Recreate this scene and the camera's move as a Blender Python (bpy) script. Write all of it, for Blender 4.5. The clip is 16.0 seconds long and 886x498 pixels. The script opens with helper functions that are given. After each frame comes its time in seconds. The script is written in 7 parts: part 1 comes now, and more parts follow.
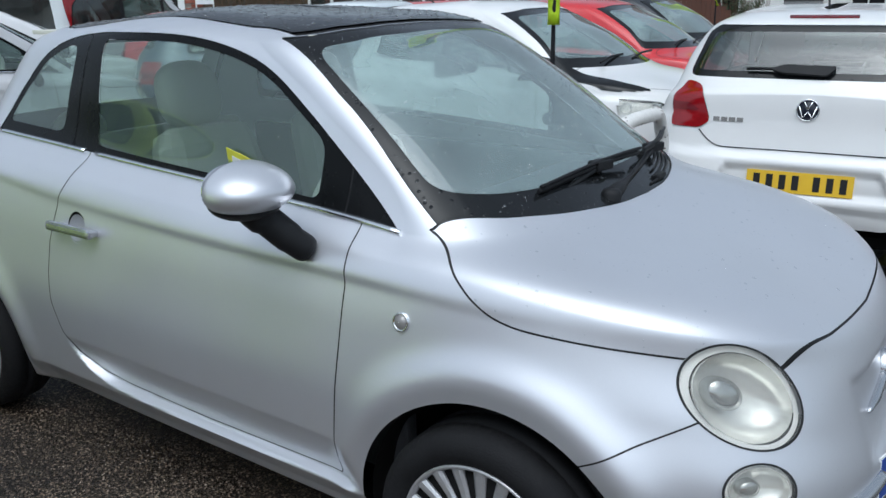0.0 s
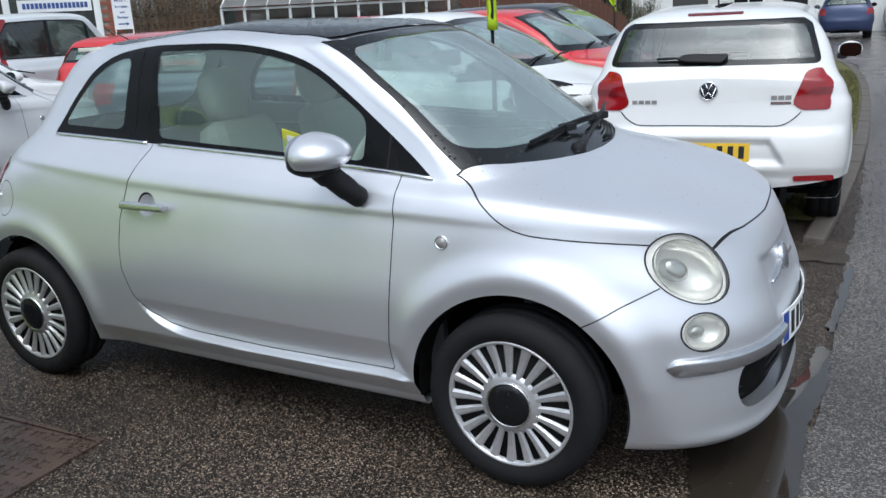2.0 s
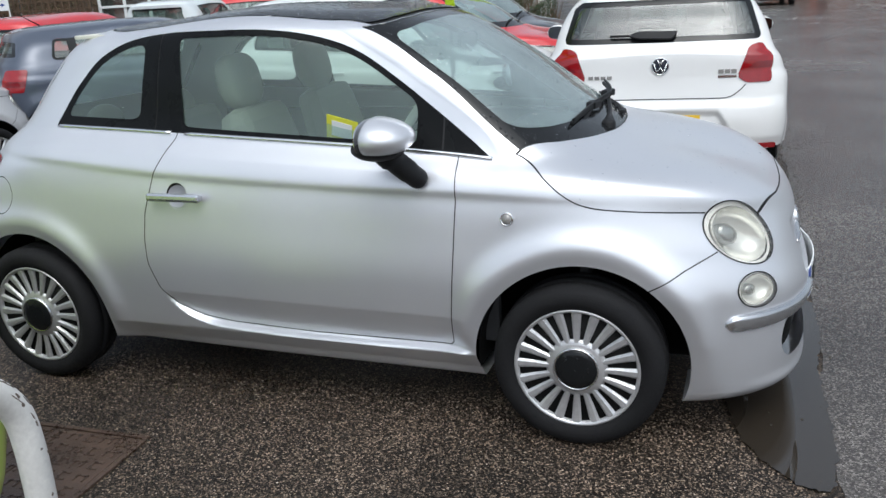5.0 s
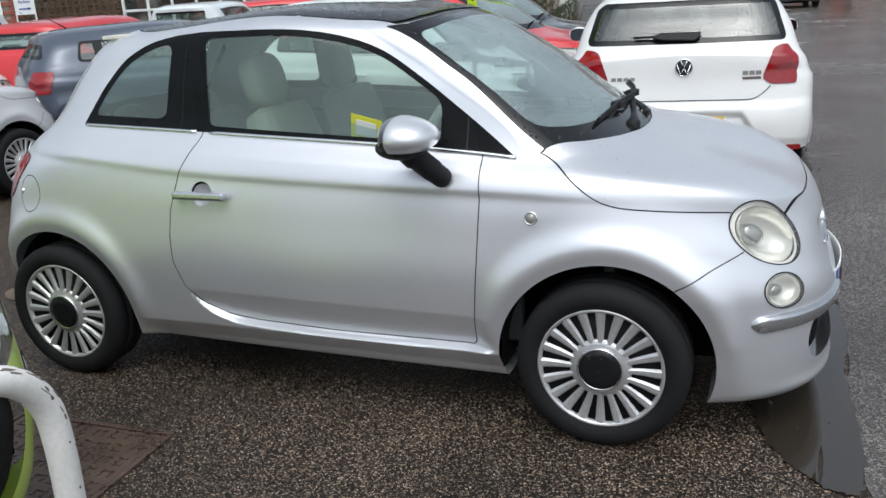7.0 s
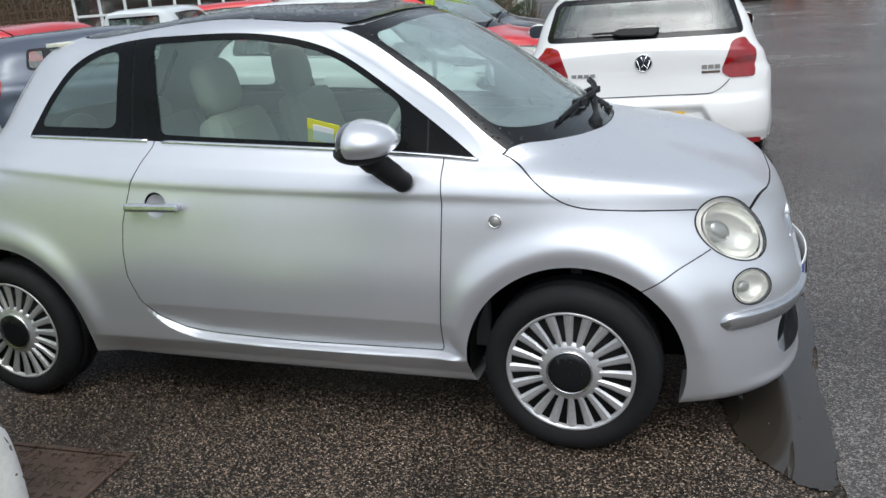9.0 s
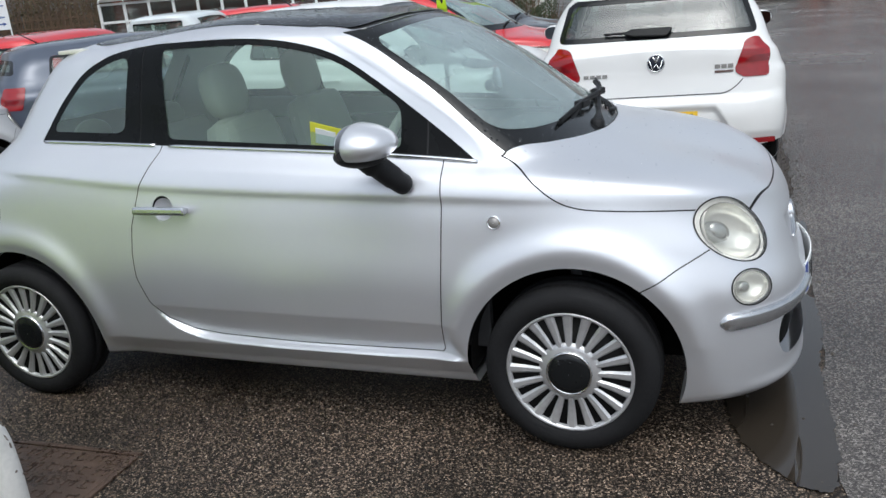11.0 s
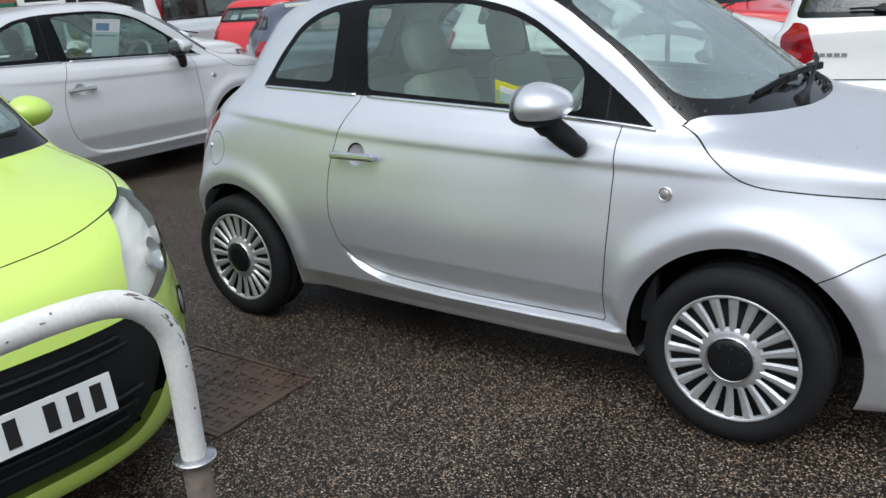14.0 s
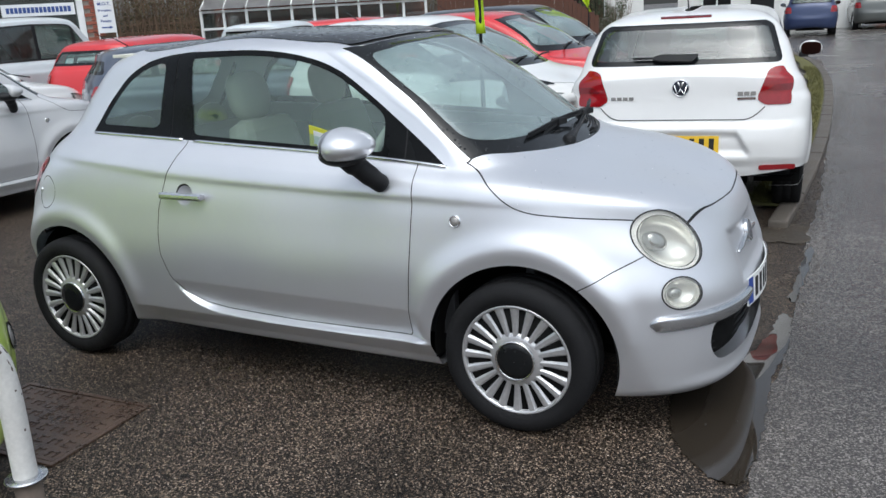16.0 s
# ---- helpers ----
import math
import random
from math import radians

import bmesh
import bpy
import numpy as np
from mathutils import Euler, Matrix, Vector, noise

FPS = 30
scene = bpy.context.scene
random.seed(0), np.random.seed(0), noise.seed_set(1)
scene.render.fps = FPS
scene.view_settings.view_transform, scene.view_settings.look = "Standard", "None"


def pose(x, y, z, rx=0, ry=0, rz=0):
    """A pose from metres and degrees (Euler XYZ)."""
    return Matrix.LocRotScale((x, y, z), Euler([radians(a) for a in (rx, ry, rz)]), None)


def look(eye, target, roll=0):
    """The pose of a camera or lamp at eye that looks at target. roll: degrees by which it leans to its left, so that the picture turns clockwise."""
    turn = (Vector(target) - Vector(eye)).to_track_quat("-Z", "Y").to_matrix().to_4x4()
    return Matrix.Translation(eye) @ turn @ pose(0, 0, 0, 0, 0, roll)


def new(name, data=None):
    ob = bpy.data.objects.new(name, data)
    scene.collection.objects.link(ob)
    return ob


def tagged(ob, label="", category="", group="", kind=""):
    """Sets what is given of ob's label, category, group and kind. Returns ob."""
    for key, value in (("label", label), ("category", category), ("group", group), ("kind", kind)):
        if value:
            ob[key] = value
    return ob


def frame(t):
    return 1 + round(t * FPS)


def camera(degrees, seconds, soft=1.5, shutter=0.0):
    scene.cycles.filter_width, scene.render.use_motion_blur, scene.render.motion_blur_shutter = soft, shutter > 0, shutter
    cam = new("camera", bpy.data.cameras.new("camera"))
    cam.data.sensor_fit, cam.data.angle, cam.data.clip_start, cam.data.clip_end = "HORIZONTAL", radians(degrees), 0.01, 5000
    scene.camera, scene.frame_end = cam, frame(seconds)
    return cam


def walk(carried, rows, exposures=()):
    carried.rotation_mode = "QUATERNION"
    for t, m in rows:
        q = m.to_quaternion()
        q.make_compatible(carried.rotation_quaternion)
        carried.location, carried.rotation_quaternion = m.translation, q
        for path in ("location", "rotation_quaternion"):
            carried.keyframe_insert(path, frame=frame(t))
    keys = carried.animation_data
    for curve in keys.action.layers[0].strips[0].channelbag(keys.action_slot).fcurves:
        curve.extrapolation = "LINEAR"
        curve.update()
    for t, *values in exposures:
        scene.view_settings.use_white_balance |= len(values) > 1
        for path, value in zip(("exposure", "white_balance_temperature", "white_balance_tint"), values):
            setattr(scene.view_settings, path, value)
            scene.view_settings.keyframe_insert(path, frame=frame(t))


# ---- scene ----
cam = camera(56.5, 16.0)
PATH = [
    (0, (0.867, -2.156, 1.502), (-0.234, -0.589, 0.924), -0.7),
    (0.5, (0.972, -2.459, 1.52), (-0.112, -0.878, 0.95), -1.1),
    (1, (1.171, -2.666, 1.48), (0.007, -1.145, 0.906), -2.1),
    (1.5, (1.21, -2.822, 1.492), (0.022, -1.304, 0.959), -3.9),
    (2, (0.98, -2.948, 1.486), (0.05, -1.265, 0.936), -2.9),
    (2.5, (0.805, -3.056, 1.496), (-0.111, -1.39, 0.876), -2.2),
    (3, (0.691, -3.001, 1.496), (-0.197, -1.337, 0.832), -2.9),
    (3.5, (0.56, -3.085, 1.522), (-0.203, -1.352, 0.878), -3.7),
    (4, (0.474, -3.222, 1.554), (-0.16, -1.432, 0.927), -3.7),
    (6.5, (0.464, -3.296, 1.528), (-0.252, -1.529, 0.924), -2.8),
    (7, (0.455, -3.289, 1.531), (-0.249, -1.517, 0.926), -3.4),
    (7.5, (0.448, -3.27, 1.532), (-0.218, -1.486, 0.92), -4.2),
    (8, (0.44, -3.252, 1.534), (-0.203, -1.46, 0.921), -4.5),
    (8.5, (0.44, -3.227, 1.53), (-0.186, -1.428, 0.918), -4.4),
    (11, (0.527, -3.213, 1.529), (-0.158, -1.433, 0.926), -5.2),
    (11.5, (0.605, -3.251, 1.527), (-0.12, -1.485, 0.93), -5.3),
    (12, (0.604, -3.19, 1.518), (-0.144, -1.427, 0.94), -5.2),
    (12.5, (0.599, -3.126, 1.515), (-0.137, -1.36, 0.933), -4.7),
    (13, (0.723, -3.128, 1.5), (-0.161, -1.431, 0.917), -3.7),
    (13.5, (0.754, -3.157, 1.488), (-0.33, -1.581, 0.905), -3.2),
    (14, (0.717, -3.16, 1.48), (-0.438, -1.652, 0.856), -4.1),
    (14.5, (0.766, -3.167, 1.484), (-0.364, -1.646, 0.844), -4.4),
    (15, (0.838, -3.183, 1.49), (-0.22, -1.601, 0.875), -4.4),
    (15.5, (0.941, -3.294, 1.513), (0.014, -1.622, 0.928), -3.6),
    (16, (1.052, -3.372, 1.53), (0.175, -1.663, 0.976), -3.3),
]
walk(cam, [(t, look(eye, target, roll)) for t, eye, target, roll in PATH],
     exposures=[(0.0, -0.12, 5700, 4), (0.5, -0.05, 5700, 4), (1.5, 0.14, 5800, 5), (4.0, 0.17, 6000, 6), (7.0, 0.15, 6150, 6), (16.0, 0.14, 6050, 6)])

# ---------------------------------------------------------------- light
world = bpy.data.worlds.new("overcast")
scene.world = world
world.use_nodes = True
wn, wl = world.node_tree.nodes, world.node_tree.links
wn.clear()
sky = wn.new("ShaderNodeTexSky")
sky.sky_type = "NISHITA"
sky.sun_disc = False
sky.sun_elevation, sky.sun_rotation = radians(62), radians(155)
sky.air_density, sky.dust_density, sky.ozone_density = 1.0, 4.0, 1.0
hsv = wn.new("ShaderNodeHueSaturation")
hsv.inputs["Saturation"].default_value = 0.38
tc = wn.new("ShaderNodeTexCoord")
cl = wn.new("ShaderNodeTexNoise")
cl.inputs["Scale"].default_value = 2.6
cl.inputs["Detail"].default_value = 6.0
cl.inputs["Roughness"].default_value = 0.6
cr = wn.new("ShaderNodeMapRange")
cr.inputs["From Min"].default_value, cr.inputs["From Max"].default_value = 0.3, 0.7
cr.inputs["To Min"].default_value, cr.inputs["To Max"].default_value = 0.80, 1.18
mulc = wn.new("ShaderNodeVectorMath")
mulc.operation = "SCALE"
rise = wn.new("ShaderNodeSeparateXYZ")                     # an overcast sky is brightest overhead
grad = wn.new("ShaderNodeMapRange")
grad.inputs["From Min"].default_value, grad.inputs["From Max"].default_value = 0.0, 1.0
grad.inputs["To Min"].default_value, grad.inputs["To Max"].default_value = 1.08, 1.22
both = wn.new("ShaderNodeMath")
both.operation = "MULTIPLY"
wl.new(tc.outputs["Generated"], rise.inputs[0])
wl.new(rise.outputs["Z"], grad.inputs["Value"])
wl.new(grad.outputs[0], both.inputs[0])
wl.new(cr.outputs[0], both.inputs[1])
bg = wn.new("ShaderNodeBackground")
bg.inputs["Strength"].default_value = 0.15
wo = wn.new("ShaderNodeOutputWorld")
wl.new(sky.outputs[0], hsv.inputs["Color"])
wl.new(tc.outputs["Generated"], cl.inputs["Vector"])
wl.new(cl.outputs[0], cr.inputs["Value"])
wl.new(hsv.outputs[0], mulc.inputs[0])
wl.new(both.outputs[0], mulc.inputs["Scale"])
wl.new(mulc.outputs[0], bg.inputs["Color"])
wl.new(bg.outputs[0], wo.inputs[0])
sun = new("sun", bpy.data.lights.new("sun", "SUN"))
sun.data.energy, sun.data.angle, sun.data.color = 0.80, radians(70), (1.0, 0.985, 0.96)
sun.matrix_world = look((0, 0, 20), (-4.5, 9.5, 0))


# ---------------------------------------------------------------- materials
def mat(name, color=(0.5, 0.5, 0.5), rough=0.5, metal=0.0, coat=0.0, spec=0.5, trans=0.0, ior=1.45, var=0.0, scale=8.0,
        fine=0.0, fscale=60.0, bump=0.0, bscale=200.0, alpha=1.0, emit=0.0):
    """A procedural surface: base colour varied at two scales, fine relief, gloss."""
    m = bpy.data.materials.new(name)
    m.use_nodes = True
    n, l = m.node_tree.nodes, m.node_tree.links
    b = n["Principled BSDF"]
    i = b.inputs
    i["Base Color"].default_value = (*color, 1)
    i["Roughness"].default_value, i["Metallic"].default_value = rough, metal
    i["Coat Weight"].default_value, i["Coat Roughness"].default_value = coat, 0.04
    i["Specular IOR Level"].default_value, i["Transmission Weight"].default_value, i["IOR"].default_value = spec, trans, ior
    i["Alpha"].default_value = alpha
    if emit:
        i["Emission Color"].default_value, i["Emission Strength"].default_value = (*color, 1), emit
    tex = n.new("ShaderNodeTexCoord")
    if var or fine:
        out = None
        for amount, sc in ((var, scale), (fine, fscale)):
            if not amount:
                continue
            t = n.new("ShaderNodeTexNoise")
            t.inputs["Scale"].default_value, t.inputs["Detail"].default_value = sc, 5.0
            l.new(tex.outputs["Object"], t.inputs["Vector"])
            r = n.new("ShaderNodeMapRange")
            r.inputs["From Min"].default_value, r.inputs["From Max"].default_value = 0.25, 0.75
            r.inputs["To Min"].default_value, r.inputs["To Max"].default_value = 1 - amount, 1 + amount
            l.new(t.outputs[0], r.inputs["Value"])
            if out is None:
                out = r.outputs[0]
            else:
                mm = n.new("ShaderNodeMath")
                mm.operation = "MULTIPLY"
                l.new(out, mm.inputs[0])
                l.new(r.outputs[0], mm.inputs[1])
                out = mm.outputs[0]
        sc = n.new("ShaderNodeVectorMath")
        sc.operation = "SCALE"
        sc.inputs[0].default_value = color
        l.new(out, sc.inputs["Scale"])
        l.new(sc.outputs[0], i["Base Color"])
        rr = n.new("ShaderNodeMath")
        rr.operation = "MULTIPLY"
        rr.use_clamp = True
        rr.inputs[1].default_value = rough
        l.new(out, rr.inputs[0])
        l.new(rr.outputs[0], i["Roughness"])
    if bump:
        t = n.new("ShaderNodeTexNoise")
        t.inputs["Scale"].default_value, t.inputs["Detail"].default_value = bscale, 4.0
        l.new(tex.outputs["Object"], t.inputs["Vector"])
        bp = n.new("ShaderNodeBump")
        bp.inputs["Strength"].default_value, bp.inputs["Distance"].default_value = bump, 0.004
        l.new(t.outputs[0], bp.inputs["Height"])
        l.new(bp.outputs[0], i["Normal"])
    return m


def droplets(m, size=70.0, amount=0.35, strength=0.5):
    """Rain beads on a surface: a relief of scattered small domes."""
    n, l = m.node_tree.nodes, m.node_tree.links
    tex = n.new("ShaderNodeTexCoord")
    v = n.new("ShaderNodeTexVoronoi")
    v.inputs["Scale"].default_value = size
    l.new(tex.outputs["Object"], v.inputs["Vector"])
    keep = n.new("ShaderNodeMath")
    keep.operation = "LESS_THAN"
    keep.inputs[1].default_value = amount
    sep = n.new("ShaderNodeSeparateColor")
    l.new(v.outputs["Color"], sep.inputs[0])
    l.new(sep.outputs[0], keep.inputs[0])
    dome = n.new("ShaderNodeMapRange")
    dome.interpolation_type = "SMOOTHSTEP"
    dome.inputs["From Min"].default_value, dome.inputs["From Max"].default_value = 0.30, 0.0
    l.new(v.outputs["Distance"], dome.inputs["Value"])
    mul = n.new("ShaderNodeMath")
    mul.operation = "MULTIPLY"
    l.new(dome.outputs[0], mul.inputs[0])
    l.new(keep.outputs[0], mul.inputs[1])
    bp = n.new("ShaderNodeBump")
    bp.inputs["Strength"].default_value, bp.inputs["Distance"].default_value = strength, 0.003
    l.new(mul.outputs[0], bp.inputs["Height"])
    l.new(bp.outputs[0], n["Principled BSDF"].inputs["Coat Normal" if m.name.startswith("paint") else "Normal"])
    return m


def paint(name, color, metal=0.0, rough=0.35, coat=0.8):
    return droplets(mat("paint_" + name, color, rough, metal, coat=coat, var=0.03, scale=3.0, fine=0.015, fscale=400.0), 60.0, 0.16, 0.6)


SILVER = paint("silver", (0.68, 0.69, 0.725), 0.66, 0.35, 0.30)
WHITE = paint("white", (0.78, 0.775, 0.765))
PALE = paint("pale_white", (0.56, 0.562, 0.575))
LIME = paint("lime", (0.60, 0.79, 0.15))
RED = paint("red", (0.55, 0.02, 0.025))
BLACKP = paint("black", (0.022, 0.025, 0.03))
GREYP = paint("grey", (0.075, 0.09, 0.125), 0.35)
BLUEP = paint("blue", (0.02, 0.035, 0.10), 0.3)
VANP = paint("van", (0.72, 0.77, 0.78), 0.05)
DGREY = paint("dark_grey", (0.10, 0.105, 0.10), 0.4)
CHROME = mat("chrome", (0.78, 0.79, 0.80), 0.10, 1.0, var=0.05, scale=20)
MIRRORG = mat("mirror_glass", (0.16, 0.17, 0.18), 0.03, 1.0, var=0.04, scale=6)
SATIN = mat("satin_chrome", (0.55, 0.56, 0.58), 0.24, 0.9, var=0.06, scale=20)
SMOKE = mat("smoked_lens", (0.30, 0.29, 0.28), 0.15, 0.3, var=0.15, scale=30)
ALLOY = mat("alloy", (0.56, 0.56, 0.57), 0.34, 0.6, var=0.08, scale=15, fine=0.05)
RUST = mat("brake_rust", (0.16, 0.06, 0.035), 0.8, 0.3, var=0.4, scale=20)
TYRE = mat("tyre_rubber", (0.012, 0.012, 0.013), 0.8, spec=0.25, var=0.25, scale=12, fine=0.2, fscale=90, bump=0.3)
TRIM = mat("black_trim", (0.014, 0.0145, 0.016), 0.5, spec=0.25, var=0.2, scale=10, bump=0.15, bscale=600)
FRAME = droplets(mat("window_frame_black", (0.005, 0.0055, 0.006), 0.28, spec=0.14, var=0.15, scale=10), 120.0, 0.10, 0.5)
SEAL = mat("rubber_seal", (0.012, 0.012, 0.013), 0.5, var=0.1, scale=30)
GLOSSB = droplets(mat("gloss_black", (0.010, 0.011, 0.012), 0.12, spec=0.35, var=0.1, scale=3), 55.0, 0.5, 0.7)
ROOFG = droplets(mat("roof_glass", (0.014, 0.015, 0.017), 0.20, spec=0.9, var=0.15, scale=5), 45.0, 0.6, 0.9)
LINER = mat("wheel_liner", (0.006, 0.006, 0.006), 0.95, spec=0.2, var=0.3, scale=9)
SEATM = mat("seat_ivory", (0.31, 0.31, 0.265), 0.6, var=0.06, scale=6, bump=0.2, bscale=300)
CABIN = mat("cabin_plastic", (0.05, 0.052, 0.056), 0.6, var=0.15, scale=6, bump=0.2, bscale=400)
CREAM = mat("cabin_ivory", (0.62, 0.61, 0.54), 0.45, var=0.05, scale=6)
LAMPW = mat("lamp_reflector", (0.90, 0.895, 0.87), 0.35, 0.1, var=0.08, scale=12)
LAMPB = mat("lamp_bowl", (0.80, 0.80, 0.76), 0.22, 0.5, var=0.1, scale=12)
LAMPG = mat("lamp_shield", (0.42, 0.43, 0.42), 0.12, 0.85, var=0.15, scale=25)
LENSR = mat("lamp_red", (0.26, 0.004, 0.008), 0.08, coat=0.6, var=0.15, scale=14, fine=0.1, fscale=120)
LENSD = mat("lamp_dark_red", (0.16, 0.003, 0.008), 0.1, coat=0.6, var=0.2, scale=20)
PLATEY = mat("plate_yellow", (0.78, 0.50, 0.03), 0.4, var=0.05, scale=8)
PLATEW = mat("plate_white", (0.78, 0.79, 0.78), 0.4, var=0.05, scale=8)
INK = mat("plate_ink", (0.012, 0.012, 0.012), 0.5, var=0.1)
EUBLUE = mat("plate_blue", (0.02, 0.06, 0.30), 0.4, var=0.05)
PAPER = mat("paper", (0.78, 0.80, 0.82), 0.7, var=0.05, scale=6)
PRINT = mat("printed_blue", (0.18, 0.30, 0.42), 0.7, var=0.1, scale=6)


def glass(name, tint=(0.86, 0.92, 0.90), fog=0.12, wet=True, gloss=0.08, haze=(0.42, 0.48, 0.46)):
    """Thin glass: clear, a diffuse haze for milkiness or painted sky reflection, mirror reflection from gloss upward.
    """
    m = bpy.data.materials.new(name)
    m.use_nodes = True
    n, l = m.node_tree.nodes, m.node_tree.links
    n.clear()
    out = n.new("ShaderNodeOutputMaterial")
    tr = n.new("ShaderNodeBsdfTransparent")
    tr.inputs[0].default_value = (*tint, 1)
    gl = n.new("ShaderNodeBsdfGlossy")
    gl.inputs["Roughness"].default_value = 0.015
    df = n.new("ShaderNodeBsdfDiffuse")
    df.inputs[0].default_value = (*haze, 1)
    lw = n.new("ShaderNodeLayerWeight")
    pw = n.new("ShaderNodeMath")
    pw.operation = "POWER"
    pw.inputs[1].default_value = 4.5
    fr = n.new("ShaderNodeMapRange")
    fr.inputs["To Min"].default_value, fr.inputs["To Max"].default_value = gloss, 1.0
    l.new(lw.outputs["Facing"], pw.inputs[0])
    l.new(pw.outputs[0], fr.inputs["Value"])
    m1, m2 = n.new("ShaderNodeMixShader"), n.new("ShaderNodeMixShader")
    tex = n.new("ShaderNodeTexCoord")
    t = n.new("ShaderNodeTexNoise")
    t.inputs["Scale"].default_value, t.inputs["Detail"].default_value = 3.0, 4.0
    l.new(tex.outputs["Object"], t.inputs["Vector"])
    r = n.new("ShaderNodeMapRange")
    r.inputs["From Min"].default_value, r.inputs["From Max"].default_value = 0.3, 0.7
    r.inputs["To Min"].default_value, r.inputs["To Max"].default_value = fog * 0.6, fog * 1.4
    l.new(t.outputs[0], r.inputs["Value"])
    l.new(r.outputs[0], m1.inputs[0])
    l.new(tr.outputs[0], m1.inputs[1])
    l.new(df.outputs[0], m1.inputs[2])
    l.new(fr.outputs[0], m2.inputs[0])
    l.new(m1.outputs[0], m2.inputs[1])
    l.new(gl.outputs[0], m2.inputs[2])
    l.new(m2.outputs[0], out.inputs[0])
    if wet:
        v = n.new("ShaderNodeTexVoronoi")
        v.inputs["Scale"].default_value = 75.0
        l.new(tex.outputs["Object"], v.inputs["Vector"])
        sep = n.new("ShaderNodeSeparateColor")
        l.new(v.outputs["Color"], sep.inputs[0])
        keep = n.new("ShaderNodeMath")
        keep.operation = "LESS_THAN"
        keep.inputs[1].default_value = 0.22
        l.new(sep.outputs[0], keep.inputs[0])
        dome = n.new("ShaderNodeMapRange")
        dome.interpolation_type = "SMOOTHSTEP"
        dome.inputs["From Min"].default_value, dome.inputs["From Max"].default_value = 0.28, 0.0
        l.new(v.outputs["Distance"], dome.inputs["Value"])
        mul = n.new("ShaderNodeMath")
        mul.operation = "MULTIPLY"
        l.new(dome.outputs[0], mul.inputs[0])
        l.new(keep.outputs[0], mul.inputs[1])
        bp = n.new("ShaderNodeBump")
        bp.inputs["Strength"].default_value, bp.inputs["Distance"].default_value = 0.8, 0.003
        l.new(mul.outputs[0], bp.inputs["Height"])
        l.new(bp.outputs[0], gl.inputs["Normal"])
        l.new(bp.outputs[0], lw.inputs["Normal"])
    return m


# the green and teal haze here puts some of the sky's reflection into the colour
GLASS = glass("car_glass", (0.74, 0.85, 0.80), fog=0.10, gloss=0.10, haze=(0.36, 0.52, 0.45))
SCREEN = glass("hazed_screen", (0.76, 0.90, 0.87), 0.42, gloss=0.20, haze=(0.40, 0.52, 0.51))
GLASS_CLEAR = glass("lamp_lens", (0.98, 0.98, 0.95), 0.08, wet=False, gloss=0.06)
LENS_AGED = glass("aged_lens", (0.98, 0.975, 0.95), 0.07, wet=False, gloss=0.06, haze=(0.90, 0.885, 0.83))
GLASS_DARK = glass("privacy_glass", (0.16, 0.18, 0.19), 0.05)
TAILGLASS = glass("tail_glass", (0.40, 0.47, 0.46), 0.07, gloss=0.10, haze=(0.30, 0.38, 0.38))
BEAD = mat("rain_bead", (0.9, 0.93, 0.95), 0.03, spec=0.6, trans=0.9, ior=1.33)
PANE = glass("window_pane", (0.7, 0.75, 0.75), 0.05, wet=False)


# ---------------------------------------------------------------- mesh helpers
def spl(xs, ys):
    """A smooth curve through the given knots that never overshoots."""
    xs, ys = np.asarray(xs, float), np.asarray(ys, float)

    def f(q):
        q = np.clip(np.asarray(q, float), xs[0], xs[-1])
        return pchip(xs[None, :], ys[None, :], q.reshape(1, -1)).reshape(q.shape)
    return f


def pchip(k, v, q):
    """Row-wise monotone cubic interpolation: knots k and values v [U, L], queries q [U, Q]."""
    k, v = np.broadcast_to(k, v.shape), v
    h = np.maximum(np.diff(k, axis=1), 1e-9)
    d = np.diff(v, axis=1) / h
    s = np.zeros_like(v)
    if v.shape[1] > 2:
        w1, w2 = 2 * h[:, 1:] + h[:, :-1], h[:, 1:] + 2 * h[:, :-1]
        d0, d1 = d[:, :-1], d[:, 1:]
        ok = d0 * d1 > 0
        safe0, safe1 = np.where(ok, d0, 1.0), np.where(ok, d1, 1.0)
        s[:, 1:-1] = np.where(ok, (w1 + w2) / (w1 / safe0 + w2 / safe1), 0)
    s[:, 0], s[:, -1] = d[:, 0], d[:, -1]
    j = np.clip((q[:, :, None] >= k[:, None, 1:-1]).sum(2), 0, v.shape[1] - 2) if v.shape[1] > 2 else np.zeros(q.shape, int)
    r = np.arange(v.shape[0])[:, None]
    t = (q - k[r, j]) / h[r, j]
    t2, t3 = t * t, t * t * t
    return ((2 * t3 - 3 * t2 + 1) * v[r, j] + (t3 - 2 * t2 + t) * h[r, j] * s[r, j]
            + (-2 * t3 + 3 * t2) * v[r, j + 1] + (t3 - t2) * h[r, j] * s[r, j + 1])


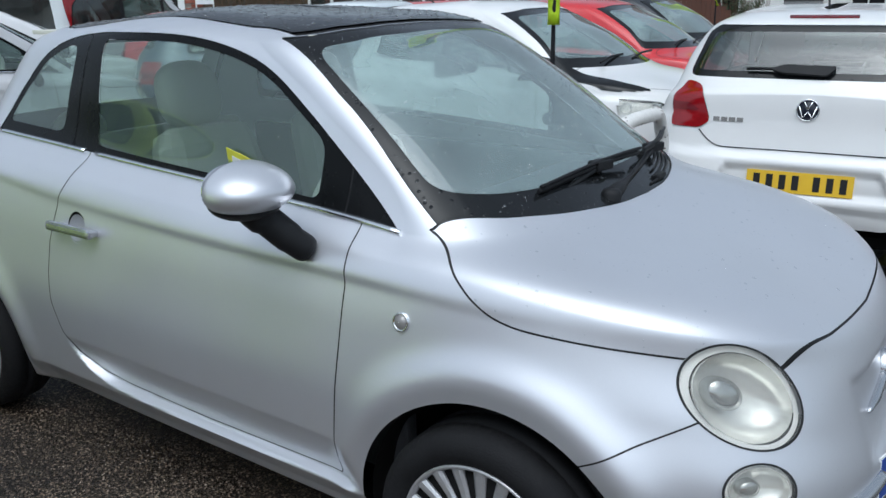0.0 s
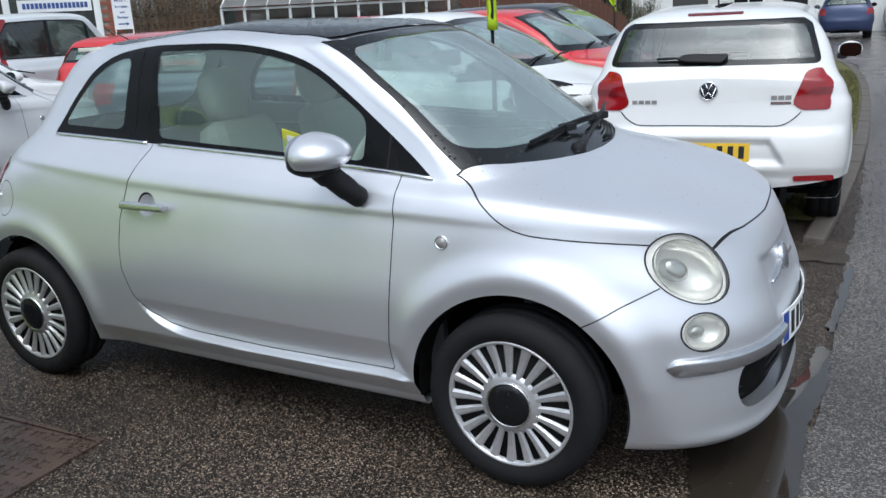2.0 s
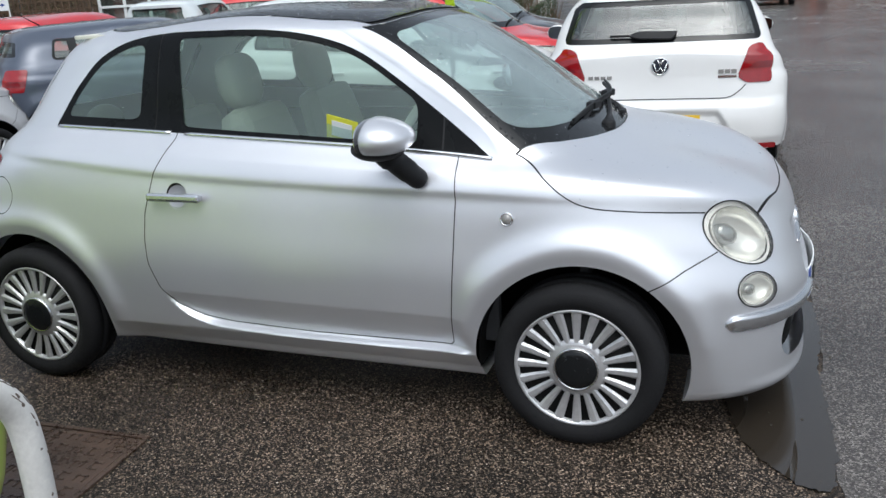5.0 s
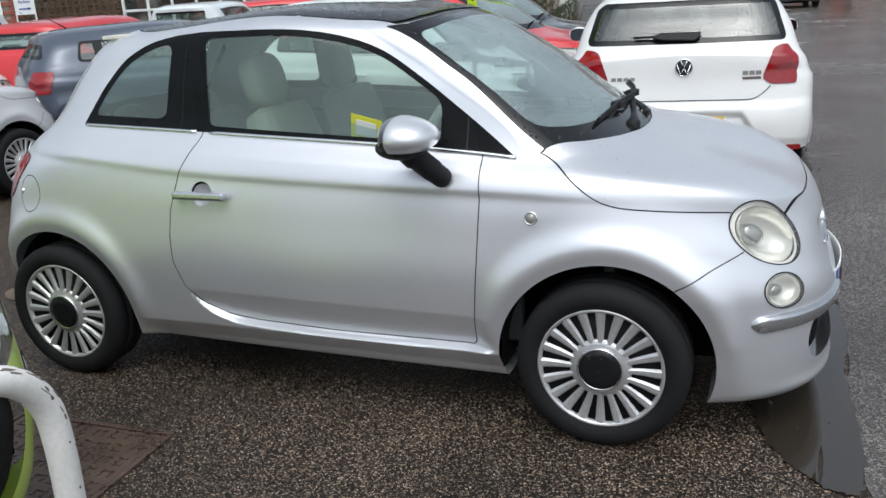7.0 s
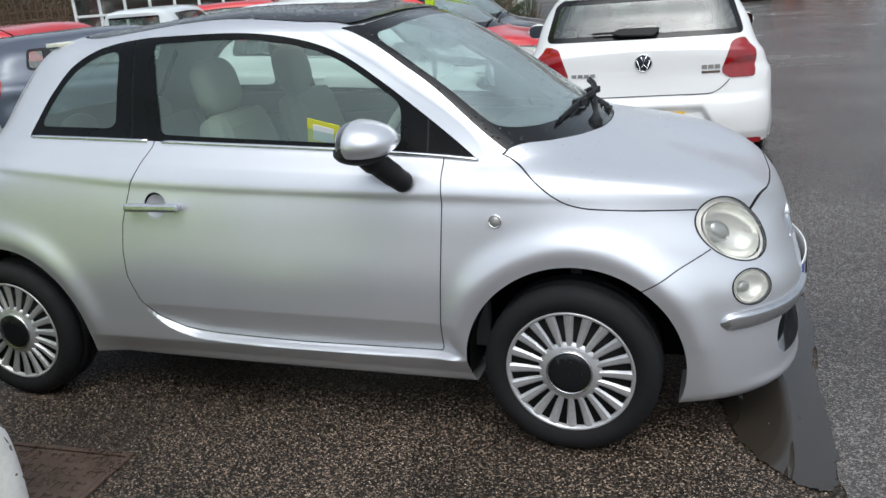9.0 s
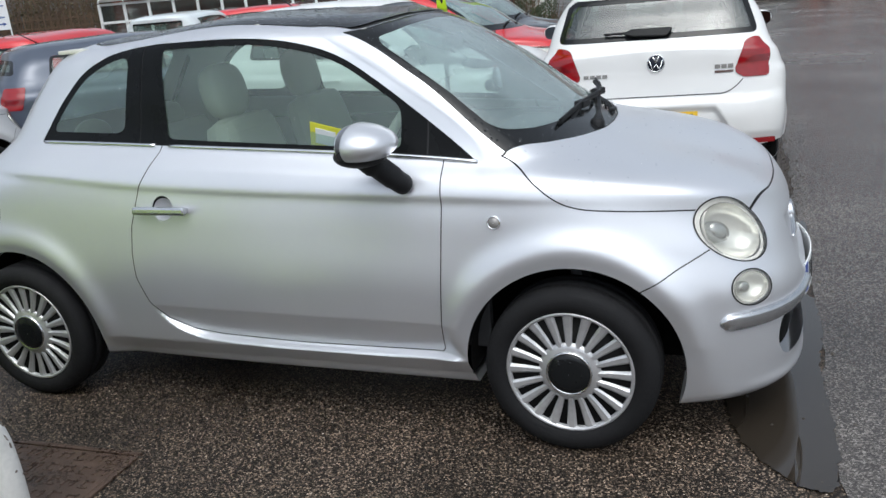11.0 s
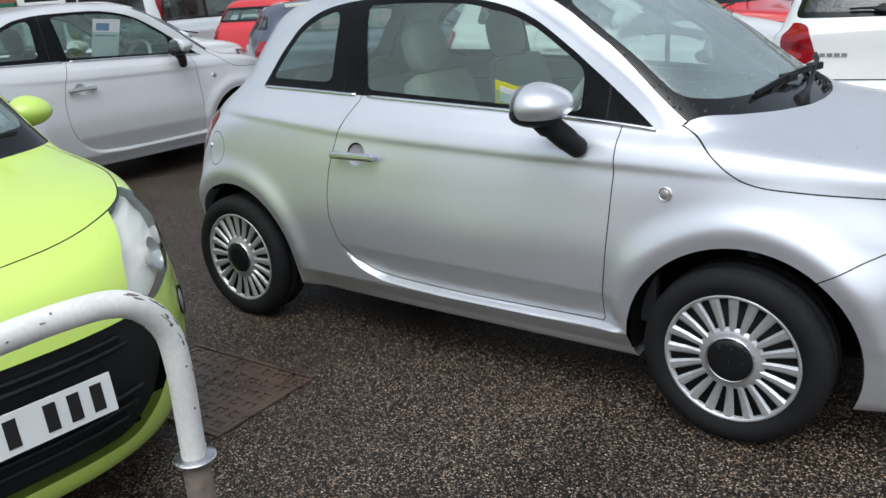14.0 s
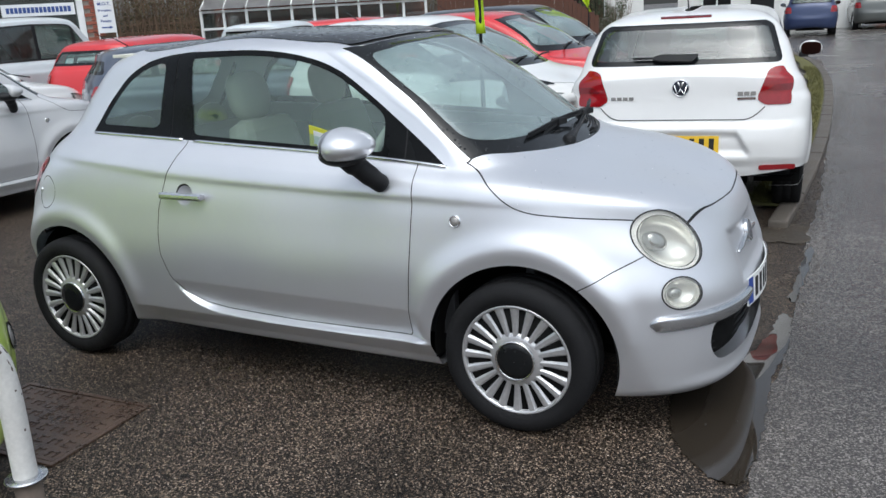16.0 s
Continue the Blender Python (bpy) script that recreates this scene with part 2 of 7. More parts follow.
def sdf(poly, px, pz):
    """Signed distance to a closed polygon, negative inside."""
    poly = np.asarray(poly, float)
    lo, hi = poly.min(0) - 0.09, poly.max(0) + 0.09
    near = (px > lo[0]) & (px < hi[0]) & (pz > lo[1]) & (pz < hi[1])
    if not near.all():
        out = np.full(px.shape, 0.09)
        if near.any():
            out[near] = sdf(poly, px[near], pz[near])
        return out
    a, b = poly, np.roll(poly, -1, 0)
    best = np.full(px.shape, 1e9)
    inside = np.zeros(px.shape, bool)
    for (ax, az), (bx, bz) in zip(a, b):
        ex, ez = bx - ax, bz - az
        t = np.clip(((px - ax) * ex + (pz - az) * ez) / max(ex * ex + ez * ez, 1e-12), 0, 1)
        best = np.minimum(best, np.hypot(px - ax - t * ex, pz - az - t * ez))
        if abs(bz - az) > 1e-12:
            inside ^= ((az > pz) != (bz > pz)) & (px < ex * (pz - az) / ez + ax)
    return np.where(inside, -best, best)


def rounded(poly, n=6, times=3):
    """A polygon with its corners cut smooth."""
    p = np.asarray(poly, float)
    for _ in range(times):
        q = np.roll(p, -1, 0)
        p = np.stack([0.8 * p + 0.2 * q, 0.2 * p + 0.8 * q], 1).reshape(-1, 2)
    return p


class Shell:
    """Triangles with smooth normals that can be cut along the zero line of a field."""

    def __init__(self, V, N, T):
        self.V, self.N, self.T = V, N, T

    def cut(self, field):
        """The two pieces: where field(V) is negative, and the rest."""
        used, inv = np.unique(self.T, return_inverse=True)
        V, N, T = self.V[used], self.N[used], inv.reshape(-1, 3)
        if not len(T):
            return Shell(V, N, T), Shell(V, N, T)
        f = field(V)
        f = np.where(np.abs(f) < 1e-7, 1e-7, f)
        s = f[T] > 0
        c = s.sum(1)
        mixed = (c == 1) | (c == 2)
        M, S = T[mixed], s[mixed]
        lone = np.where(S.sum(1) == 1, S.argmax(1), (~S).argmax(1))
        r = np.arange(len(M))
        a, b, d = M[r, lone], M[r, (lone + 1) % 3], M[r, (lone + 2) % 3]
        apos = f[a] > 0

        def mid(i, j):
            t = (f[i] / (f[i] - f[j]))[:, None]
            n = N[i] * (1 - t) + N[j] * t
            return V[i] * (1 - t) + V[j] * t, n / np.maximum(np.linalg.norm(n, axis=1, keepdims=True), 1e-9)
        (pv, pn), (qv, qn) = mid(a, b), mid(a, d)
        base = len(V)
        P, Q = base + r, base + len(M) + r
        V2, N2 = np.vstack([V, pv, qv]), np.vstack([N, pn, qn])
        t1 = np.stack([a, P, Q], 1)
        t2, t3 = np.stack([P, b, d], 1), np.stack([P, d, Q], 1)
        pos = np.vstack([T[c == 3], t1[apos], t2[~apos], t3[~apos]])
        neg = np.vstack([T[c == 0], t1[~apos], t2[apos], t3[apos]])
        return Shell(V2, N2, neg), Shell(V2, N2, pos)

    def moved(self, d):
        return Shell(self.V + self.N * d, self.N, self.T)

    def join(self, other):
        return Shell(np.vstack([self.V, other.V]), np.vstack([self.N, other.N]), np.vstack([self.T, other.T + len(self.V)]))

    def where(self, test):
        return Shell(self.V, self.N, self.T[test(self.V[self.T].mean(1))])

    def mesh(self, name, material):
        used, inv = np.unique(self.T, return_inverse=True)
        V, N, T = self.V[used], self.N[used], inv.reshape(-1, 3)
        ok = (T[:, 0] != T[:, 1]) & (T[:, 1] != T[:, 2]) & (T[:, 0] != T[:, 2])
        me = bpy.data.meshes.new(name)
        me.from_pydata(V.tolist(), [], T[ok].tolist())
        me.materials.append(material)
        me.polygons.foreach_set("use_smooth", [True] * len(me.polygons))
        me.normals_split_custom_set_from_vertices(N.tolist())
        me.update()
        return me


def part(name, data, material, parent=None, label="", at=None):
    """Links a bmesh, a Shell or a mesh as one object under a thing or a part."""
    if isinstance(data, Shell):
        me = data.mesh(name, material)
    elif isinstance(data, bmesh.types.BMesh):
        me = bpy.data.meshes.new(name)
        data.to_mesh(me)
        data.free()
        me.materials.append(material)
    else:
        me = data
        if not me.materials:
            me.materials.append(material)
    ob = new(name, me)
    if at is not None:
        ob.matrix_basis = at
    if parent is not None:
        ob.parent = parent
    if label:
        ob["label"] = label
    return ob


def thing(name, label, category, group="", kind="", at=None):
    ob = tagged(new(name), label, category, group, kind)
    if at is not None:
        ob.matrix_basis = at
    return ob


def box(bm, x0, x1, y0, y1, z0, z1, m=None, bevel=0.0):
    g = bmesh.ops.create_cube(bm, size=1.0)["verts"]
    for v in g:
        v.co = Vector(((x0 + x1) / 2 + v.co.x * (x1 - x0), (y0 + y1) / 2 + v.co.y * (y1 - y0), (z0 + z1) / 2 + v.co.z * (z1 - z0)))
    if bevel:
        e = list({e for v in g for e in v.link_edges})
        g2 = bmesh.ops.bevel(bm, geom=e, offset=bevel, segments=2, affect="EDGES", profile=0.6)
        g = list({v for f in g2["faces"] for v in f.verts} | {v for v in g if v.is_valid})
    if m is not None:
        for v in g:
            v.co = m @ v.co
    return bm


def boxes(*args, m=None, bevel=0.0):
    bm = bmesh.new()
    for a in args:
        box(bm, *a, m=m, bevel=bevel)
    return bm


def lathe(profile, n=48, axis="y", smooth=True, caps=False):
    """A turned body: (radius, along) pairs round the axis."""
    bm = bmesh.new()
    rings = []
    for r, h in profile:
        ring = []
        for k in range(n):
            a = 2 * math.pi * k / n
            c, s = r * math.cos(a), r * math.sin(a)
            ring.append(bm.verts.new({"y": (c, h, s), "z": (c, s, h), "x": (h, c, s)}[axis]))
        rings.append(ring)
    for a, b in zip(rings, rings[1:]):
        for k in range(n):
            f = bm.faces.new((a[k], a[(k + 1) % n], b[(k + 1) % n], b[k]))
            f.smooth = smooth
    for ring in (rings[0], rings[-1]) if caps else ():
        if (ring[0].co - ring[n // 2].co).length > 1e-4:
            bm.faces.new(ring)
    bmesh.ops.recalc_face_normals(bm, faces=bm.faces)
    return bm


def tube(points, radius, n=10, closed=False, cap=True):
    """A round bar along points; radius a number or one a point."""
    bm = bmesh.new()
    P = [Vector(p) for p in points]
    R = radius if isinstance(radius, (list, tuple)) else [radius] * len(P)
    rings, up = [], None
    for i, p in enumerate(P):
        a, b = P[max(i - 1, 0)], P[min(i + 1, len(P) - 1)]
        if closed:
            a, b = P[i - 1], P[(i + 1) % len(P)]
        t = (b - a).normalized()
        if up is None:
            up = t.orthogonal().normalized()
        up = (up - t * up.dot(t)).normalized()
        w = t.cross(up)
        rings.append([bm.verts.new(p + R[i] * (math.cos(2 * math.pi * k / n) * up + math.sin(2 * math.pi * k / n) * w)) for k in range(n)])
    pairs = list(zip(rings, rings[1:])) + ([(rings[-1], rings[0])] if closed else [])
    for a, b in pairs:
        for k in range(n):
            bm.faces.new((a[k], a[(k + 1) % n], b[(k + 1) % n], b[k])).smooth = True
    if cap and not closed:
        bm.faces.new(rings[0])
        bm.faces.new(rings[-1])
    bmesh.ops.recalc_face_normals(bm, faces=bm.faces)
    return bm


def arcpts(points, n=8):
    """Points of a smooth line through the given ones."""
    P = [Vector(p) for p in points]
    out = []
    for i in range(len(P) - 1):
        a, b, c, d = P[max(i - 1, 0)], P[i], P[i + 1], P[min(i + 2, len(P) - 1)]
        for k in range(n):
            t = k / n
            out.append(0.5 * ((2 * b) + (c - a) * t + (2 * a - 5 * b + 4 * c - d) * t * t + (3 * b - a - 3 * c + d) * t ** 3))
    out.append(P[-1])
    return out


def slab(poly, thick, m, bevel=0.0):
    """A flat plate with the outline poly (x, y), raised by thick, put in place by m."""
    bm = bmesh.new()
    vs = [bm.verts.new((x, y, 0)) for x, y in poly]
    f = bm.faces.new(vs)
    g = bmesh.ops.extrude_face_region(bm, geom=[f])
    top = [v for v in g["geom"] if isinstance(v, bmesh.types.BMVert)]
    for v in top:
        v.co.z += thick
    if bevel:
        e = [e for e in bm.edges if all(v in set(top) for v in e.verts)]
        bmesh.ops.bevel(bm, geom=e, offset=bevel, segments=2, affect="EDGES")
    bmesh.ops.recalc_face_normals(bm, faces=bm.faces)
    bmesh.ops.transform(bm, matrix=m, verts=bm.verts)
    return bm


def oval(rx, ry, n=32, p=2.0):
    return [(rx * math.copysign(abs(math.cos(a)) ** (2 / p), math.cos(a)), ry * math.copysign(abs(math.sin(a)) ** (2 / p), math.sin(a)))
            for a in (2 * math.pi * k / n for k in range(n))]


def beads(name, shell, count, seed, parent, lo=0.0012, hi=0.0032, keep=None):
    """Rain beads: many small flattened domes lying on a piece of skin."""
    rnd = np.random.default_rng(seed)
    V, N, T = shell.V, shell.N, shell.T
    A = np.linalg.norm(np.cross(V[T[:, 1]] - V[T[:, 0]], V[T[:, 2]] - V[T[:, 0]]), axis=1)
    C = V[T].mean(1)
    if keep is not None:
        A = A * keep(C)
    i = rnd.choice(len(T), count, p=A / A.sum())
    w = rnd.dirichlet((1, 1, 1), count)
    P = (V[T[i]] * w[:, :, None]).sum(1)
    n = (N[T[i]] * w[:, :, None]).sum(1)
    n /= np.linalg.norm(n, axis=1, keepdims=True)
    u = np.cross(n, (0.3, 0.9, 0.1))
    u /= np.linalg.norm(u, axis=1, keepdims=True)
    v = np.cross(n, u)
    R = lo + (hi - lo) * rnd.random(count) ** 3
    st = 1 + 0.5 * rnd.random(count)
    rings = []
    for f, hgt in ((1.0, 0.0), (0.75, 0.38)):
        for k in range(6):
            a = math.pi * k / 3
            rings.append(P + u * (math.cos(a) * f * R * st)[:, None] + v * (math.sin(a) * f * R)[:, None] + n * (hgt * R + 0.0003)[:, None])
    rings.append(P + n * (0.52 * R + 0.0003)[:, None])
    W = np.stack(rings, 1)
    F = []
    for k in range(6):
        q = (k + 1) % 6
        F += [(k, q, 6 + q), (k, 6 + q, 6 + k), (6 + k, 6 + q, 12)]
    F = np.array(F)
    tri = (F[None] + 13 * np.arange(count)[:, None, None]).reshape(-1, 3)
    me = bpy.data.meshes.new(name)
    me.from_pydata(W.reshape(-1, 3).tolist(), [], tri.tolist())
    me.polygons.foreach_set("use_smooth", [True] * len(me.polygons))
    me.update()
    return tagged(part(name, me, BEAD, parent), kind="stuff")


def words(text, size, m, material, parent=None, name="lettering", extrude=0.001, bold=0.0):
    """Raised lettering in the built-in font, as a mesh."""
    cu = bpy.data.curves.new(name, "FONT")
    cu.body, cu.size, cu.extrude, cu.offset = text, size, extrude, bold
    cu.align_x, cu.align_y = "CENTER", "CENTER"
    tmp = bpy.data.objects.new("tmp", cu)
    me = bpy.data.meshes.new_from_object(tmp)
    bpy.data.objects.remove(tmp)
    me.materials.clear()
    return part(name, me, material, parent, at=m)


# ---------------------------------------------------------------- car bodies
class Level:
    """One line round half a car, from the middle of the nose along the flank to the middle of the tail."""

    def __init__(self, xf, zf, xa, xs, W, Z, xr, zr, nf=2.4, nr=2.6):
        self.xf, self.zf, self.xa, self.xb, self.xr, self.zr, self.nf, self.nr = xf, zf, xa, xs[-1], xr, zr, nf, nr
        xs = [xa] + list(xs[1:])
        o = np.argsort(xs)
        self.W, self.Z = spl(np.array(xs)[o], np.array(W)[o]), spl(np.array(xs)[o], np.array(Z)[o])

    def points(self, nf, ns, nr):
        def corner(a, b, e, n):
            th = np.linspace(0, math.pi / 2, 600)
            x, y = a * np.cos(th) ** (2 / e), b * np.sin(th) ** (2 / e)
            L = np.concatenate([[0], np.cumsum(np.hypot(np.diff(x), np.diff(y)))])
            q = np.linspace(0, L[-1], n + 1)
            return np.interp(q, L, x), np.interp(q, L, y), q / L[-1]
        wa, wb = float(self.W(np.array(self.xa))), float(self.W(np.array(self.xb)))
        za, zb = float(self.Z(np.array(self.xa))), float(self.Z(np.array(self.xb)))
        fx, fy, ft = corner(self.xf - self.xa, wa, self.nf, nf)
        sx = np.linspace(self.xa, self.xb, ns + 1)[1:-1]
        rx, ry, rt = corner(self.xb - self.xr, wb, self.nr, nr)
        e = lambda t: t * t * (3 - 2 * t)
        X = np.concatenate([self.xa + fx, sx, (self.xb - rx)[::-1]])
        Y = np.concatenate([fy, self.W(sx), ry[::-1]])
        Zs = np.concatenate([self.zf + (za - self.zf) * e(ft), self.Z(sx), (self.zr + (zb - self.zr) * e(rt))[::-1]])
        return np.stack([X, Y, Zs], 1)


def car_shell(levels, steps, relief=None, counts=(110, 130, 70)):
    """The outer skin of a car from its levels, bottom to roof, both sides."""
    pts = np.stack([lv.points(*counts) for lv in levels], 1)                     # U, L, 3
    k = np.concatenate([np.zeros((len(pts), 1)), np.cumsum(np.linalg.norm(np.diff(pts, axis=1), axis=2), 1)], 1)
    q = []
    for i, n in enumerate(steps):
        for j in range(n):
            q.append(k[:, i] + (k[:, i + 1] - k[:, i]) * j / n)
    q.append(k[:, -1])
    q = np.stack(q, 1)
    G = np.stack([pchip(k, pts[:, :, c], q) for c in range(3)], 2)
    G[0, :, 1] = G[-1, :, 1] = 0
    if relief is not None:
        G = G + relief(G)
        G[0, :, 1] = G[-1, :, 1] = 0
    full = np.concatenate([G * np.array([1, -1, 1]), G[::-1][1:-1]], 0)         # a closed ring: right flank, then left
    du = np.roll(full, -1, 0) - np.roll(full, 1, 0)
    dv = np.gradient(full, axis=1)
    N = np.cross(du, dv)
    N[:, -1] = (0, 0, 1)
    N /= np.maximum(np.linalg.norm(N, axis=2, keepdims=True), 1e-12)
    if N[len(pts) // 2, len(q[0]) // 3, 1] > 0:
        N = -N
    nu, nv = full.shape[:2]
    i, j = np.meshgrid(np.arange(nu), np.arange(nv - 1), indexing="ij")
    a, b = (i * nv + j).ravel(), (((i + 1) % nu) * nv + j).ravel()
    T = np.concatenate([np.stack([a, b, b + 1], 1), np.stack([a, b + 1, a + 1], 1)])
    V = full.reshape(-1, 3)
    n = np.cross(V[T[0, 1]] - V[T[0, 0]], V[T[0, 2]] - V[T[0, 0]])
    sh = Shell(V, N.reshape(-1, 3), T)
    c = len(T) // 4
    m = np.cross(V[T[c, 1]] - V[T[c, 0]], V[T[c, 2]] - V[T[c, 0]])
    if np.dot(m, sh.N[T[c, 0]]) < 0:
        sh.T = T[:, ::-1]
    return sh


def flank(poly, side=-1, ymin=0.40):
    """Field of an outline drawn on a car's flank (x, z)."""
    def f(V):
        d = sdf(poly, V[:, 0], V[:, 2])
        return np.where(V[:, 1] * side > ymin, d, np.maximum(d, 0.3))
    return f


def facing(poly, front=True, xmin=-0.35, xmax=-1.9):
    """Field of an outline drawn on a car's front or tail (y, z)."""
    def f(V):
        d = sdf(poly, V[:, 1], V[:, 2])
        return np.where(V[:, 0] > xmin if front else V[:, 0] < xmax, d, np.maximum(d, 0.3))
    return f


def above(poly, zmin=0.7):
    """Field of an outline drawn from above (x, y)."""
    def f(V):
        d = sdf(poly, V[:, 0], V[:, 1])
        return np.where(V[:, 2] > zmin, d, np.maximum(d, 0.3))
    return f


def panel(body, field, gap=0.0025, seat=0.006):
    """Cuts a panel out of the body: (panel, dark joint round it, rest)."""
    inner, rest = body.cut(lambda V: field(V) + gap)
    joint, rest = rest.cut(lambda V: field(V) - gap)
    wide, _ = body.cut(lambda V: field(V) - gap - 0.004)
    _, ring = wide.cut(lambda V: field(V) + gap + 0.004)
    return inner, ring.moved(-seat), rest


def joint_parts(joints, parent):
    """Each closed run of panel joint becomes a part of its own."""
    key = np.unique(np.round(joints.V[joints.T.ravel()], 5), axis=0, return_inverse=True)[1].reshape(-1, 3)
    lab = np.arange(key.max() + 1)
    while True:
        low = lab[key].min(1)
        new_lab = lab.copy()
        for k in range(3):
            np.minimum.at(new_lab, key[:, k], low)
        new_lab = new_lab[new_lab]
        if (new_lab == lab).all():
            break
        lab = new_lab
    own = lab[key[:, 0]]
    for v in np.unique(own):
        T = joints.T[own == v]
        if len(T) > 12:
            part("panel_joint", Shell(joints.V, joints.N, T), SEAL, parent)


def wheel(parent, x, y, side, R=0.292, rim=0.212, width=0.185, spokes=20, alloy=True, hubcap=True, name="wheel", alloy_mat=None):
    """A wheel with tyre, rim, spokes and cap; side -1 shows to -y."""
    w = part(name, lathe([(0.001, 0.02), (rim * 0.95, 0.02), (rim * 0.95, 0.16), (0.001, 0.16)], 32), LINER, parent, at=pose(x, y, R) @ Matrix.Diagonal((1, -side, 1, 1)))
    h = width
    tyre = lathe([(rim * 0.985, 0.012), (rim + 0.006, 0.002), (rim + 0.02, -0.004), (R - 0.045, -0.008), (R - 0.022, -0.002), (R - 0.007, 0.012), (R - 0.002, 0.03),
                  (R, 0.06), (R - 0.004, 0.062), (R - 0.004, 0.068), (R, 0.07), (R, h - 0.07), (R - 0.004, h - 0.068), (R - 0.004, h - 0.062), (R, h - 0.06), (R - 0.002, h - 0.03), (R - 0.02, h),
                  (rim, h - 0.01)], 72)
    part("tyre", tyre, TYRE, w)
    am = alloy_mat or ALLOY
    part("rim", lathe([(rim * 0.93, 0.12), (rim * 0.925, 0.03), (rim * 0.945, 0.010), (rim * 0.975, 0.003), (rim, 0.004), (rim * 1.005, 0.012), (rim * 0.99, 0.03)], 72), am, w)
    part("brake_disc", lathe([(0.001, 0.085), (rim * 0.72, 0.085), (rim * 0.72, 0.10), (0.001, 0.10)], 40), RUST, w)
    part("hub", lathe([(0.001, 0.10), (rim * 0.50, 0.09), (rim * 0.50, 0.022), (rim * 0.46, 0.012), (rim * 0.36, 0.008), (0.001, 0.008)], 48), am, w)
    if hubcap:
        part("hub_cap", lathe([(rim * 0.335, 0.02), (rim * 0.335, 0.002), (rim * 0.31, -0.004), (rim * 0.2, -0.007), (0.001, -0.008)], 48), GLOSSB, w)
        part("cap_ring", lathe([(rim * 0.365, 0.012), (rim * 0.365, 0.000), (rim * 0.345, -0.003), (rim * 0.33, 0.000)], 48), CHROME, w)
    sp = bmesh.new()
    r0, r1 = rim * 0.44, rim * 0.96
    w0, w1 = (0.0095, 0.0170) if spokes > 12 else (0.03, 0.022)
    prof = []
    for rr, ww, yy in ((r0, w0, 0.010), (r0 + (r1 - r0) * 0.45, (w0 + w1) / 2, 0.012), (r1, w1, 0.008)):
        prof.append([sp.verts.new(c) for c in ((-ww, yy + 0.035, rr), (-ww, yy + 0.006, rr), (-ww * 0.5, yy, rr), (ww * 0.5, yy, rr), (ww, yy + 0.006, rr), (ww, yy + 0.035, rr))])
    for a, b in zip(prof, prof[1:]):
        for k in range(5):
            sp.faces.new((a[k], a[k + 1], b[k + 1], b[k])).smooth = False
    bmesh.ops.recalc_face_normals(sp, faces=sp.faces)
    first = part("spoke", sp, am, w)
    for k in range(1, spokes):
        s = new("spoke", first.data)
        s.parent = w
        s.matrix_basis = pose(0, 0, 0, 0, 360 * k / spokes, 0)
    return w


def soft(poly, r=0.03, n=4):
    """A polygon with corners rounded by r."""
    P = [Vector((x, y)) for x, y in poly]
    out = []
    for i, p in enumerate(P):
        a, b = P[i - 1] - p, P[(i + 1) % len(P)] - p
        q0, q1 = p + a.normalized() * min(r, a.length * 0.45), p + b.normalized() * min(r, b.length * 0.45)
        for k in range(n + 1):
            t = k / n
            v = (1 - t) ** 2 * q0 + 2 * t * (1 - t) * p + t * t * q1
            out.append((v.x, v.y))
    return out


def housing(r):
    """The upper shell of a wheel housing."""
    bm = lathe([(r, 0.0), (r, 0.30), (0.001, 0.30)], 40)
    bmesh.ops.delete(bm, geom=[v for v in bm.verts if v.co.z < -0.10], context="VERTS")
    return bm


# ---------------------------------------------------------------- the small round hatchback (silver, and its white twin)
def bulge(t):
    return np.exp(-t * t)


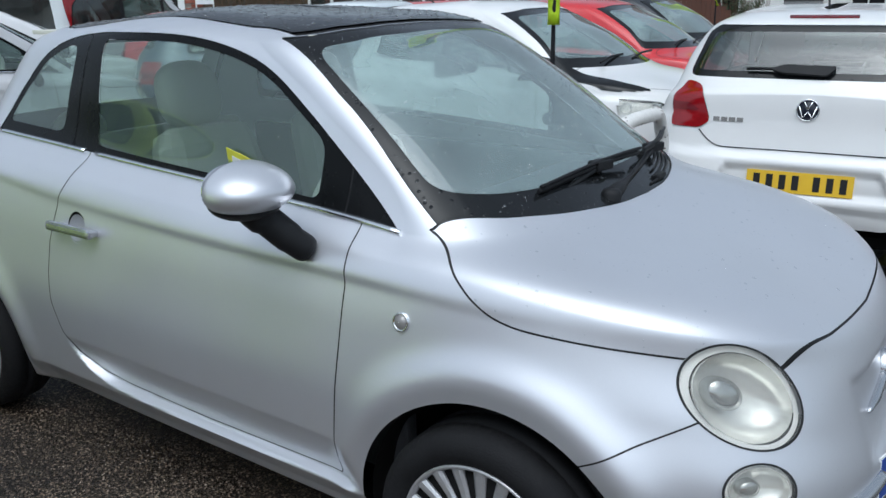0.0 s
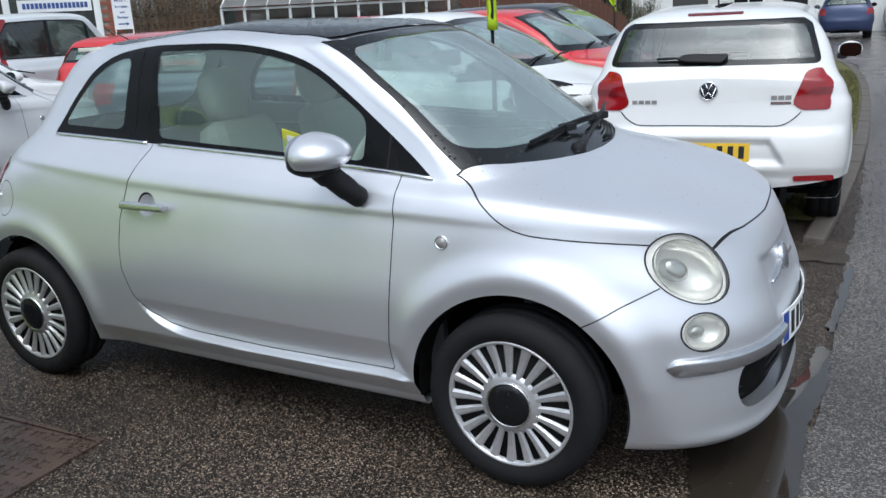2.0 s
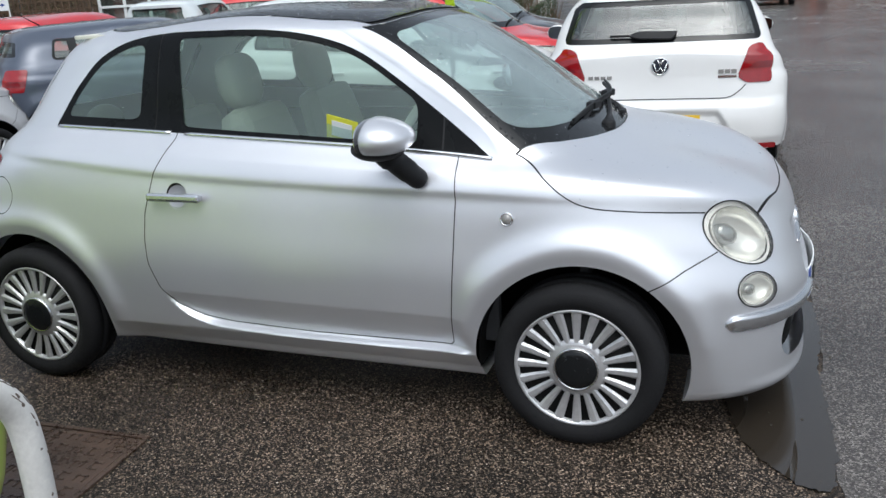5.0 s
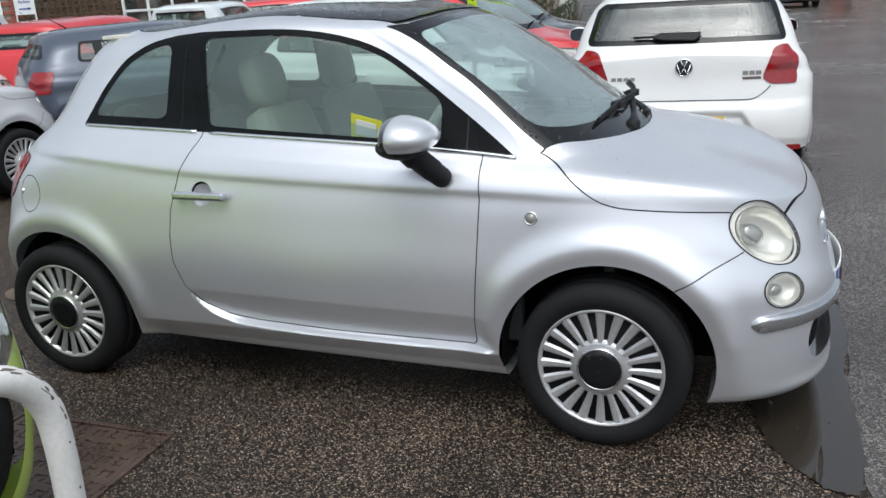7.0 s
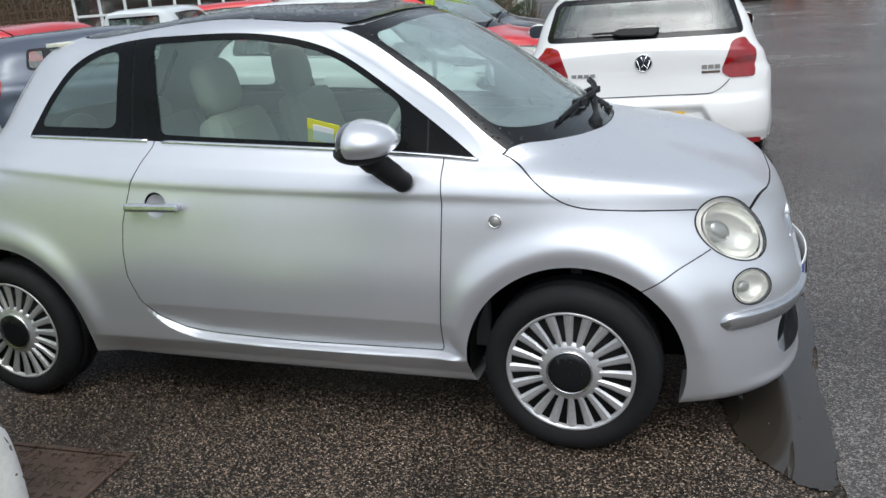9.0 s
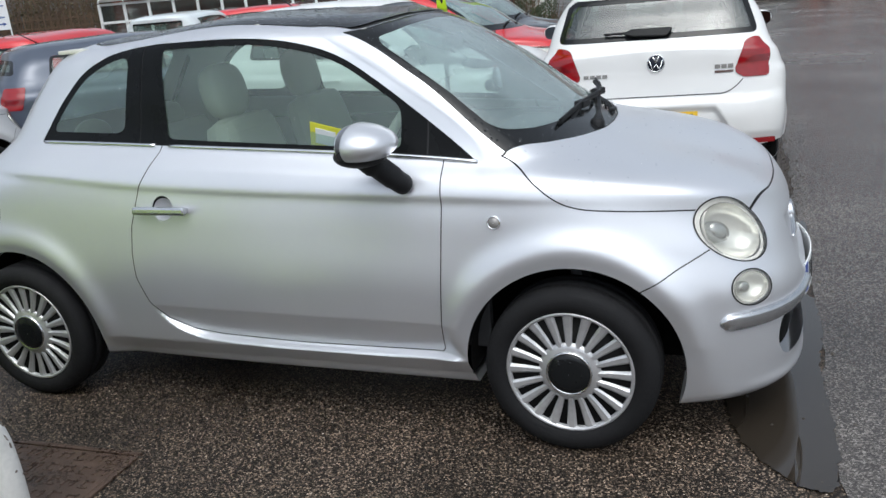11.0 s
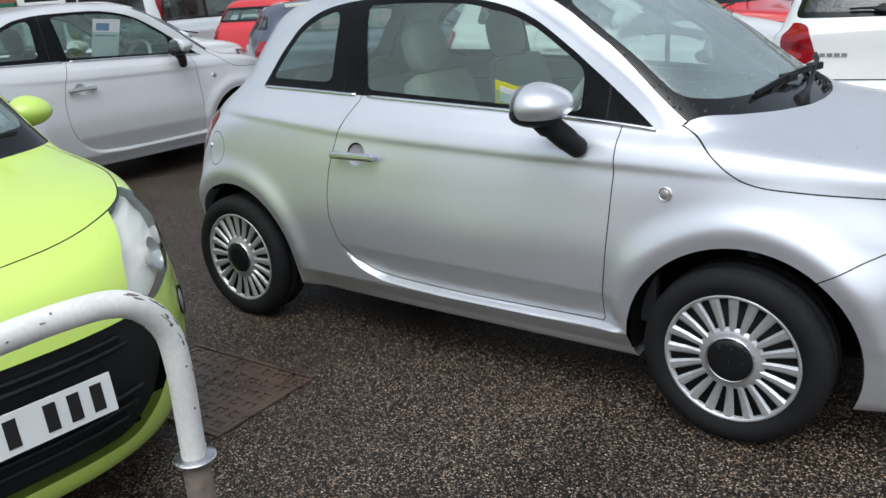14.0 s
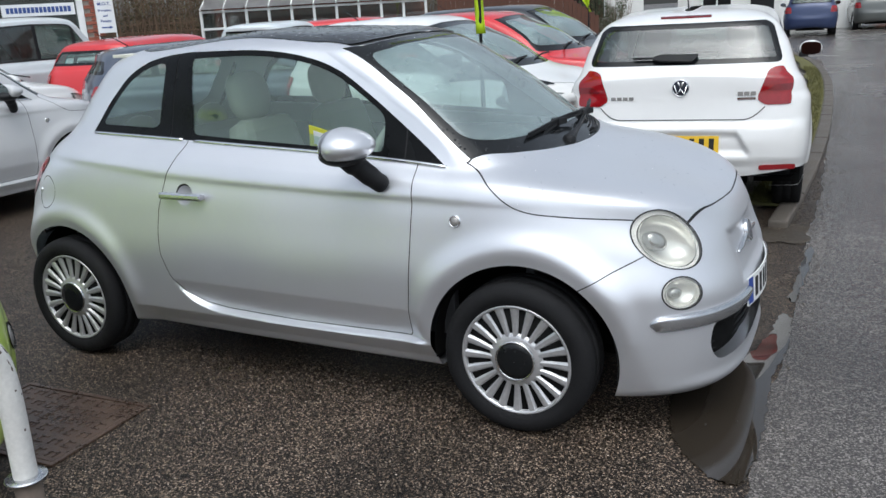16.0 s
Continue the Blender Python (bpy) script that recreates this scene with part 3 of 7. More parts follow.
def city_levels():
    q = (-0.3, -1.2, -2.1)
    return [
        Level(0.56, 0.19, -0.3, q, (0.55, 0.55, 0.55), (0.19, 0.19, 0.20), -2.60, 0.26, 3.0, 3.0),
        Level(0.695, 0.165, -0.3, q, (0.745, 0.745, 0.745), (0.190, 0.192, 0.205), -2.74, 0.27, 3.2, 3.2),
        Level(0.724, 0.19, -0.3, q, (0.765, 0.765, 0.765), (0.23, 0.235, 0.245), -2.77, 0.30, 3.3, 3.2),
        Level(0.740, 0.32, -0.3, q, (0.782, 0.785, 0.785), (0.36, 0.36, 0.37), -2.81, 0.38, 3.3, 3.4),
        Level(0.738, 0.48, -0.3, q, (0.792, 0.797, 0.797), (0.55, 0.55, 0.56), -2.83, 0.52, 3.3, 3.4),
        Level(0.705, 0.61, -0.3, q, (0.772, 0.776, 0.776), (0.72, 0.735, 0.75), -2.81, 0.68, 3.0, 3.2),
        Level(0.665, 0.735, -0.3, q, (0.752, 0.758, 0.745), (0.845, 0.872, 0.915), -2.77, 0.84, 2.7, 2.9),
        Level(0.622, 0.785, -0.3, q, (0.724, 0.729, 0.698), (0.915, 0.955, 1.00), -2.69, 0.96, 3.0, 2.6),
        Level(0.045, 0.985, -0.3, q, (0.665, 0.672, 0.635), (0.975, 1.028, 1.068), -2.58, 1.06, 2.6, 2.5),
        Level(-0.365, 1.25, -0.63, (-0.63, -1.3, -2.05), (0.585, 0.618, 0.552), (1.25, 1.265, 1.248), -2.44, 1.24, 2.6, 2.4),
        Level(-0.60, 1.385, -0.88, (-0.88, -1.3, -1.95), (0.535, 0.562, 0.510), (1.395, 1.415, 1.380), -2.30, 1.352, 2.7, 2.4),
        Level(-0.68, 1.425, -0.95, (-0.95, -1.3, -1.90), (0.485, 0.515, 0.466), (1.435, 1.450, 1.416), -2.24, 1.385, 2.6, 2.4),
        Level(-0.80, 1.458, -1.02, (-1.02, -1.3, -1.85), (0.36, 0.38, 0.345), (1.468, 1.482, 1.444), -2.16, 1.412, 2.4, 2.3),
        Level(-1.05, 1.482, -1.12, (-1.12, -1.4, -1.80), (0.0, 0.0, 0.0), (1.485, 1.495, 1.462), -1.95, 1.437, 2.0, 2.0),
    ]


CREASE = spl((-2.75, -2.3, -1.6, -0.83, 0.0, 0.6), (0.985, 0.958, 0.903, 0.874, 0.852, 0.80))


SILL_LINE = [(-0.30, 1.03), (-0.30, 0.315), (-0.30, 0.313), (-0.47, 0.312), (-1.0, 0.308), (-1.36, 0.322), (-1.48, 0.342), (-1.57, 0.388), (-1.632, 0.462), (-1.67, 0.56), (-1.67, 1.03)]
SILL_LINE = [SILL_LINE[0]] + [(v.x, v.y) for v in arcpts([(x, z, 0) for x, z in SILL_LINE[2:10]], 6)] + [SILL_LINE[10]]


def city_relief(G):
    x, y, z = G[..., 0], G[..., 1], G[..., 2]
    out = np.zeros_like(x)
    for ax in (0.005, -2.295):
        r = np.hypot(x - ax, z - 0.29)
        out += 0.021 * bulge((r - 0.415) / 0.05) * np.clip((z - 0.22) / 0.16, 0, 1) * np.clip((1.0 - np.abs(x - ax) / 0.6) * 3, 0, 1)
    fade = np.clip((x + 2.75) / 0.4, 0, 1) * np.clip((0.15 - x) / 0.5, 0, 1)
    out += 0.0050 * np.tanh((z - CREASE(x)) / 0.013) * bulge((z - CREASE(x)) / 0.10) * fade
    # the door's foot tucks in below a crease, and the sill stands proud of it as a narrow ledge
    near = np.clip((x + 1.75) / 0.08, 0, 1) * np.clip((-0.36 - x) / 0.06, 0, 1)
    tuck = 0.27 * np.clip(0.434 + 0.012 * (-0.4 - x) - z, 0, 0.15)
    ledge = np.clip(1 - (sdf(SILL_LINE, x.ravel(), z.ravel()).reshape(x.shape) - 0.001) / 0.012, 0, 1)
    out -= tuck * near * ledge * ledge * (3 - 2 * ledge)
    out -= 0.50 * np.clip(0.296 - z, 0, 0.07) * np.clip((x + 1.95) / 0.12, 0, 1) * np.clip((-0.20 - x) / 0.06, 0, 1)
    D = np.zeros_like(G)
    D[..., 1] = out * np.clip(y / 0.5, 0, 1)
    # shallow hollow of the nose round the badge, and the raised lip under the grille
    ff = np.clip((x - 0.45) / 0.15, 0, 1)
    hollow = np.clip(1 - np.maximum(np.abs(y) / 0.33, np.abs(z - 0.60) / 0.10), 0, 1)
    D[..., 0] -= ff * 0.018 * np.minimum(hollow * 4, 1)
    D[..., 0] += ff * 0.012 * bulge((z - 0.215) / 0.022)
    D[..., 2] -= 0.026 * np.clip((x - 0.08) / 0.25, 0, 1) * np.clip((0.34 - z) / 0.14, 0, 1)
    return D


BELT = spl((-2.16, -1.54, -0.43, -0.29), (1.073, 1.050, 0.987, 0.972))
DLO = [(-2.165, 1.070), (-2.130, 1.140), (-2.075, 1.226), (-1.985, 1.316), (-1.865, 1.376), (-1.745, 1.403), (-1.62, 1.415), (-1.54, 1.418), (-1.22, 1.417), (-1.00, 1.390), (-0.82, 1.335),
       (-0.655, 1.235), (-0.53, 1.145), (-0.41, 1.055), (-0.30, 0.970), (-0.43, 0.984), (-1.00, 1.018), (-1.54, 1.050)]
DOOR = [(-0.424, 1.03), (-0.413, 0.84), (-0.422, 0.63), (-0.440, 0.335), (-0.452, 0.318), (-1.0, 0.312), (-1.36, 0.326), (-1.49, 0.346), (-1.58, 0.392), (-1.645, 0.462),
        (-1.682, 0.56), (-1.686, 0.66), (-1.676, 0.76), (-1.632, 0.90), (-1.56, 1.03), (-1.545, 1.08)]
DLO = [(v.x, v.y) for v in arcpts([(x, z, 0) for x, z in DLO[:15]], 5)] + DLO[15:]


def sample_point(shell, field_xy, axis):
    """The skin's point nearest to a place given in two coordinates, with its normal."""
    V = shell.V
    d = sum((V[:, a] - b) ** 2 for a, b in zip(axis, field_xy))
    ok = V[:, 1] < 0 if 1 not in axis else np.ones(len(V), bool)
    i = np.where(ok, d, 1e9).argmin()
    return Vector(V[i]), Vector(shell.N[i])


def on_skin(p, n, up=(0, 0, 1), lift=0.0):
    """A pose on the skin: z out of it, y upward."""
    zax = Vector(n).normalized()
    yax = (Vector(up) - zax * zax.dot(Vector(up))).normalized()
    xax = yax.cross(zax)
    m = Matrix((xax, yax, zax)).transposed().to_4x4()
    m.translation = Vector(p) + zax * lift
    return m


def strip_on(shell, line, half, thick, xs=None, side=-1):
    """A raised moulding on the flank along (x, z)."""
    bm = bmesh.new()
    prev = None
    for x, z in line:
        d = (shell.V[:, 0] - x) ** 2 + (shell.V[:, 2] - z) ** 2 + (shell.V[:, 1] * side < 0.3) * 9
        idx = np.argsort(d)[:4]
        w = 1 / (d[idx] + 1e-6)
        y = float((shell.V[idx, 1] * w).sum() / w.sum())
        o = side * thick
        ring = [bm.verts.new(c) for c in ((x, y - side * 0.01, z - half), (x, y + o * 0.6, z - half), (x, y + o, z - half * 0.4), (x, y + o, z + half * 0.4), (x, y + o * 0.4, z + half), (x, y - side * 0.01, z + half))]
        if prev:
            for k in range(5):
                bm.faces.new((prev[k], prev[k + 1], ring[k + 1], ring[k])).smooth = True
        else:
            bm.faces.new(ring)
        prev = ring
    bm.faces.new(prev)
    bmesh.ops.recalc_face_normals(bm, faces=bm.faces)
    return bm


def plate_bars(parent, m, w=0.52, h=0.111, base=PLATEW, groups=(4, 3), blue=True, bend=0.0):
    """A number plate whose characters are plain bars, flexed to the bumper's curve by bend."""
    def strip(x0, x1, y0, y1, z0, z1, steps):
        bm = bmesh.new()
        prev = None
        for x in np.linspace(x0, x1, steps + 1):
            d = -bend * x * x
            ring = [bm.verts.new(m @ Vector((x, yy, zz + d))) for yy, zz in ((y0, z0), (y1, z0), (y1, z1), (y0, z1))]
            if prev:
                for k in range(4):
                    bm.faces.new((prev[k], prev[(k + 1) % 4], ring[(k + 1) % 4], ring[k]))
            else:
                bm.faces.new(ring)
            prev = ring
        bm.faces.new(prev)
        bmesh.ops.recalc_face_normals(bm, faces=bm.faces)
        return bm
    pl = part("number_plate", strip(-w / 2, w / 2, -h / 2, h / 2, 0.0, 0.004, 18), base, parent)
    if blue:
        part("blue_band", strip(-w / 2 + 0.006, -w / 2 + 0.05, -h / 2 + 0.006, h / 2 - 0.006, 0.0035, 0.0055, 4), EUBLUE, pl)
    n = sum(groups) + 0.6
    x0 = -w / 2 + (0.062 if blue else 0.02)
    step = (w / 2 - 0.015 - x0) / n
    x = x0
    for g in groups:
        for k in range(g):
            part("character_bar", strip(x + step * 0.24, x + step * 0.76, -0.038, 0.038, 0.0038, 0.0058, 3), INK, pl)
            x += step
        x += step * 0.6
    return pl


def skin_lamp(parent, name, shells, skin, c, n, u, a, b, deep):
    """An oval lamp flush with the skin: dark seal, pale housing, bowl, bulb shield and aged lens. Gives back the shells with its hole."""
    u = (u - n * n.dot(u)).normalized()
    v = n.cross(u)
    if v.z < 0:
        v = -v

    def oval_at(du, dv, ka, kb):
        o = np.array(c + u * du + v * dv)

        def f(V):
            d = V - o
            e = (np.sqrt((d @ np.array(u) / ka) ** 2 + (d @ np.array(v) / kb) ** 2) - 1) * kb
            return np.where(np.abs(d @ np.array(n)) < 0.11, e, 0.3)
        return f
    hole = oval_at(0, 0, a, b)
    rest = [q.cut(hole)[1] for q in shells]
    face, outer = skin.cut(hole)
    seal = outer.cut(lambda V: hole(V) - 0.0015)[0].join(face.cut(lambda V: hole(V) + 0.0025)[1])
    du, dv, ka, kb = 0.05 * a, -0.01 * b, a * 0.86, b * 0.87
    bowl_hole = oval_at(du, dv, ka, kb)
    lamp = part(name, face.cut(bowl_hole)[1].moved(-0.012), LAMPW, parent)
    part("seal", seal.moved(0.0012), SEAL, lamp)
    m = Matrix((u, v, u.cross(v))).transposed().to_4x4()
    if u.cross(v).dot(n) < 0:
        m = Matrix((-u, v, n)).transposed().to_4x4()
        du = -du
    m.translation = c
    m = m @ pose(du, dv, -0.012)
    sc = Matrix.Diagonal((ka, kb, 1, 1))
    part("bowl", lathe([(1.0, 0.0), (0.985, -0.010), (0.90, -deep * 0.55), (0.60, -deep), (0.001, -deep * 1.08)], 48, "z"), LAMPB, lamp, at=m @ sc)
    part("bulb_shield", lathe([(0.40, -deep), (0.38, -deep * 0.60), (0.32, -deep * 0.45), (0.15, -deep * 0.40), (0.001, -deep * 0.39)], 40, "z"), LAMPG, lamp, at=m @ pose(-0.20 * ka if side_of(n) else 0.20 * ka, -0.05 * kb, 0) @ sc)
    part("lens", face.cut(lambda V: hole(V) + 0.002)[0].moved(0.001), LENS_AGED, lamp, "milky lens yellowed with age")
    return rest


def side_of(n):
    return n.y < 0


def mirror_shape(rx, ry, rz):
    """An egg-shaped door mirror shell."""
    bm = bmesh.new()
    bmesh.ops.create_uvsphere(bm, u_segments=36, v_segments=20, radius=1.0)
    for v in bm.verts:
        x, y, z = v.co
        flat = 0.25 if x < 0 else 1.0
        v.co = (x * rx * flat, y * ry * (1 + 0.15 * x), z * rz * (1 - 0.10 * x))
        if z < 0:
            v.co.z *= 0.92
    for f in bm.faces:
        f.smooth = True
    return bm


def pane_field(dlo, side, inset, rear, front, foot, r):
    """Field of a side pane: inside the window outline, between two upright edges, with rounded corners."""
    f0 = flank(dlo, side)

    def line(V, e, sign):
        x0, z0, x1, z1 = e
        n = math.hypot(x1 - x0, z1 - z0)
        return sign * ((V[:, 0] - x0) * (z1 - z0) - (V[:, 2] - z0) * (x1 - x0)) / n

    def f(V):
        a = f0(V)
        top, low = a + inset, BELT(V[:, 0]) + foot - V[:, 2]
        out = top
        for b in (line(V, rear, -1), line(V, front, 1), low):
            h = np.clip(0.5 + 0.5 * (out - b) / (2 * r), 0, 1)
            out = b + (out - b) * h + 2 * r * h * (1 - h)
        return np.where(a < 0.05, out, 0.3)
    return f


def seat(parent, x, y, mat_seat, name="front_seat"):
    base = boxes((x - 0.02, x + 0.48, y - 0.24, y + 0.24, 0.38, 0.56), bevel=0.07)
    s = part(name, base, mat_seat, parent)
    back = bmesh.new()
    box(back, -0.07, 0.07, -0.25, 0.25, 0.0, 0.63, bevel=0.068)
    for v in back.verts:
        v.co.y *= 1.0 - 0.30 * max(v.co.z - 0.25, 0) / 0.38
    bmesh.ops.transform(back, matrix=pose(x, y, 0.50, 0, -16, 0), verts=back.verts)
    part("seat_back", back, mat_seat, s)
    head = bmesh.new()
    bmesh.ops.create_uvsphere(head, u_segments=28, v_segments=18, radius=1.0)
    for v in head.verts:
        c = [math.copysign(abs(k) ** 0.72, k) for k in v.co]
        v.co = (0.062 * c[0], 0.118 * c[1], 0.112 * c[2])
    bmesh.ops.transform(head, matrix=pose(x - 0.215, y, 1.205, 0, -12, 0), verts=head.verts)
    for f in head.faces:
        f.smooth = True
    part("head_restraint", head, mat_seat, s)
    for k in (-0.05, 0.05):
        part("head_restraint_post", tube([(x - 0.17, y + k, 1.03), (x - 0.20, y + k, 1.15)], 0.007, 8), CHROME, s)
    return s


def city_car(name, label, body_mat, at, plates, seat_mat=SEATM, roof_glass=True, papers=(), roof_mat=None, detail=True):
    car = thing(name, label, "car", at=at)
    sh = car_shell(city_levels(), (2, 3, 20, 30, 14, 14, 12, 34, 22, 12, 8, 8, 6) if detail else (2, 3, 10, 12, 10, 10, 10, 24, 16, 10, 6, 6, 4), city_relief, (110, 130, 70) if detail else (80, 100, 50))
    skin = sh
    # wheel openings
    for ax in (0.005, -2.295):
        _, sh = sh.cut(lambda V: np.where(np.abs(V[:, 1]) > 0.45, np.hypot(V[:, 0] - ax, V[:, 2] - 0.29) - 0.360, 0.3))
    joints = None
    dlo = soft(DLO, 0.012)
    for side in (-1, 1):
        # side windows with their black frame
        inner, sh = sh.cut(flank(dlo, side))
        g1, inner = inner.cut(pane_field(dlo, side, 0.021, (-1.527, 1.041, -1.556, 1.396), (-0.578, 1.0, -0.578, 1.3), 0.012, 0.014))
        g2, inner = inner.cut(pane_field(dlo, side, 0.026, (-2.6, 1.0, -2.6, 1.4), (-1.746, 1.083, -1.728, 1.361), 0.030, 0.022))
        d, j, inner = panel(inner, flank([(-1.668, 1.0), (-1.650, 1.46), (-2.4, 1.46), (-2.4, 1.0)], side), gap=0.003, seat=0.004)
        d2, j2, inner = panel(inner, flank([(-0.481, 0.9), (-0.481, 1.5), (0.2, 1.5), (0.2, 0.9)], side), gap=0.003, seat=0.004)
        joints = j.join(j2) if joints is None else joints.join(j).join(j2)
        part("quarter_window_frame", d.moved(-0.002), FRAME, car)
        part("front_quarter_panel", d2.moved(-0.002), FRAME, car)
        part("door_window_frame", inner.moved(-0.002), FRAME, car)
        part("door_window", g1.moved(-0.005), GLASS, car)
        part("quarter_window", g2.moved(-0.003), GLASS, car)
        d, j, sh = panel(sh, flank(DOOR, side), gap=0.0020)
        joints = j if joints is None else joints.join(j)
        hc = (-1.525, 0.832)
        _, d = d.cut(lambda V: np.where(V[:, 1] * side > 0.5, np.hypot(V[:, 0] - hc[0], V[:, 2] - hc[1]) - 0.046, 0.3))
        door = part("door", d, body_mat, car)
        line = [(x, float(BELT(np.array(x)))) for x in np.linspace(-2.145, -0.30, 60)]
        part("belt_moulding", strip_on(skin, [p for p in line if p[0] < -1.555], 0.0065, 0.008, side=side), CHROME, car, "thin polished chrome strip")
        part("belt_moulding", strip_on(skin, [p for p in line if p[0] > -1.545], 0.0065, 0.008, side=side), CHROME, door, "thin polished chrome strip")
        # pull handle over a scooped recess
        p, n = sample_point(skin, (-1.525, 0.827), (0, 2))
        if side > 0:
            p, n = Vector((p.x, -p.y, p.z)), Vector((n.x, -n.y, n.z))
        m = on_skin(p, n)
        fl = -1 if side > 0 else 1
        part("handle_recess", lathe([(0.047, 0.0005), (0.043, -0.003), (0.033, -0.010), (0.018, -0.014), (0.001, -0.015)], 40, "z"), body_mat, door, at=m @ Matrix.Diagonal((1, 1.0, 1, 1)))
        h = boxes((-0.118, 0.118, -0.016, 0.016, 0.020, 0.042), bevel=0.0105)
        bmesh.ops.transform(h, matrix=m, verts=h.verts)
        hd = part("handle", h, SATIN, door, "chrome pull handle")
        for k in (-0.092, 0.092):
            hb = boxes((k - 0.016, k + 0.016, -0.010, 0.010, -0.004, 0.026), bevel=0.004)
            bmesh.ops.transform(hb, matrix=m, verts=hb.verts)
            part("handle_foot", hb, SATIN, hd)
        # door mirror on its arm
        mm = pose(-0.637, side * 0.845, 1.074, 0, 0, 8 * side)
        mir = part("door_mirror", mirror_shape(0.125, 0.112, 0.069), body_mat, car, at=mm)
        part("mirror_glass", slab(oval(0.095, 0.062, 32, 2.3), 0.003, pose(-0.030, 0, 0, 90, 0, -90)), CHROME, mir)
        part("mirror_base", tube(arcpts([(0.015, -0.01 * side, -0.045), (0.035, -0.04 * side, -0.082), (0.070, -0.085 * side, -0.135), (0.085, -0.120 * side, -0.165)], 5),
                                 [0.046] * 5 + [0.039] * 5 + [0.036] * 4 + [0.034, 0.03], 16), TRIM, mir)
        under = bmesh.new()
        bmesh.ops.create_uvsphere(under, u_segments=28, v_segments=14, radius=1.0, matrix=pose(0.0, 0, -0.035) @ Matrix.Diagonal((0.092, 0.088, 0.040, 1)))
        for f in under.faces:
            f.smooth = True
        part("mirror_underside", under, TRIM, mir)
        # round side repeater
        p, n = sample_point(skin, (-0.240, 0.787), (0, 2))
        if side > 0:
            p, n = Vector((p.x, -p.y, p.z)), Vector((n.x, -n.y, n.z))
        rep = part("side_repeater", lathe([(0.023, 0.0), (0.023, 0.005), (0.020, 0.007), (0.017, 0.004)], 28, "z"), CHROME, car, at=on_skin(p, n))
        part("lens", lathe([(0.018, 0.003), (0.015, 0.008), (0.008, 0.011), (0.001, 0.0115)], 24, "z"), SMOKE, rep)
    # bonnet
    d, j, sh = panel(sh, bonnet_field, gap=0.0022)
    joints = joints.join(j)
    hood = d
    # front bumper, parted from the wing along a rising line
    bump = [(0.17, 0.540), (0.33, 0.632), (0.47, 0.702), (0.475, 1.05), (1.0, 1.05), (1.0, 0.0), (0.17, 0.0)]
    bumper, j, sh = panel(sh, lambda V: sdf(bump, V[:, 0], V[:, 2]), gap=0.002)
    joints = joints.join(j)
    # windscreen, its black band, cowl and glass roof
    wsb = [(-0.655, 0.95), (-0.630, 1.03), (-0.605, 1.12), (-0.560, 1.28), (-0.515, 1.41), (-0.36, 1.4265), (-0.18, 1.4355), (0.0, 1.4385)]
    wsg = [(-0.590, 1.065), (-0.578, 1.12), (-0.543, 1.27), (-0.502, 1.385), (-0.30, 1.409), (0.0, 1.418)]
    base = [(0.0, 1.046), (-0.30, 1.046), (-0.48, 1.050)]
    ws_out = [(y, z) for y, z in wsb] + [(-y, z) for y, z in wsb[::-1][1:]]
    ws_in = wsg + [(-y, z) for y, z in wsg[::-1][1:]] + [(-y, z) for y, z in base[::-1]] + base[1:]
    front_only = lambda f: (lambda V: np.where((V[:, 0] > -1.0) & (V[:, 2] > 0.93), f(V), 0.3))
    scr, sh = sh.cut(front_only(facing(ws_out, True, -1.0)))
    g, band = scr.cut(facing(soft(ws_in, 0.045), True, -1.0))
    part("windscreen", g.moved(-0.002), SCREEN, car, "wet windscreen speckled with rain")
    part("windscreen_band", band.moved(-0.003), GLOSSB, car)
    if detail:
        beads("rain_beading", g.moved(-0.002), 1300, 5, car, 0.0010, 0.0036)
        beads("rain_beading", band.moved(-0.003), 420, 6, car, 0.0010, 0.0032)
    if roof_glass:
        edge = spl((-2.2, -1.9, -1.5, -1.0, -0.6), (0.40, 0.445, 0.470, 0.482, 0.490))
        screen_top = facing(ws_out, True, -1.0)

        def roof(V):
            side_, back = np.abs(V[:, 1]) - edge(V[:, 0]), -2.04 + 0.15 * V[:, 1] ** 2 - V[:, 0]
            h = np.clip(0.5 + 0.5 * (side_ - back) / 0.12, 0, 1)
            f = back + (side_ - back) * h + 0.12 * h * (1 - h)
            return np.where((V[:, 2] > 1.3) & (V[:, 0] < -0.5), np.maximum(f, np.where(V[:, 0] > -0.95, 0.005 - screen_top(V), -0.3)), 0.3)
        d, j, sh = panel(sh, roof, gap=0.004)
        joints = joints.join(j)
        part("glass_roof", d, ROOFG, car, "black glass roof beaded with rain")
        beads("rain_beading", d, 2600, 7, car, 0.0014, 0.0055)
    # cowl between bonnet and windscreen
    cowl = cowl_outline()
    cw, sh = sh.cut(above(cowl, 0.9))
    part("cowl", cw.moved(-0.004), TRIM, car)
    # tail
    tg = [(-0.46, 1.10), (-0.43, 1.30), (-0.40, 1.345), (0.40, 1.345), (0.43, 1.30), (0.46, 1.10), (0.40, 1.075), (-0.40, 1.075)]
    g, sh = sh.cut(facing(soft(tg, 0.05), False, xmax=-2.2))
    part("rear_window", g.moved(-0.002), GLASS, car)
    d, j, sh = panel(sh, facing([(-0.54, 0.52), (-0.58, 0.90), (-0.53, 1.1), (-0.47, 1.36), (0.47, 1.36), (0.53, 1.1), (0.58, 0.90), (0.54, 0.52)], False, xmax=-2.2))
    joints = joints.join(j)
    part("tailgate", d, body_mat, car)
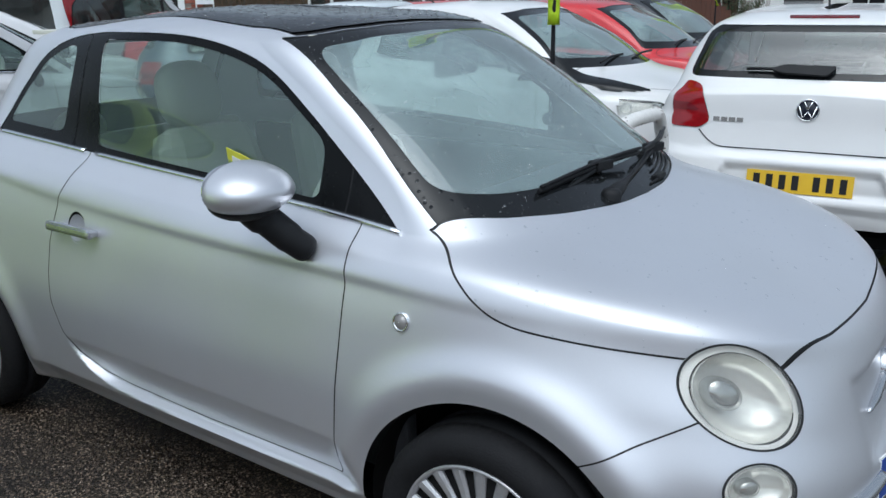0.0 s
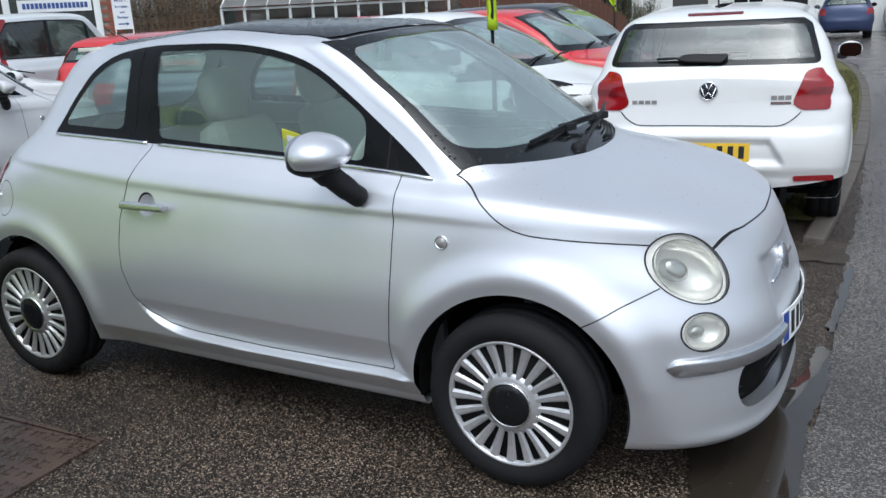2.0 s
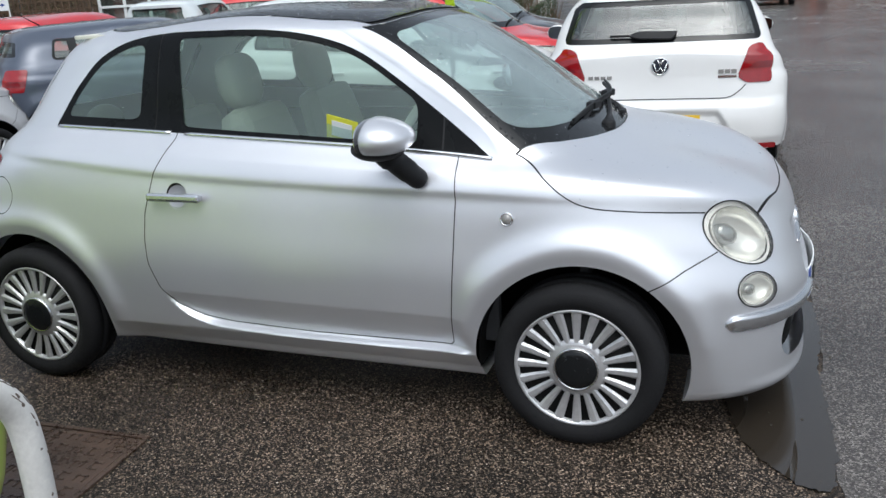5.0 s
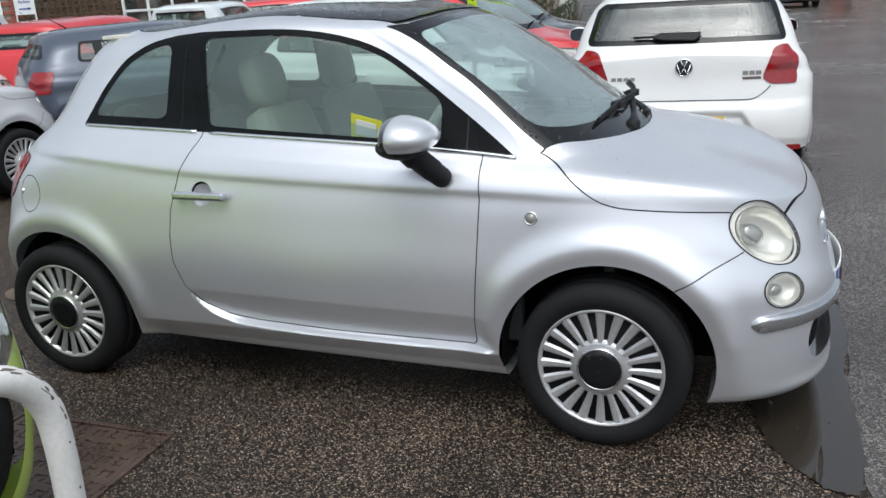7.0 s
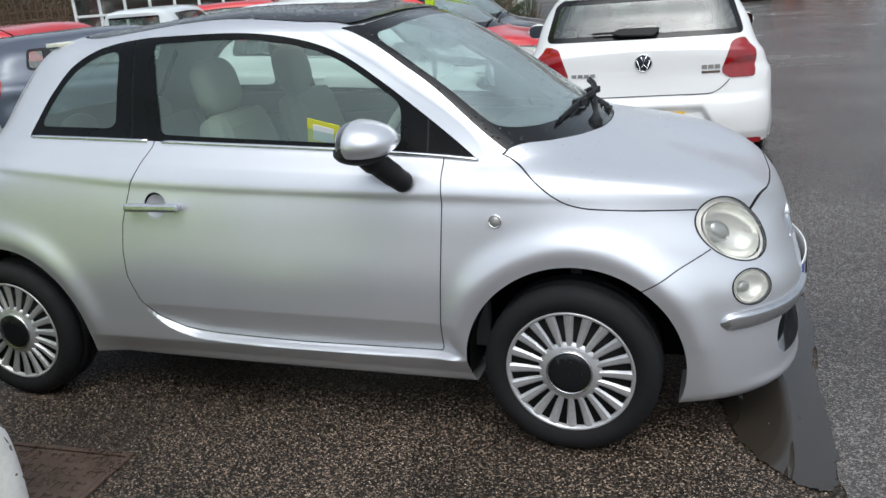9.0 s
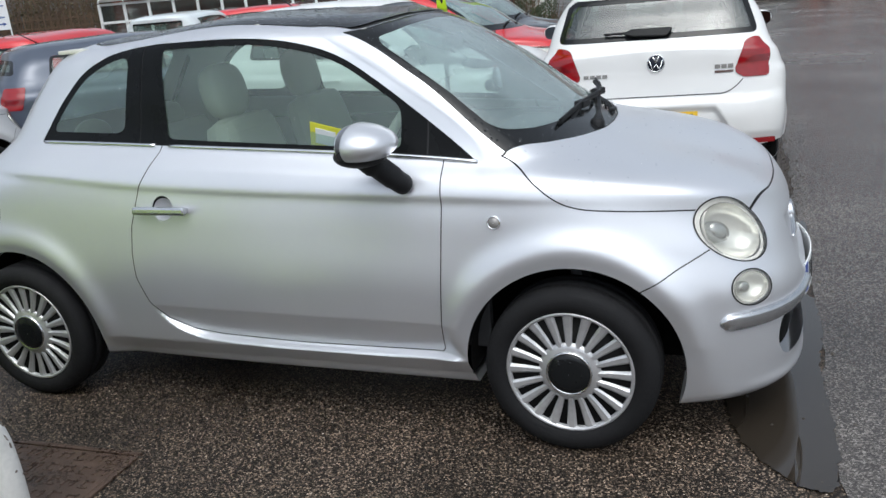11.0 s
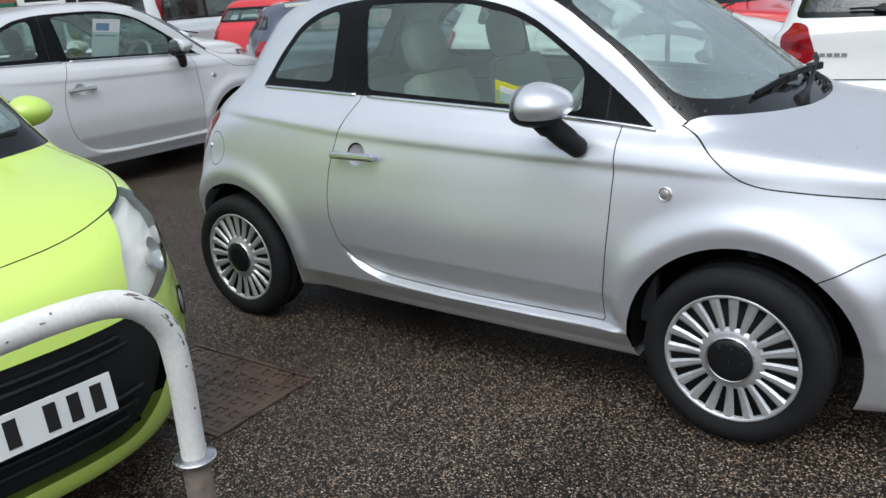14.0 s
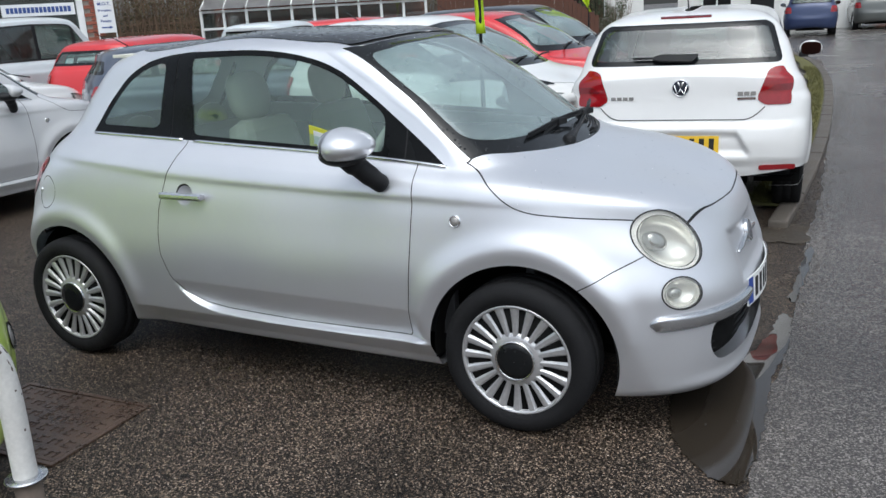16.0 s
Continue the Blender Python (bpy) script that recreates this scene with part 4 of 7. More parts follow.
    for side in (-1, 1):
        cy = 0.612 * side
        d, sh = sh.cut(facing(rounded([(cy - 0.085, 0.75), (cy - 0.085, 0.95), (cy + 0.075, 0.95), (cy + 0.075, 0.75)], times=3), False, xmax=-2.2))
        lamp = part("tail_lamp", d.moved(0.004), LENSR, car)
    # filler flap
    d, j, sh = panel(sh, flank([(-2.415 + a, 0.80 + b) for a, b in oval(0.068, 0.074, 36)], -1), gap=0.0018, seat=0.003)
    joints = joints.join(j)
    flap = part("filler_flap", d, body_mat, car)
    p, n = sample_point(skin, (-2.475, 0.803), (0, 2))
    part("flap_knob", lathe([(0.011, 0.0), (0.010, 0.005), (0.001, 0.007)], 16, "z"), body_mat, flap, at=on_skin(p, n))
    # lower grille opening
    gr = soft([(-0.52, 0.425), (-0.535, 0.33), (-0.49, 0.262), (0.49, 0.262), (0.535, 0.33), (0.52, 0.425)], 0.04)
    d, bumper = bumper.cut(facing(gr, True, 0.3))
    part("lower_grille", d.moved(-0.045), LINER, car)
    for k in range(4):
        part("grille_slat", tube([(0.63 + 0.075 * (1 - (t / 0.46) ** 2), t, 0.285 + 0.030 * k) for t in np.linspace(-0.46, 0.46, 15)], 0.006, 6), TRIM, car)
    # lamps, set into openings of the skin
    for side in (-1, 1):
        for nm, c0, n0, u0, a, b, deep in (("headlamp", (0.487, 0.569, 0.725), (0.72, 0.60, 0.34), (0.685, -0.541, -0.491), 0.140, 0.098, 0.055),
                                           ("fog_lamp", (0.552, 0.620, 0.552), (0.70, 0.69, 0.16), (0.70, -0.71, -0.06), 0.078, 0.057, 0.032)):
            flip = Vector((1, side, 1))
            n, u = (Vector(n0) * flip).normalized(), Vector(u0) * flip
            i = ((skin.V - np.array(Vector(c0) * flip)) ** 2).sum(1).argmin()
            sh, joints, hood, bumper = skin_lamp(car, nm, [sh, joints, hood, bumper], skin, Vector(skin.V[i]), n, u, a, b, deep)
    part("bonnet", hood, body_mat, car)
    if detail:
        beads("rain_beading", hood, 260, 8, car, 0.0012, 0.0040)
    part("front_bumper", bumper, body_mat, car)
    part("body", sh, body_mat, car)
    joint_parts(joints, car)
    # bumper moulding: two chrome-topped bars beside the plate
    for side in (-1, 1):
        bm = bmesh.new()
        prev = None
        for yv in np.linspace(0.255, 0.690, 40):
            g = 1 - (yv / 0.790) ** 3.3
            xv = -0.3 + 1.036 * g ** 0.303
            slope = 1.036 * g ** (0.303 - 1) * (yv / 0.790) ** 2.3 / 0.790
            nx, ny = 1 / math.hypot(1, slope), slope / math.hypot(1, slope)
            e = math.sqrt(max(0.02, 1 - max(0, (yv - 0.668) / 0.0225) ** 2))
            hh, o = 0.030 * e, 0.006 + 0.016 * e
            ring = [bm.verts.new((xv + nx * d, side * (yv + ny * d), 0.447 + dz)) for d, dz in ((-0.03, -hh), (o * 0.20, -hh), (o * 0.42, -hh * 0.80), (o, hh * 0.50), (o * 0.9, hh * 0.80), (o * 0.4, hh), (-0.03, hh))]
            if prev:
                for q in range(6):
                    bm.faces.new((prev[q], prev[q + 1], ring[q + 1], ring[q])).smooth = True
            else:
                bm.faces.new(ring)
            prev = ring
        bm.faces.new(prev)
        bmesh.ops.recalc_face_normals(bm, faces=bm.faces)
        part("bumper_moulding", bm, SATIN, car, "chrome bumper bar")
    # plate, badge and whiskers
    plate_bars(car, on_skin((0.762, 0, 0.452), (1, 0, 0.06)), bend=0.50)
    bd = part("badge", lathe([(0.047, -0.01), (0.047, 0.006), (0.040, 0.010), (0.036, 0.008), (0.001, 0.009)], 40, "z"), SATIN, car, at=on_skin((0.692, 0, 0.625), (1, 0, 0.25)))
    part("badge_face", lathe([(0.036, 0.006), (0.034, 0.011), (0.001, 0.012)], 36, "z"), mat("badge_grey", (0.20, 0.20, 0.22), 0.3, 0.5, var=0.1), bd)
    for side in (-1, 1):
        line = []
        for t in np.linspace(0.045, 0.235, 12):
            zw = 0.618 - 0.10 * (t - 0.045)
            d = (skin.V[:, 1] - side * t) ** 2 + (skin.V[:, 2] - zw) ** 2 + (skin.V[:, 0] < 0.3) * 9
            k = np.argsort(d)[:5]
            w8 = 1 / (d[k] + 1e-5)
            line.append((float((skin.V[k, 0] * w8).sum() / w8.sum()) + 0.004, side * t, zw))
        part("whisker", tube(line, [0.012] * 8 + [0.011, 0.009, 0.007, 0.003], 8), SATIN, car)
    # wipers, parked along the foot of the screen
    def wiper(pivot, elbow, lug, b0, b1, b2):
        arm = part("wiper", tube(arcpts([pivot, elbow, lug], 8), [0.020, 0.021, 0.021, 0.019, 0.016, 0.012, 0.010] + [0.008] * 10, 10), TRIM, car)
        part("wiper_pivot", lathe([(0.026, -0.03), (0.027, 0.008), (0.020, 0.018), (0.001, 0.020)], 20, "z"), TRIM, arm, at=pose(*pivot))
        part("wiper_blade", tube(arcpts([b0, b1, b2], 8), [0.006] + [0.0085] * 15 + [0.006], 6), TRIM, arm)
        part("wiper_spine", tube([Vector(p) + Vector((0.006, 0, 0.012)) for p in arcpts([b0, b1, b2], 8)], 0.005, 6), TRIM, arm)
        part("wiper_lug", boxes((-0.020, 0.020, -0.035, 0.035, -0.012, 0.016), m=pose(*lug, 0, 0, -12), bevel=0.006), TRIM, arm)
    wiper((-0.085, -0.405, 0.992), (-0.075, -0.27, 1.024), (-0.062, -0.075, 1.062), (-0.092, -0.372, 1.042), (-0.060, -0.08, 1.066), (-0.036, 0.13, 1.071))
    wiper((0.006, -0.150, 1.000), (-0.020, 0.06, 1.022), (-0.068, 0.33, 1.052), (-0.042, 0.17, 1.060), (-0.070, 0.36, 1.066), (-0.125, 0.56, 1.068))
    # louvres lying in the far end of the cowl, and the washer jets
    for k in range(5):
        line = []
        for y in np.linspace(0.08 + 0.05 * k, 0.44, 14):
            x = float(HOODBACK(np.array(y))) - 0.016 - 0.013 * k
            i = ((skin.V[:, 0] - x) ** 2 + (skin.V[:, 1] - y) ** 2 + (skin.V[:, 2] < 0.9) * 9).argmin()
            line.append((x, y, float(skin.V[i, 2]) + 0.0))
        zs = np.polyval(np.polyfit([p[1] for p in line], [p[2] for p in line], 2), [p[1] for p in line])
        part("cowl_rib", tube([(p[0], p[1], z - 0.001) for p, z in zip(line, zs)], 0.0042, 6), TRIM, car)
    part("washer_jet", boxes((0.006, 0.028, 0.14, 0.20, 0.990, 1.008), bevel=0.006), TRIM, car)
    part("washer_jet", boxes((-0.060, -0.040, -0.38, -0.33, 0.985, 1.000), bevel=0.006), TRIM, car)
    # wheels and their housings
    for x in (0.0, -2.3):
        for side in (-1, 1):
            wheel(car, x, side * 0.805, side)
            hs = housing(0.36)
            part("wheel_housing", hs, LINER, car, at=pose(x + 0.005, side * (0.745 if x > -1 else 0.69), 0.29) @ Matrix.Diagonal((1, -side, 1, 1)))
    part("underbody", boxes((-2.6, 0.55, -0.40, 0.40, 0.19, 0.24), (-1.92, -0.37, -0.70, 0.70, 0.20, 0.24), bevel=0.01), LINER, car)
    # cabin
    part("cabin_floor", boxes((-2.4, 0.0, -0.62, 0.62, 0.28, 0.32), (-0.02, 0.02, -0.62, 0.62, 0.3, 0.9), (-2.45, -2.40, -0.6, 0.6, 0.3, 0.95), bevel=0.01), CABIN, car)
    for side in (-1, 1):
        part("door_lining", boxes((-2.2, -0.30, side * 0.64 - 0.02, side * 0.64 + 0.02, 0.3, 0.95), bevel=0.01), CABIN, car)
    dash = boxes((-0.50, -0.12, -0.58, 0.58, 0.72, 0.94), bevel=0.05)
    db = part("dashboard", dash, CABIN, car)
    part("dash_panel", boxes((-0.53, -0.47, -0.56, 0.56, 0.78, 0.90), bevel=0.02), body_mat, db)
    part("steering_wheel", tube([(-0.72 + 0.075 * math.sin(a), -0.33 + 0.185 * math.cos(a), 0.955 + 0.168 * math.sin(a)) for a in np.linspace(0, 2 * math.pi, 40, endpoint=False)], 0.018, 10, closed=True), CREAM, car)
    part("steering_boss", boxes((-0.73, -0.55, -0.40, -0.26, 0.89, 1.0), bevel=0.03), CREAM, car)
    for side in (-1, 1):
        seat(car, -1.26, side * 0.32, seat_mat)
    rb = part("rear_seat", boxes((-2.1, -1.75, -0.55, 0.55, 0.40, 0.58), bevel=0.06), seat_mat, car)
    bk = boxes((-0.07, 0.07, -0.52, 0.52, 0.0, 0.5), bevel=0.06)
    bmesh.ops.transform(bk, matrix=pose(-2.08, 0, 0.52, 0, -18, 0), verts=bk.verts)
    part("rear_seat_back", bk, seat_mat, rb)
    for side in (-1, 1):
        hd = bmesh.new()
        bmesh.ops.create_uvsphere(hd, u_segments=20, v_segments=12, radius=1.0, matrix=pose(-2.24, 0.27 * side, 1.02) @ Matrix.Diagonal((0.05, 0.12, 0.085, 1)))
        part("rear_head_restraint", hd, seat_mat, rb)
    part("headlining", boxes((-2.15, -0.75, -0.46, 0.46, 1.40, 1.415), bevel=0.004), CREAM, car)
    im = part("inside_mirror", boxes((-0.60, -0.575, -0.11, 0.11, 1.28, 1.345), bevel=0.02), CABIN, car)
    return car


HOODLINE = spl((-0.215, -0.16, -0.10, -0.05, 0.0, 0.06, 0.15, 0.39, 0.46, 0.52, 0.64), (0.985, 0.952, 0.905, 0.868, 0.842, 0.828, 0.820, 0.799, 0.785, 0.750, 0.66))
HOODNOSE = spl((0.0, 0.14, 0.30, 0.40, 0.50, 0.58, 0.66, 0.8), (0.624, 0.618, 0.603, 0.577, 0.536, 0.490, 0.43, 0.42))
HOODBACK = spl((0.0, 0.12, 0.31, 0.505, 0.634, 0.80), (0.046, 0.040, 0.0, -0.09, -0.208, -0.36))


def bonnet_field(V):
    """Negative on the bonnet: above its side line, behind its nose, ahead of the cowl."""
    x, y, z = V[:, 0], np.abs(V[:, 1]), V[:, 2]
    slope = (HOODLINE(x + 0.01) - HOODLINE(x - 0.01)) / 0.02
    side = np.where(y > 0.40, (HOODLINE(x) - z) / np.sqrt(1 + slope ** 2), -0.3)
    nose = x - HOODNOSE(y)
    sb = (HOODBACK(y + 0.01) - HOODBACK(y - 0.01)) / 0.02
    back = (HOODBACK(y) - x) / np.sqrt(1 + sb ** 2)
    return np.where(z > 0.6, np.maximum(np.maximum(side, nose), back), 0.3)


def cowl_outline():
    back = [(0.043, 0.0), (0.037, 0.12), (-0.003, 0.31), (-0.093, 0.505), (-0.211, 0.632)]
    rear = [(-0.26, 0.600), (-0.10, 0.30), (-0.06, 0.0)]
    half = back + rear
    return half + [(x, -y) for x, y in half[::-1] if y > 1e-6]


# ---------------------------------------------------------------- ground
def ground_mat(name, dark, light, scale, wet, grit=260.0, relief=0.6, dry=0.6, pools=0.55, rare=3.2):
    m = mat(name, dark, 0.6)
    n, l = m.node_tree.nodes, m.node_tree.links
    b = n["Principled BSDF"]
    tex = n.new("ShaderNodeTexCoord")
    v = n.new("ShaderNodeTexVoronoi")
    v.inputs["Scale"].default_value = grit
    l.new(tex.outputs["Object"], v.inputs["Vector"])
    big = n.new("ShaderNodeTexNoise")
    big.inputs["Scale"].default_value, big.inputs["Detail"].default_value = scale, 6.0
    l.new(tex.outputs["Object"], big.inputs["Vector"])
    sep = n.new("ShaderNodeSeparateColor")
    l.new(v.outputs["Color"], sep.inputs[0])
    pw = n.new("ShaderNodeMath")
    pw.operation = "POWER"
    pw.inputs[1].default_value = rare
    l.new(sep.outputs[0], pw.inputs[0])
    mix = n.new("ShaderNodeMix")
    mix.data_type = "RGBA"
    mix.inputs["A"].default_value, mix.inputs["B"].default_value = (*dark, 1), (*light, 1)
    l.new(pw.outputs[0], mix.inputs["Factor"])
    r = n.new("ShaderNodeMapRange")
    r.inputs["From Min"].default_value, r.inputs["From Max"].default_value = 0.3, 0.7
    r.inputs["To Min"].default_value, r.inputs["To Max"].default_value = 0.5, 1.5
    l.new(big.outputs[0], r.inputs["Value"])
    sc = n.new("ShaderNodeVectorMath")
    sc.operation = "SCALE"
    l.new(mix.outputs["Result"], sc.inputs[0])
    l.new(r.outputs[0], sc.inputs["Scale"])
    l.new(sc.outputs[0], b.inputs["Base Color"])
    rr = n.new("ShaderNodeMapRange")
    rr.inputs["From Min"].default_value, rr.inputs["From Max"].default_value = 0.35, 0.65
    rr.inputs["To Min"].default_value, rr.inputs["To Max"].default_value = wet, dry
    l.new(big.outputs[0], rr.inputs["Value"])
    l.new(rr.outputs[0], b.inputs["Roughness"])
    bp = n.new("ShaderNodeBump")
    bp.inputs["Strength"].default_value, bp.inputs["Distance"].default_value = relief, 0.005
    l.new(v.outputs["Distance"], bp.inputs["Height"])
    # standing wet: broad patches where a film of water smooths and darkens the grit
    film = n.new("ShaderNodeTexNoise")
    film.inputs["Scale"].default_value, film.inputs["Detail"].default_value = pools, 5.0
    l.new(tex.outputs["Object"], film.inputs["Vector"])
    fm = n.new("ShaderNodeMapRange")
    fm.interpolation_type = "SMOOTHSTEP"
    fm.inputs["From Min"].default_value, fm.inputs["From Max"].default_value = 0.50, 0.76
    l.new(film.outputs[0], fm.inputs["Value"])
    st = n.new("ShaderNodeMapRange")
    st.inputs["To Min"].default_value, st.inputs["To Max"].default_value = relief, relief * 0.85
    l.new(fm.outputs[0], st.inputs["Value"])
    l.new(st.outputs[0], bp.inputs["Strength"])
    rg = n.new("ShaderNodeMix")
    rg.inputs["B"].default_value = 0.30
    l.new(fm.outputs[0], rg.inputs["Factor"])
    l.new(rr.outputs[0], rg.inputs["A"])
    l.new(rg.outputs["Result"], b.inputs["Roughness"])
    l.new(bp.outputs[0], b.inputs["Normal"])
    return m


LOT = ground_mat("lot_asphalt", (0.0085, 0.0062, 0.0047), (0.38, 0.29, 0.215), 0.9, 0.30, 190.0, 0.70, 0.55, 0.45, 6.6)
LOT.node_tree.nodes["Principled BSDF"].inputs["Specular IOR Level"].default_value = 0.36
ROAD = ground_mat("road_asphalt", (0.042, 0.037, 0.033), (0.24, 0.215, 0.195), 0.5, 0.16, 185.0, 0.28, 0.28, 0.55, 3.6)


def flat(name, outline, z, material, label, category="ground"):
    bm = bmesh.new()
    bm.faces.new([bm.verts.new((x, y, z)) for x, y in outline])
    bmesh.ops.recalc_face_normals(bm, faces=bm.faces)
    for f in bm.faces:
        if f.normal.z < 0:
            f.normal_flip()
    me = bpy.data.meshes.new(name)
    bm.to_mesh(me)
    bm.free()
    me.materials.append(material)
    return tagged(new(name, me), label, category, kind="structure")


flat("ground", [(-150, -60), (150, -60), (150, 250), (-150, 250)], 0.0, LOT, "wet dark brown gritty asphalt of the car lot")
def road_edge(y):
    return 0.825 + 0.012 * math.sin(2.3 * y) + 0.010 * math.sin(7.1 * y + 1) + 0.006 * math.sin(19.0 * y) + 0.004 * math.sin(43.0 * y + 2)


flat("road", [(1.0, -60), (12, -60), (10, 20), (6, 60), (-10, 120), (-22, 120), (-3.5, 30), (0.25, 17), (0.74, 9)] + [(road_edge(y), y) for y in np.linspace(5, -6, 400)], 0.004, ROAD, "wet grey asphalt road running past the lot", "road")

city_car("silver_hatchback", "small silver hatchback with black glass roof, wet with rain", SILVER, pose(0, 0, 0), None)


# ---------------------------------------------------------------- other parked cars
def family_levels(s):
    fo, wb, ro, w, h = s["fo"], s["wb"], s["ro"], s["w"], s["h"]
    xt = -wb - ro
    bf, br = s["belt"]
    cx, ch, nz = s["cowl_x"], s["cowl_z"], s["nose_z"]
    rf, rr = s["roof_f"], s["roof_r"]
    tz = s.get("tail_z", br + 0.01)
    ts = s.get("tail_in", 0.10)
    a, mid, b = cx - 0.32, (cx + xt) / 2, xt + 0.55
    q = (a, mid, b)
    nf = s.get("nf", 2.9)
    nr = s.get("nr", 3.4)
    rail = w - s.get("tumble", 0.24)
    return [
        Level(fo - 0.25, 0.20, a, q, (w - 0.25,) * 3, (0.20, 0.20, 0.21), xt + 0.22, 0.27, nf, nr),
        Level(fo - 0.07, 0.18, a, q, (w - 0.07,) * 3, (0.21, 0.21, 0.22), xt + 0.07, 0.29, nf, nr),
        Level(fo - 0.01, 0.30, a, q, (w - 0.03,) * 3, (0.32, 0.32, 0.33), xt + 0.01, 0.40, nf, nr),
        Level(fo, 0.46, a, q, (w - 0.002,) * 3, (0.55, 0.55, 0.56), xt, 0.56, nf, nr),
        Level(fo - 0.035, nz - 0.12, a, q, (w - 0.008,) * 3, (bf - 0.20, (bf + br) / 2 - 0.20, br - 0.20), xt + 0.035, 0.70, nf, nr),
        Level(fo - 0.09, nz - 0.03, a, q, (w - 0.03,) * 3, (bf - 0.10, (bf + br) / 2 - 0.10, br - 0.10), xt + 0.06, 0.86, nf, nr),
        Level(fo - 0.16, nz, a, q, (w - 0.06,) * 3, (bf - 0.03, (bf + br) / 2 - 0.03, br - 0.04), xt + ts, tz - 0.04, nf + 0.2, nr),
        Level(cx, ch, a, q, (w - 0.095,) * 3, (bf + 0.01, (bf + br) / 2 + 0.01, br + 0.01), xt + ts + 0.03, tz, 2.7, nr),
        Level((cx + rf) / 2 + 0.03, (ch + h) / 2 + 0.0, (a + rf - 0.28) / 2 + 0.02, ((a + rf - 0.28) / 2, mid, (b + rr + 0.35) / 2), ((w + rail) / 2 - 0.04,) * 3,
              ((bf + h) / 2 - 0.02, (bf + br) / 4 + h / 2 - 0.02, (br + h) / 2 - 0.02), (xt + ts + rr) / 2 + 0.02, (tz + h - 0.07) / 2, 2.7, nr),
        Level(rf + 0.03, h - 0.085, rf - 0.26, (rf - 0.26, mid, rr + 0.36), (rail, rail + 0.01, rail - 0.02), (h - 0.085, h - 0.07, h - 0.095), rr - 0.02, h - 0.095, 2.7, nr),
        Level(rf - 0.05, h - 0.045, rf - 0.34, (rf - 0.34, mid, rr + 0.42), (rail - 0.07, rail - 0.06, rail - 0.09), (h - 0.045, h - 0.032, h - 0.055), rr + 0.03, h - 0.07, 2.5, 3.2),
        Level(rf - 0.20, h - 0.015, rf - 0.42, (rf - 0.42, mid, rr + 0.48), (rail - 0.25,) * 3, (h - 0.012, h - 0.004, h - 0.025), rr + 0.15, h - 0.04, 2.3, 2.8),
        Level(rf - 0.45, h - 0.002, rf - 0.5, (rf - 0.5, mid, rr + 0.55), (0, 0, 0), (h - 0.002, h, h - 0.012), rr + 0.3, h - 0.022, 2, 2),
    ]


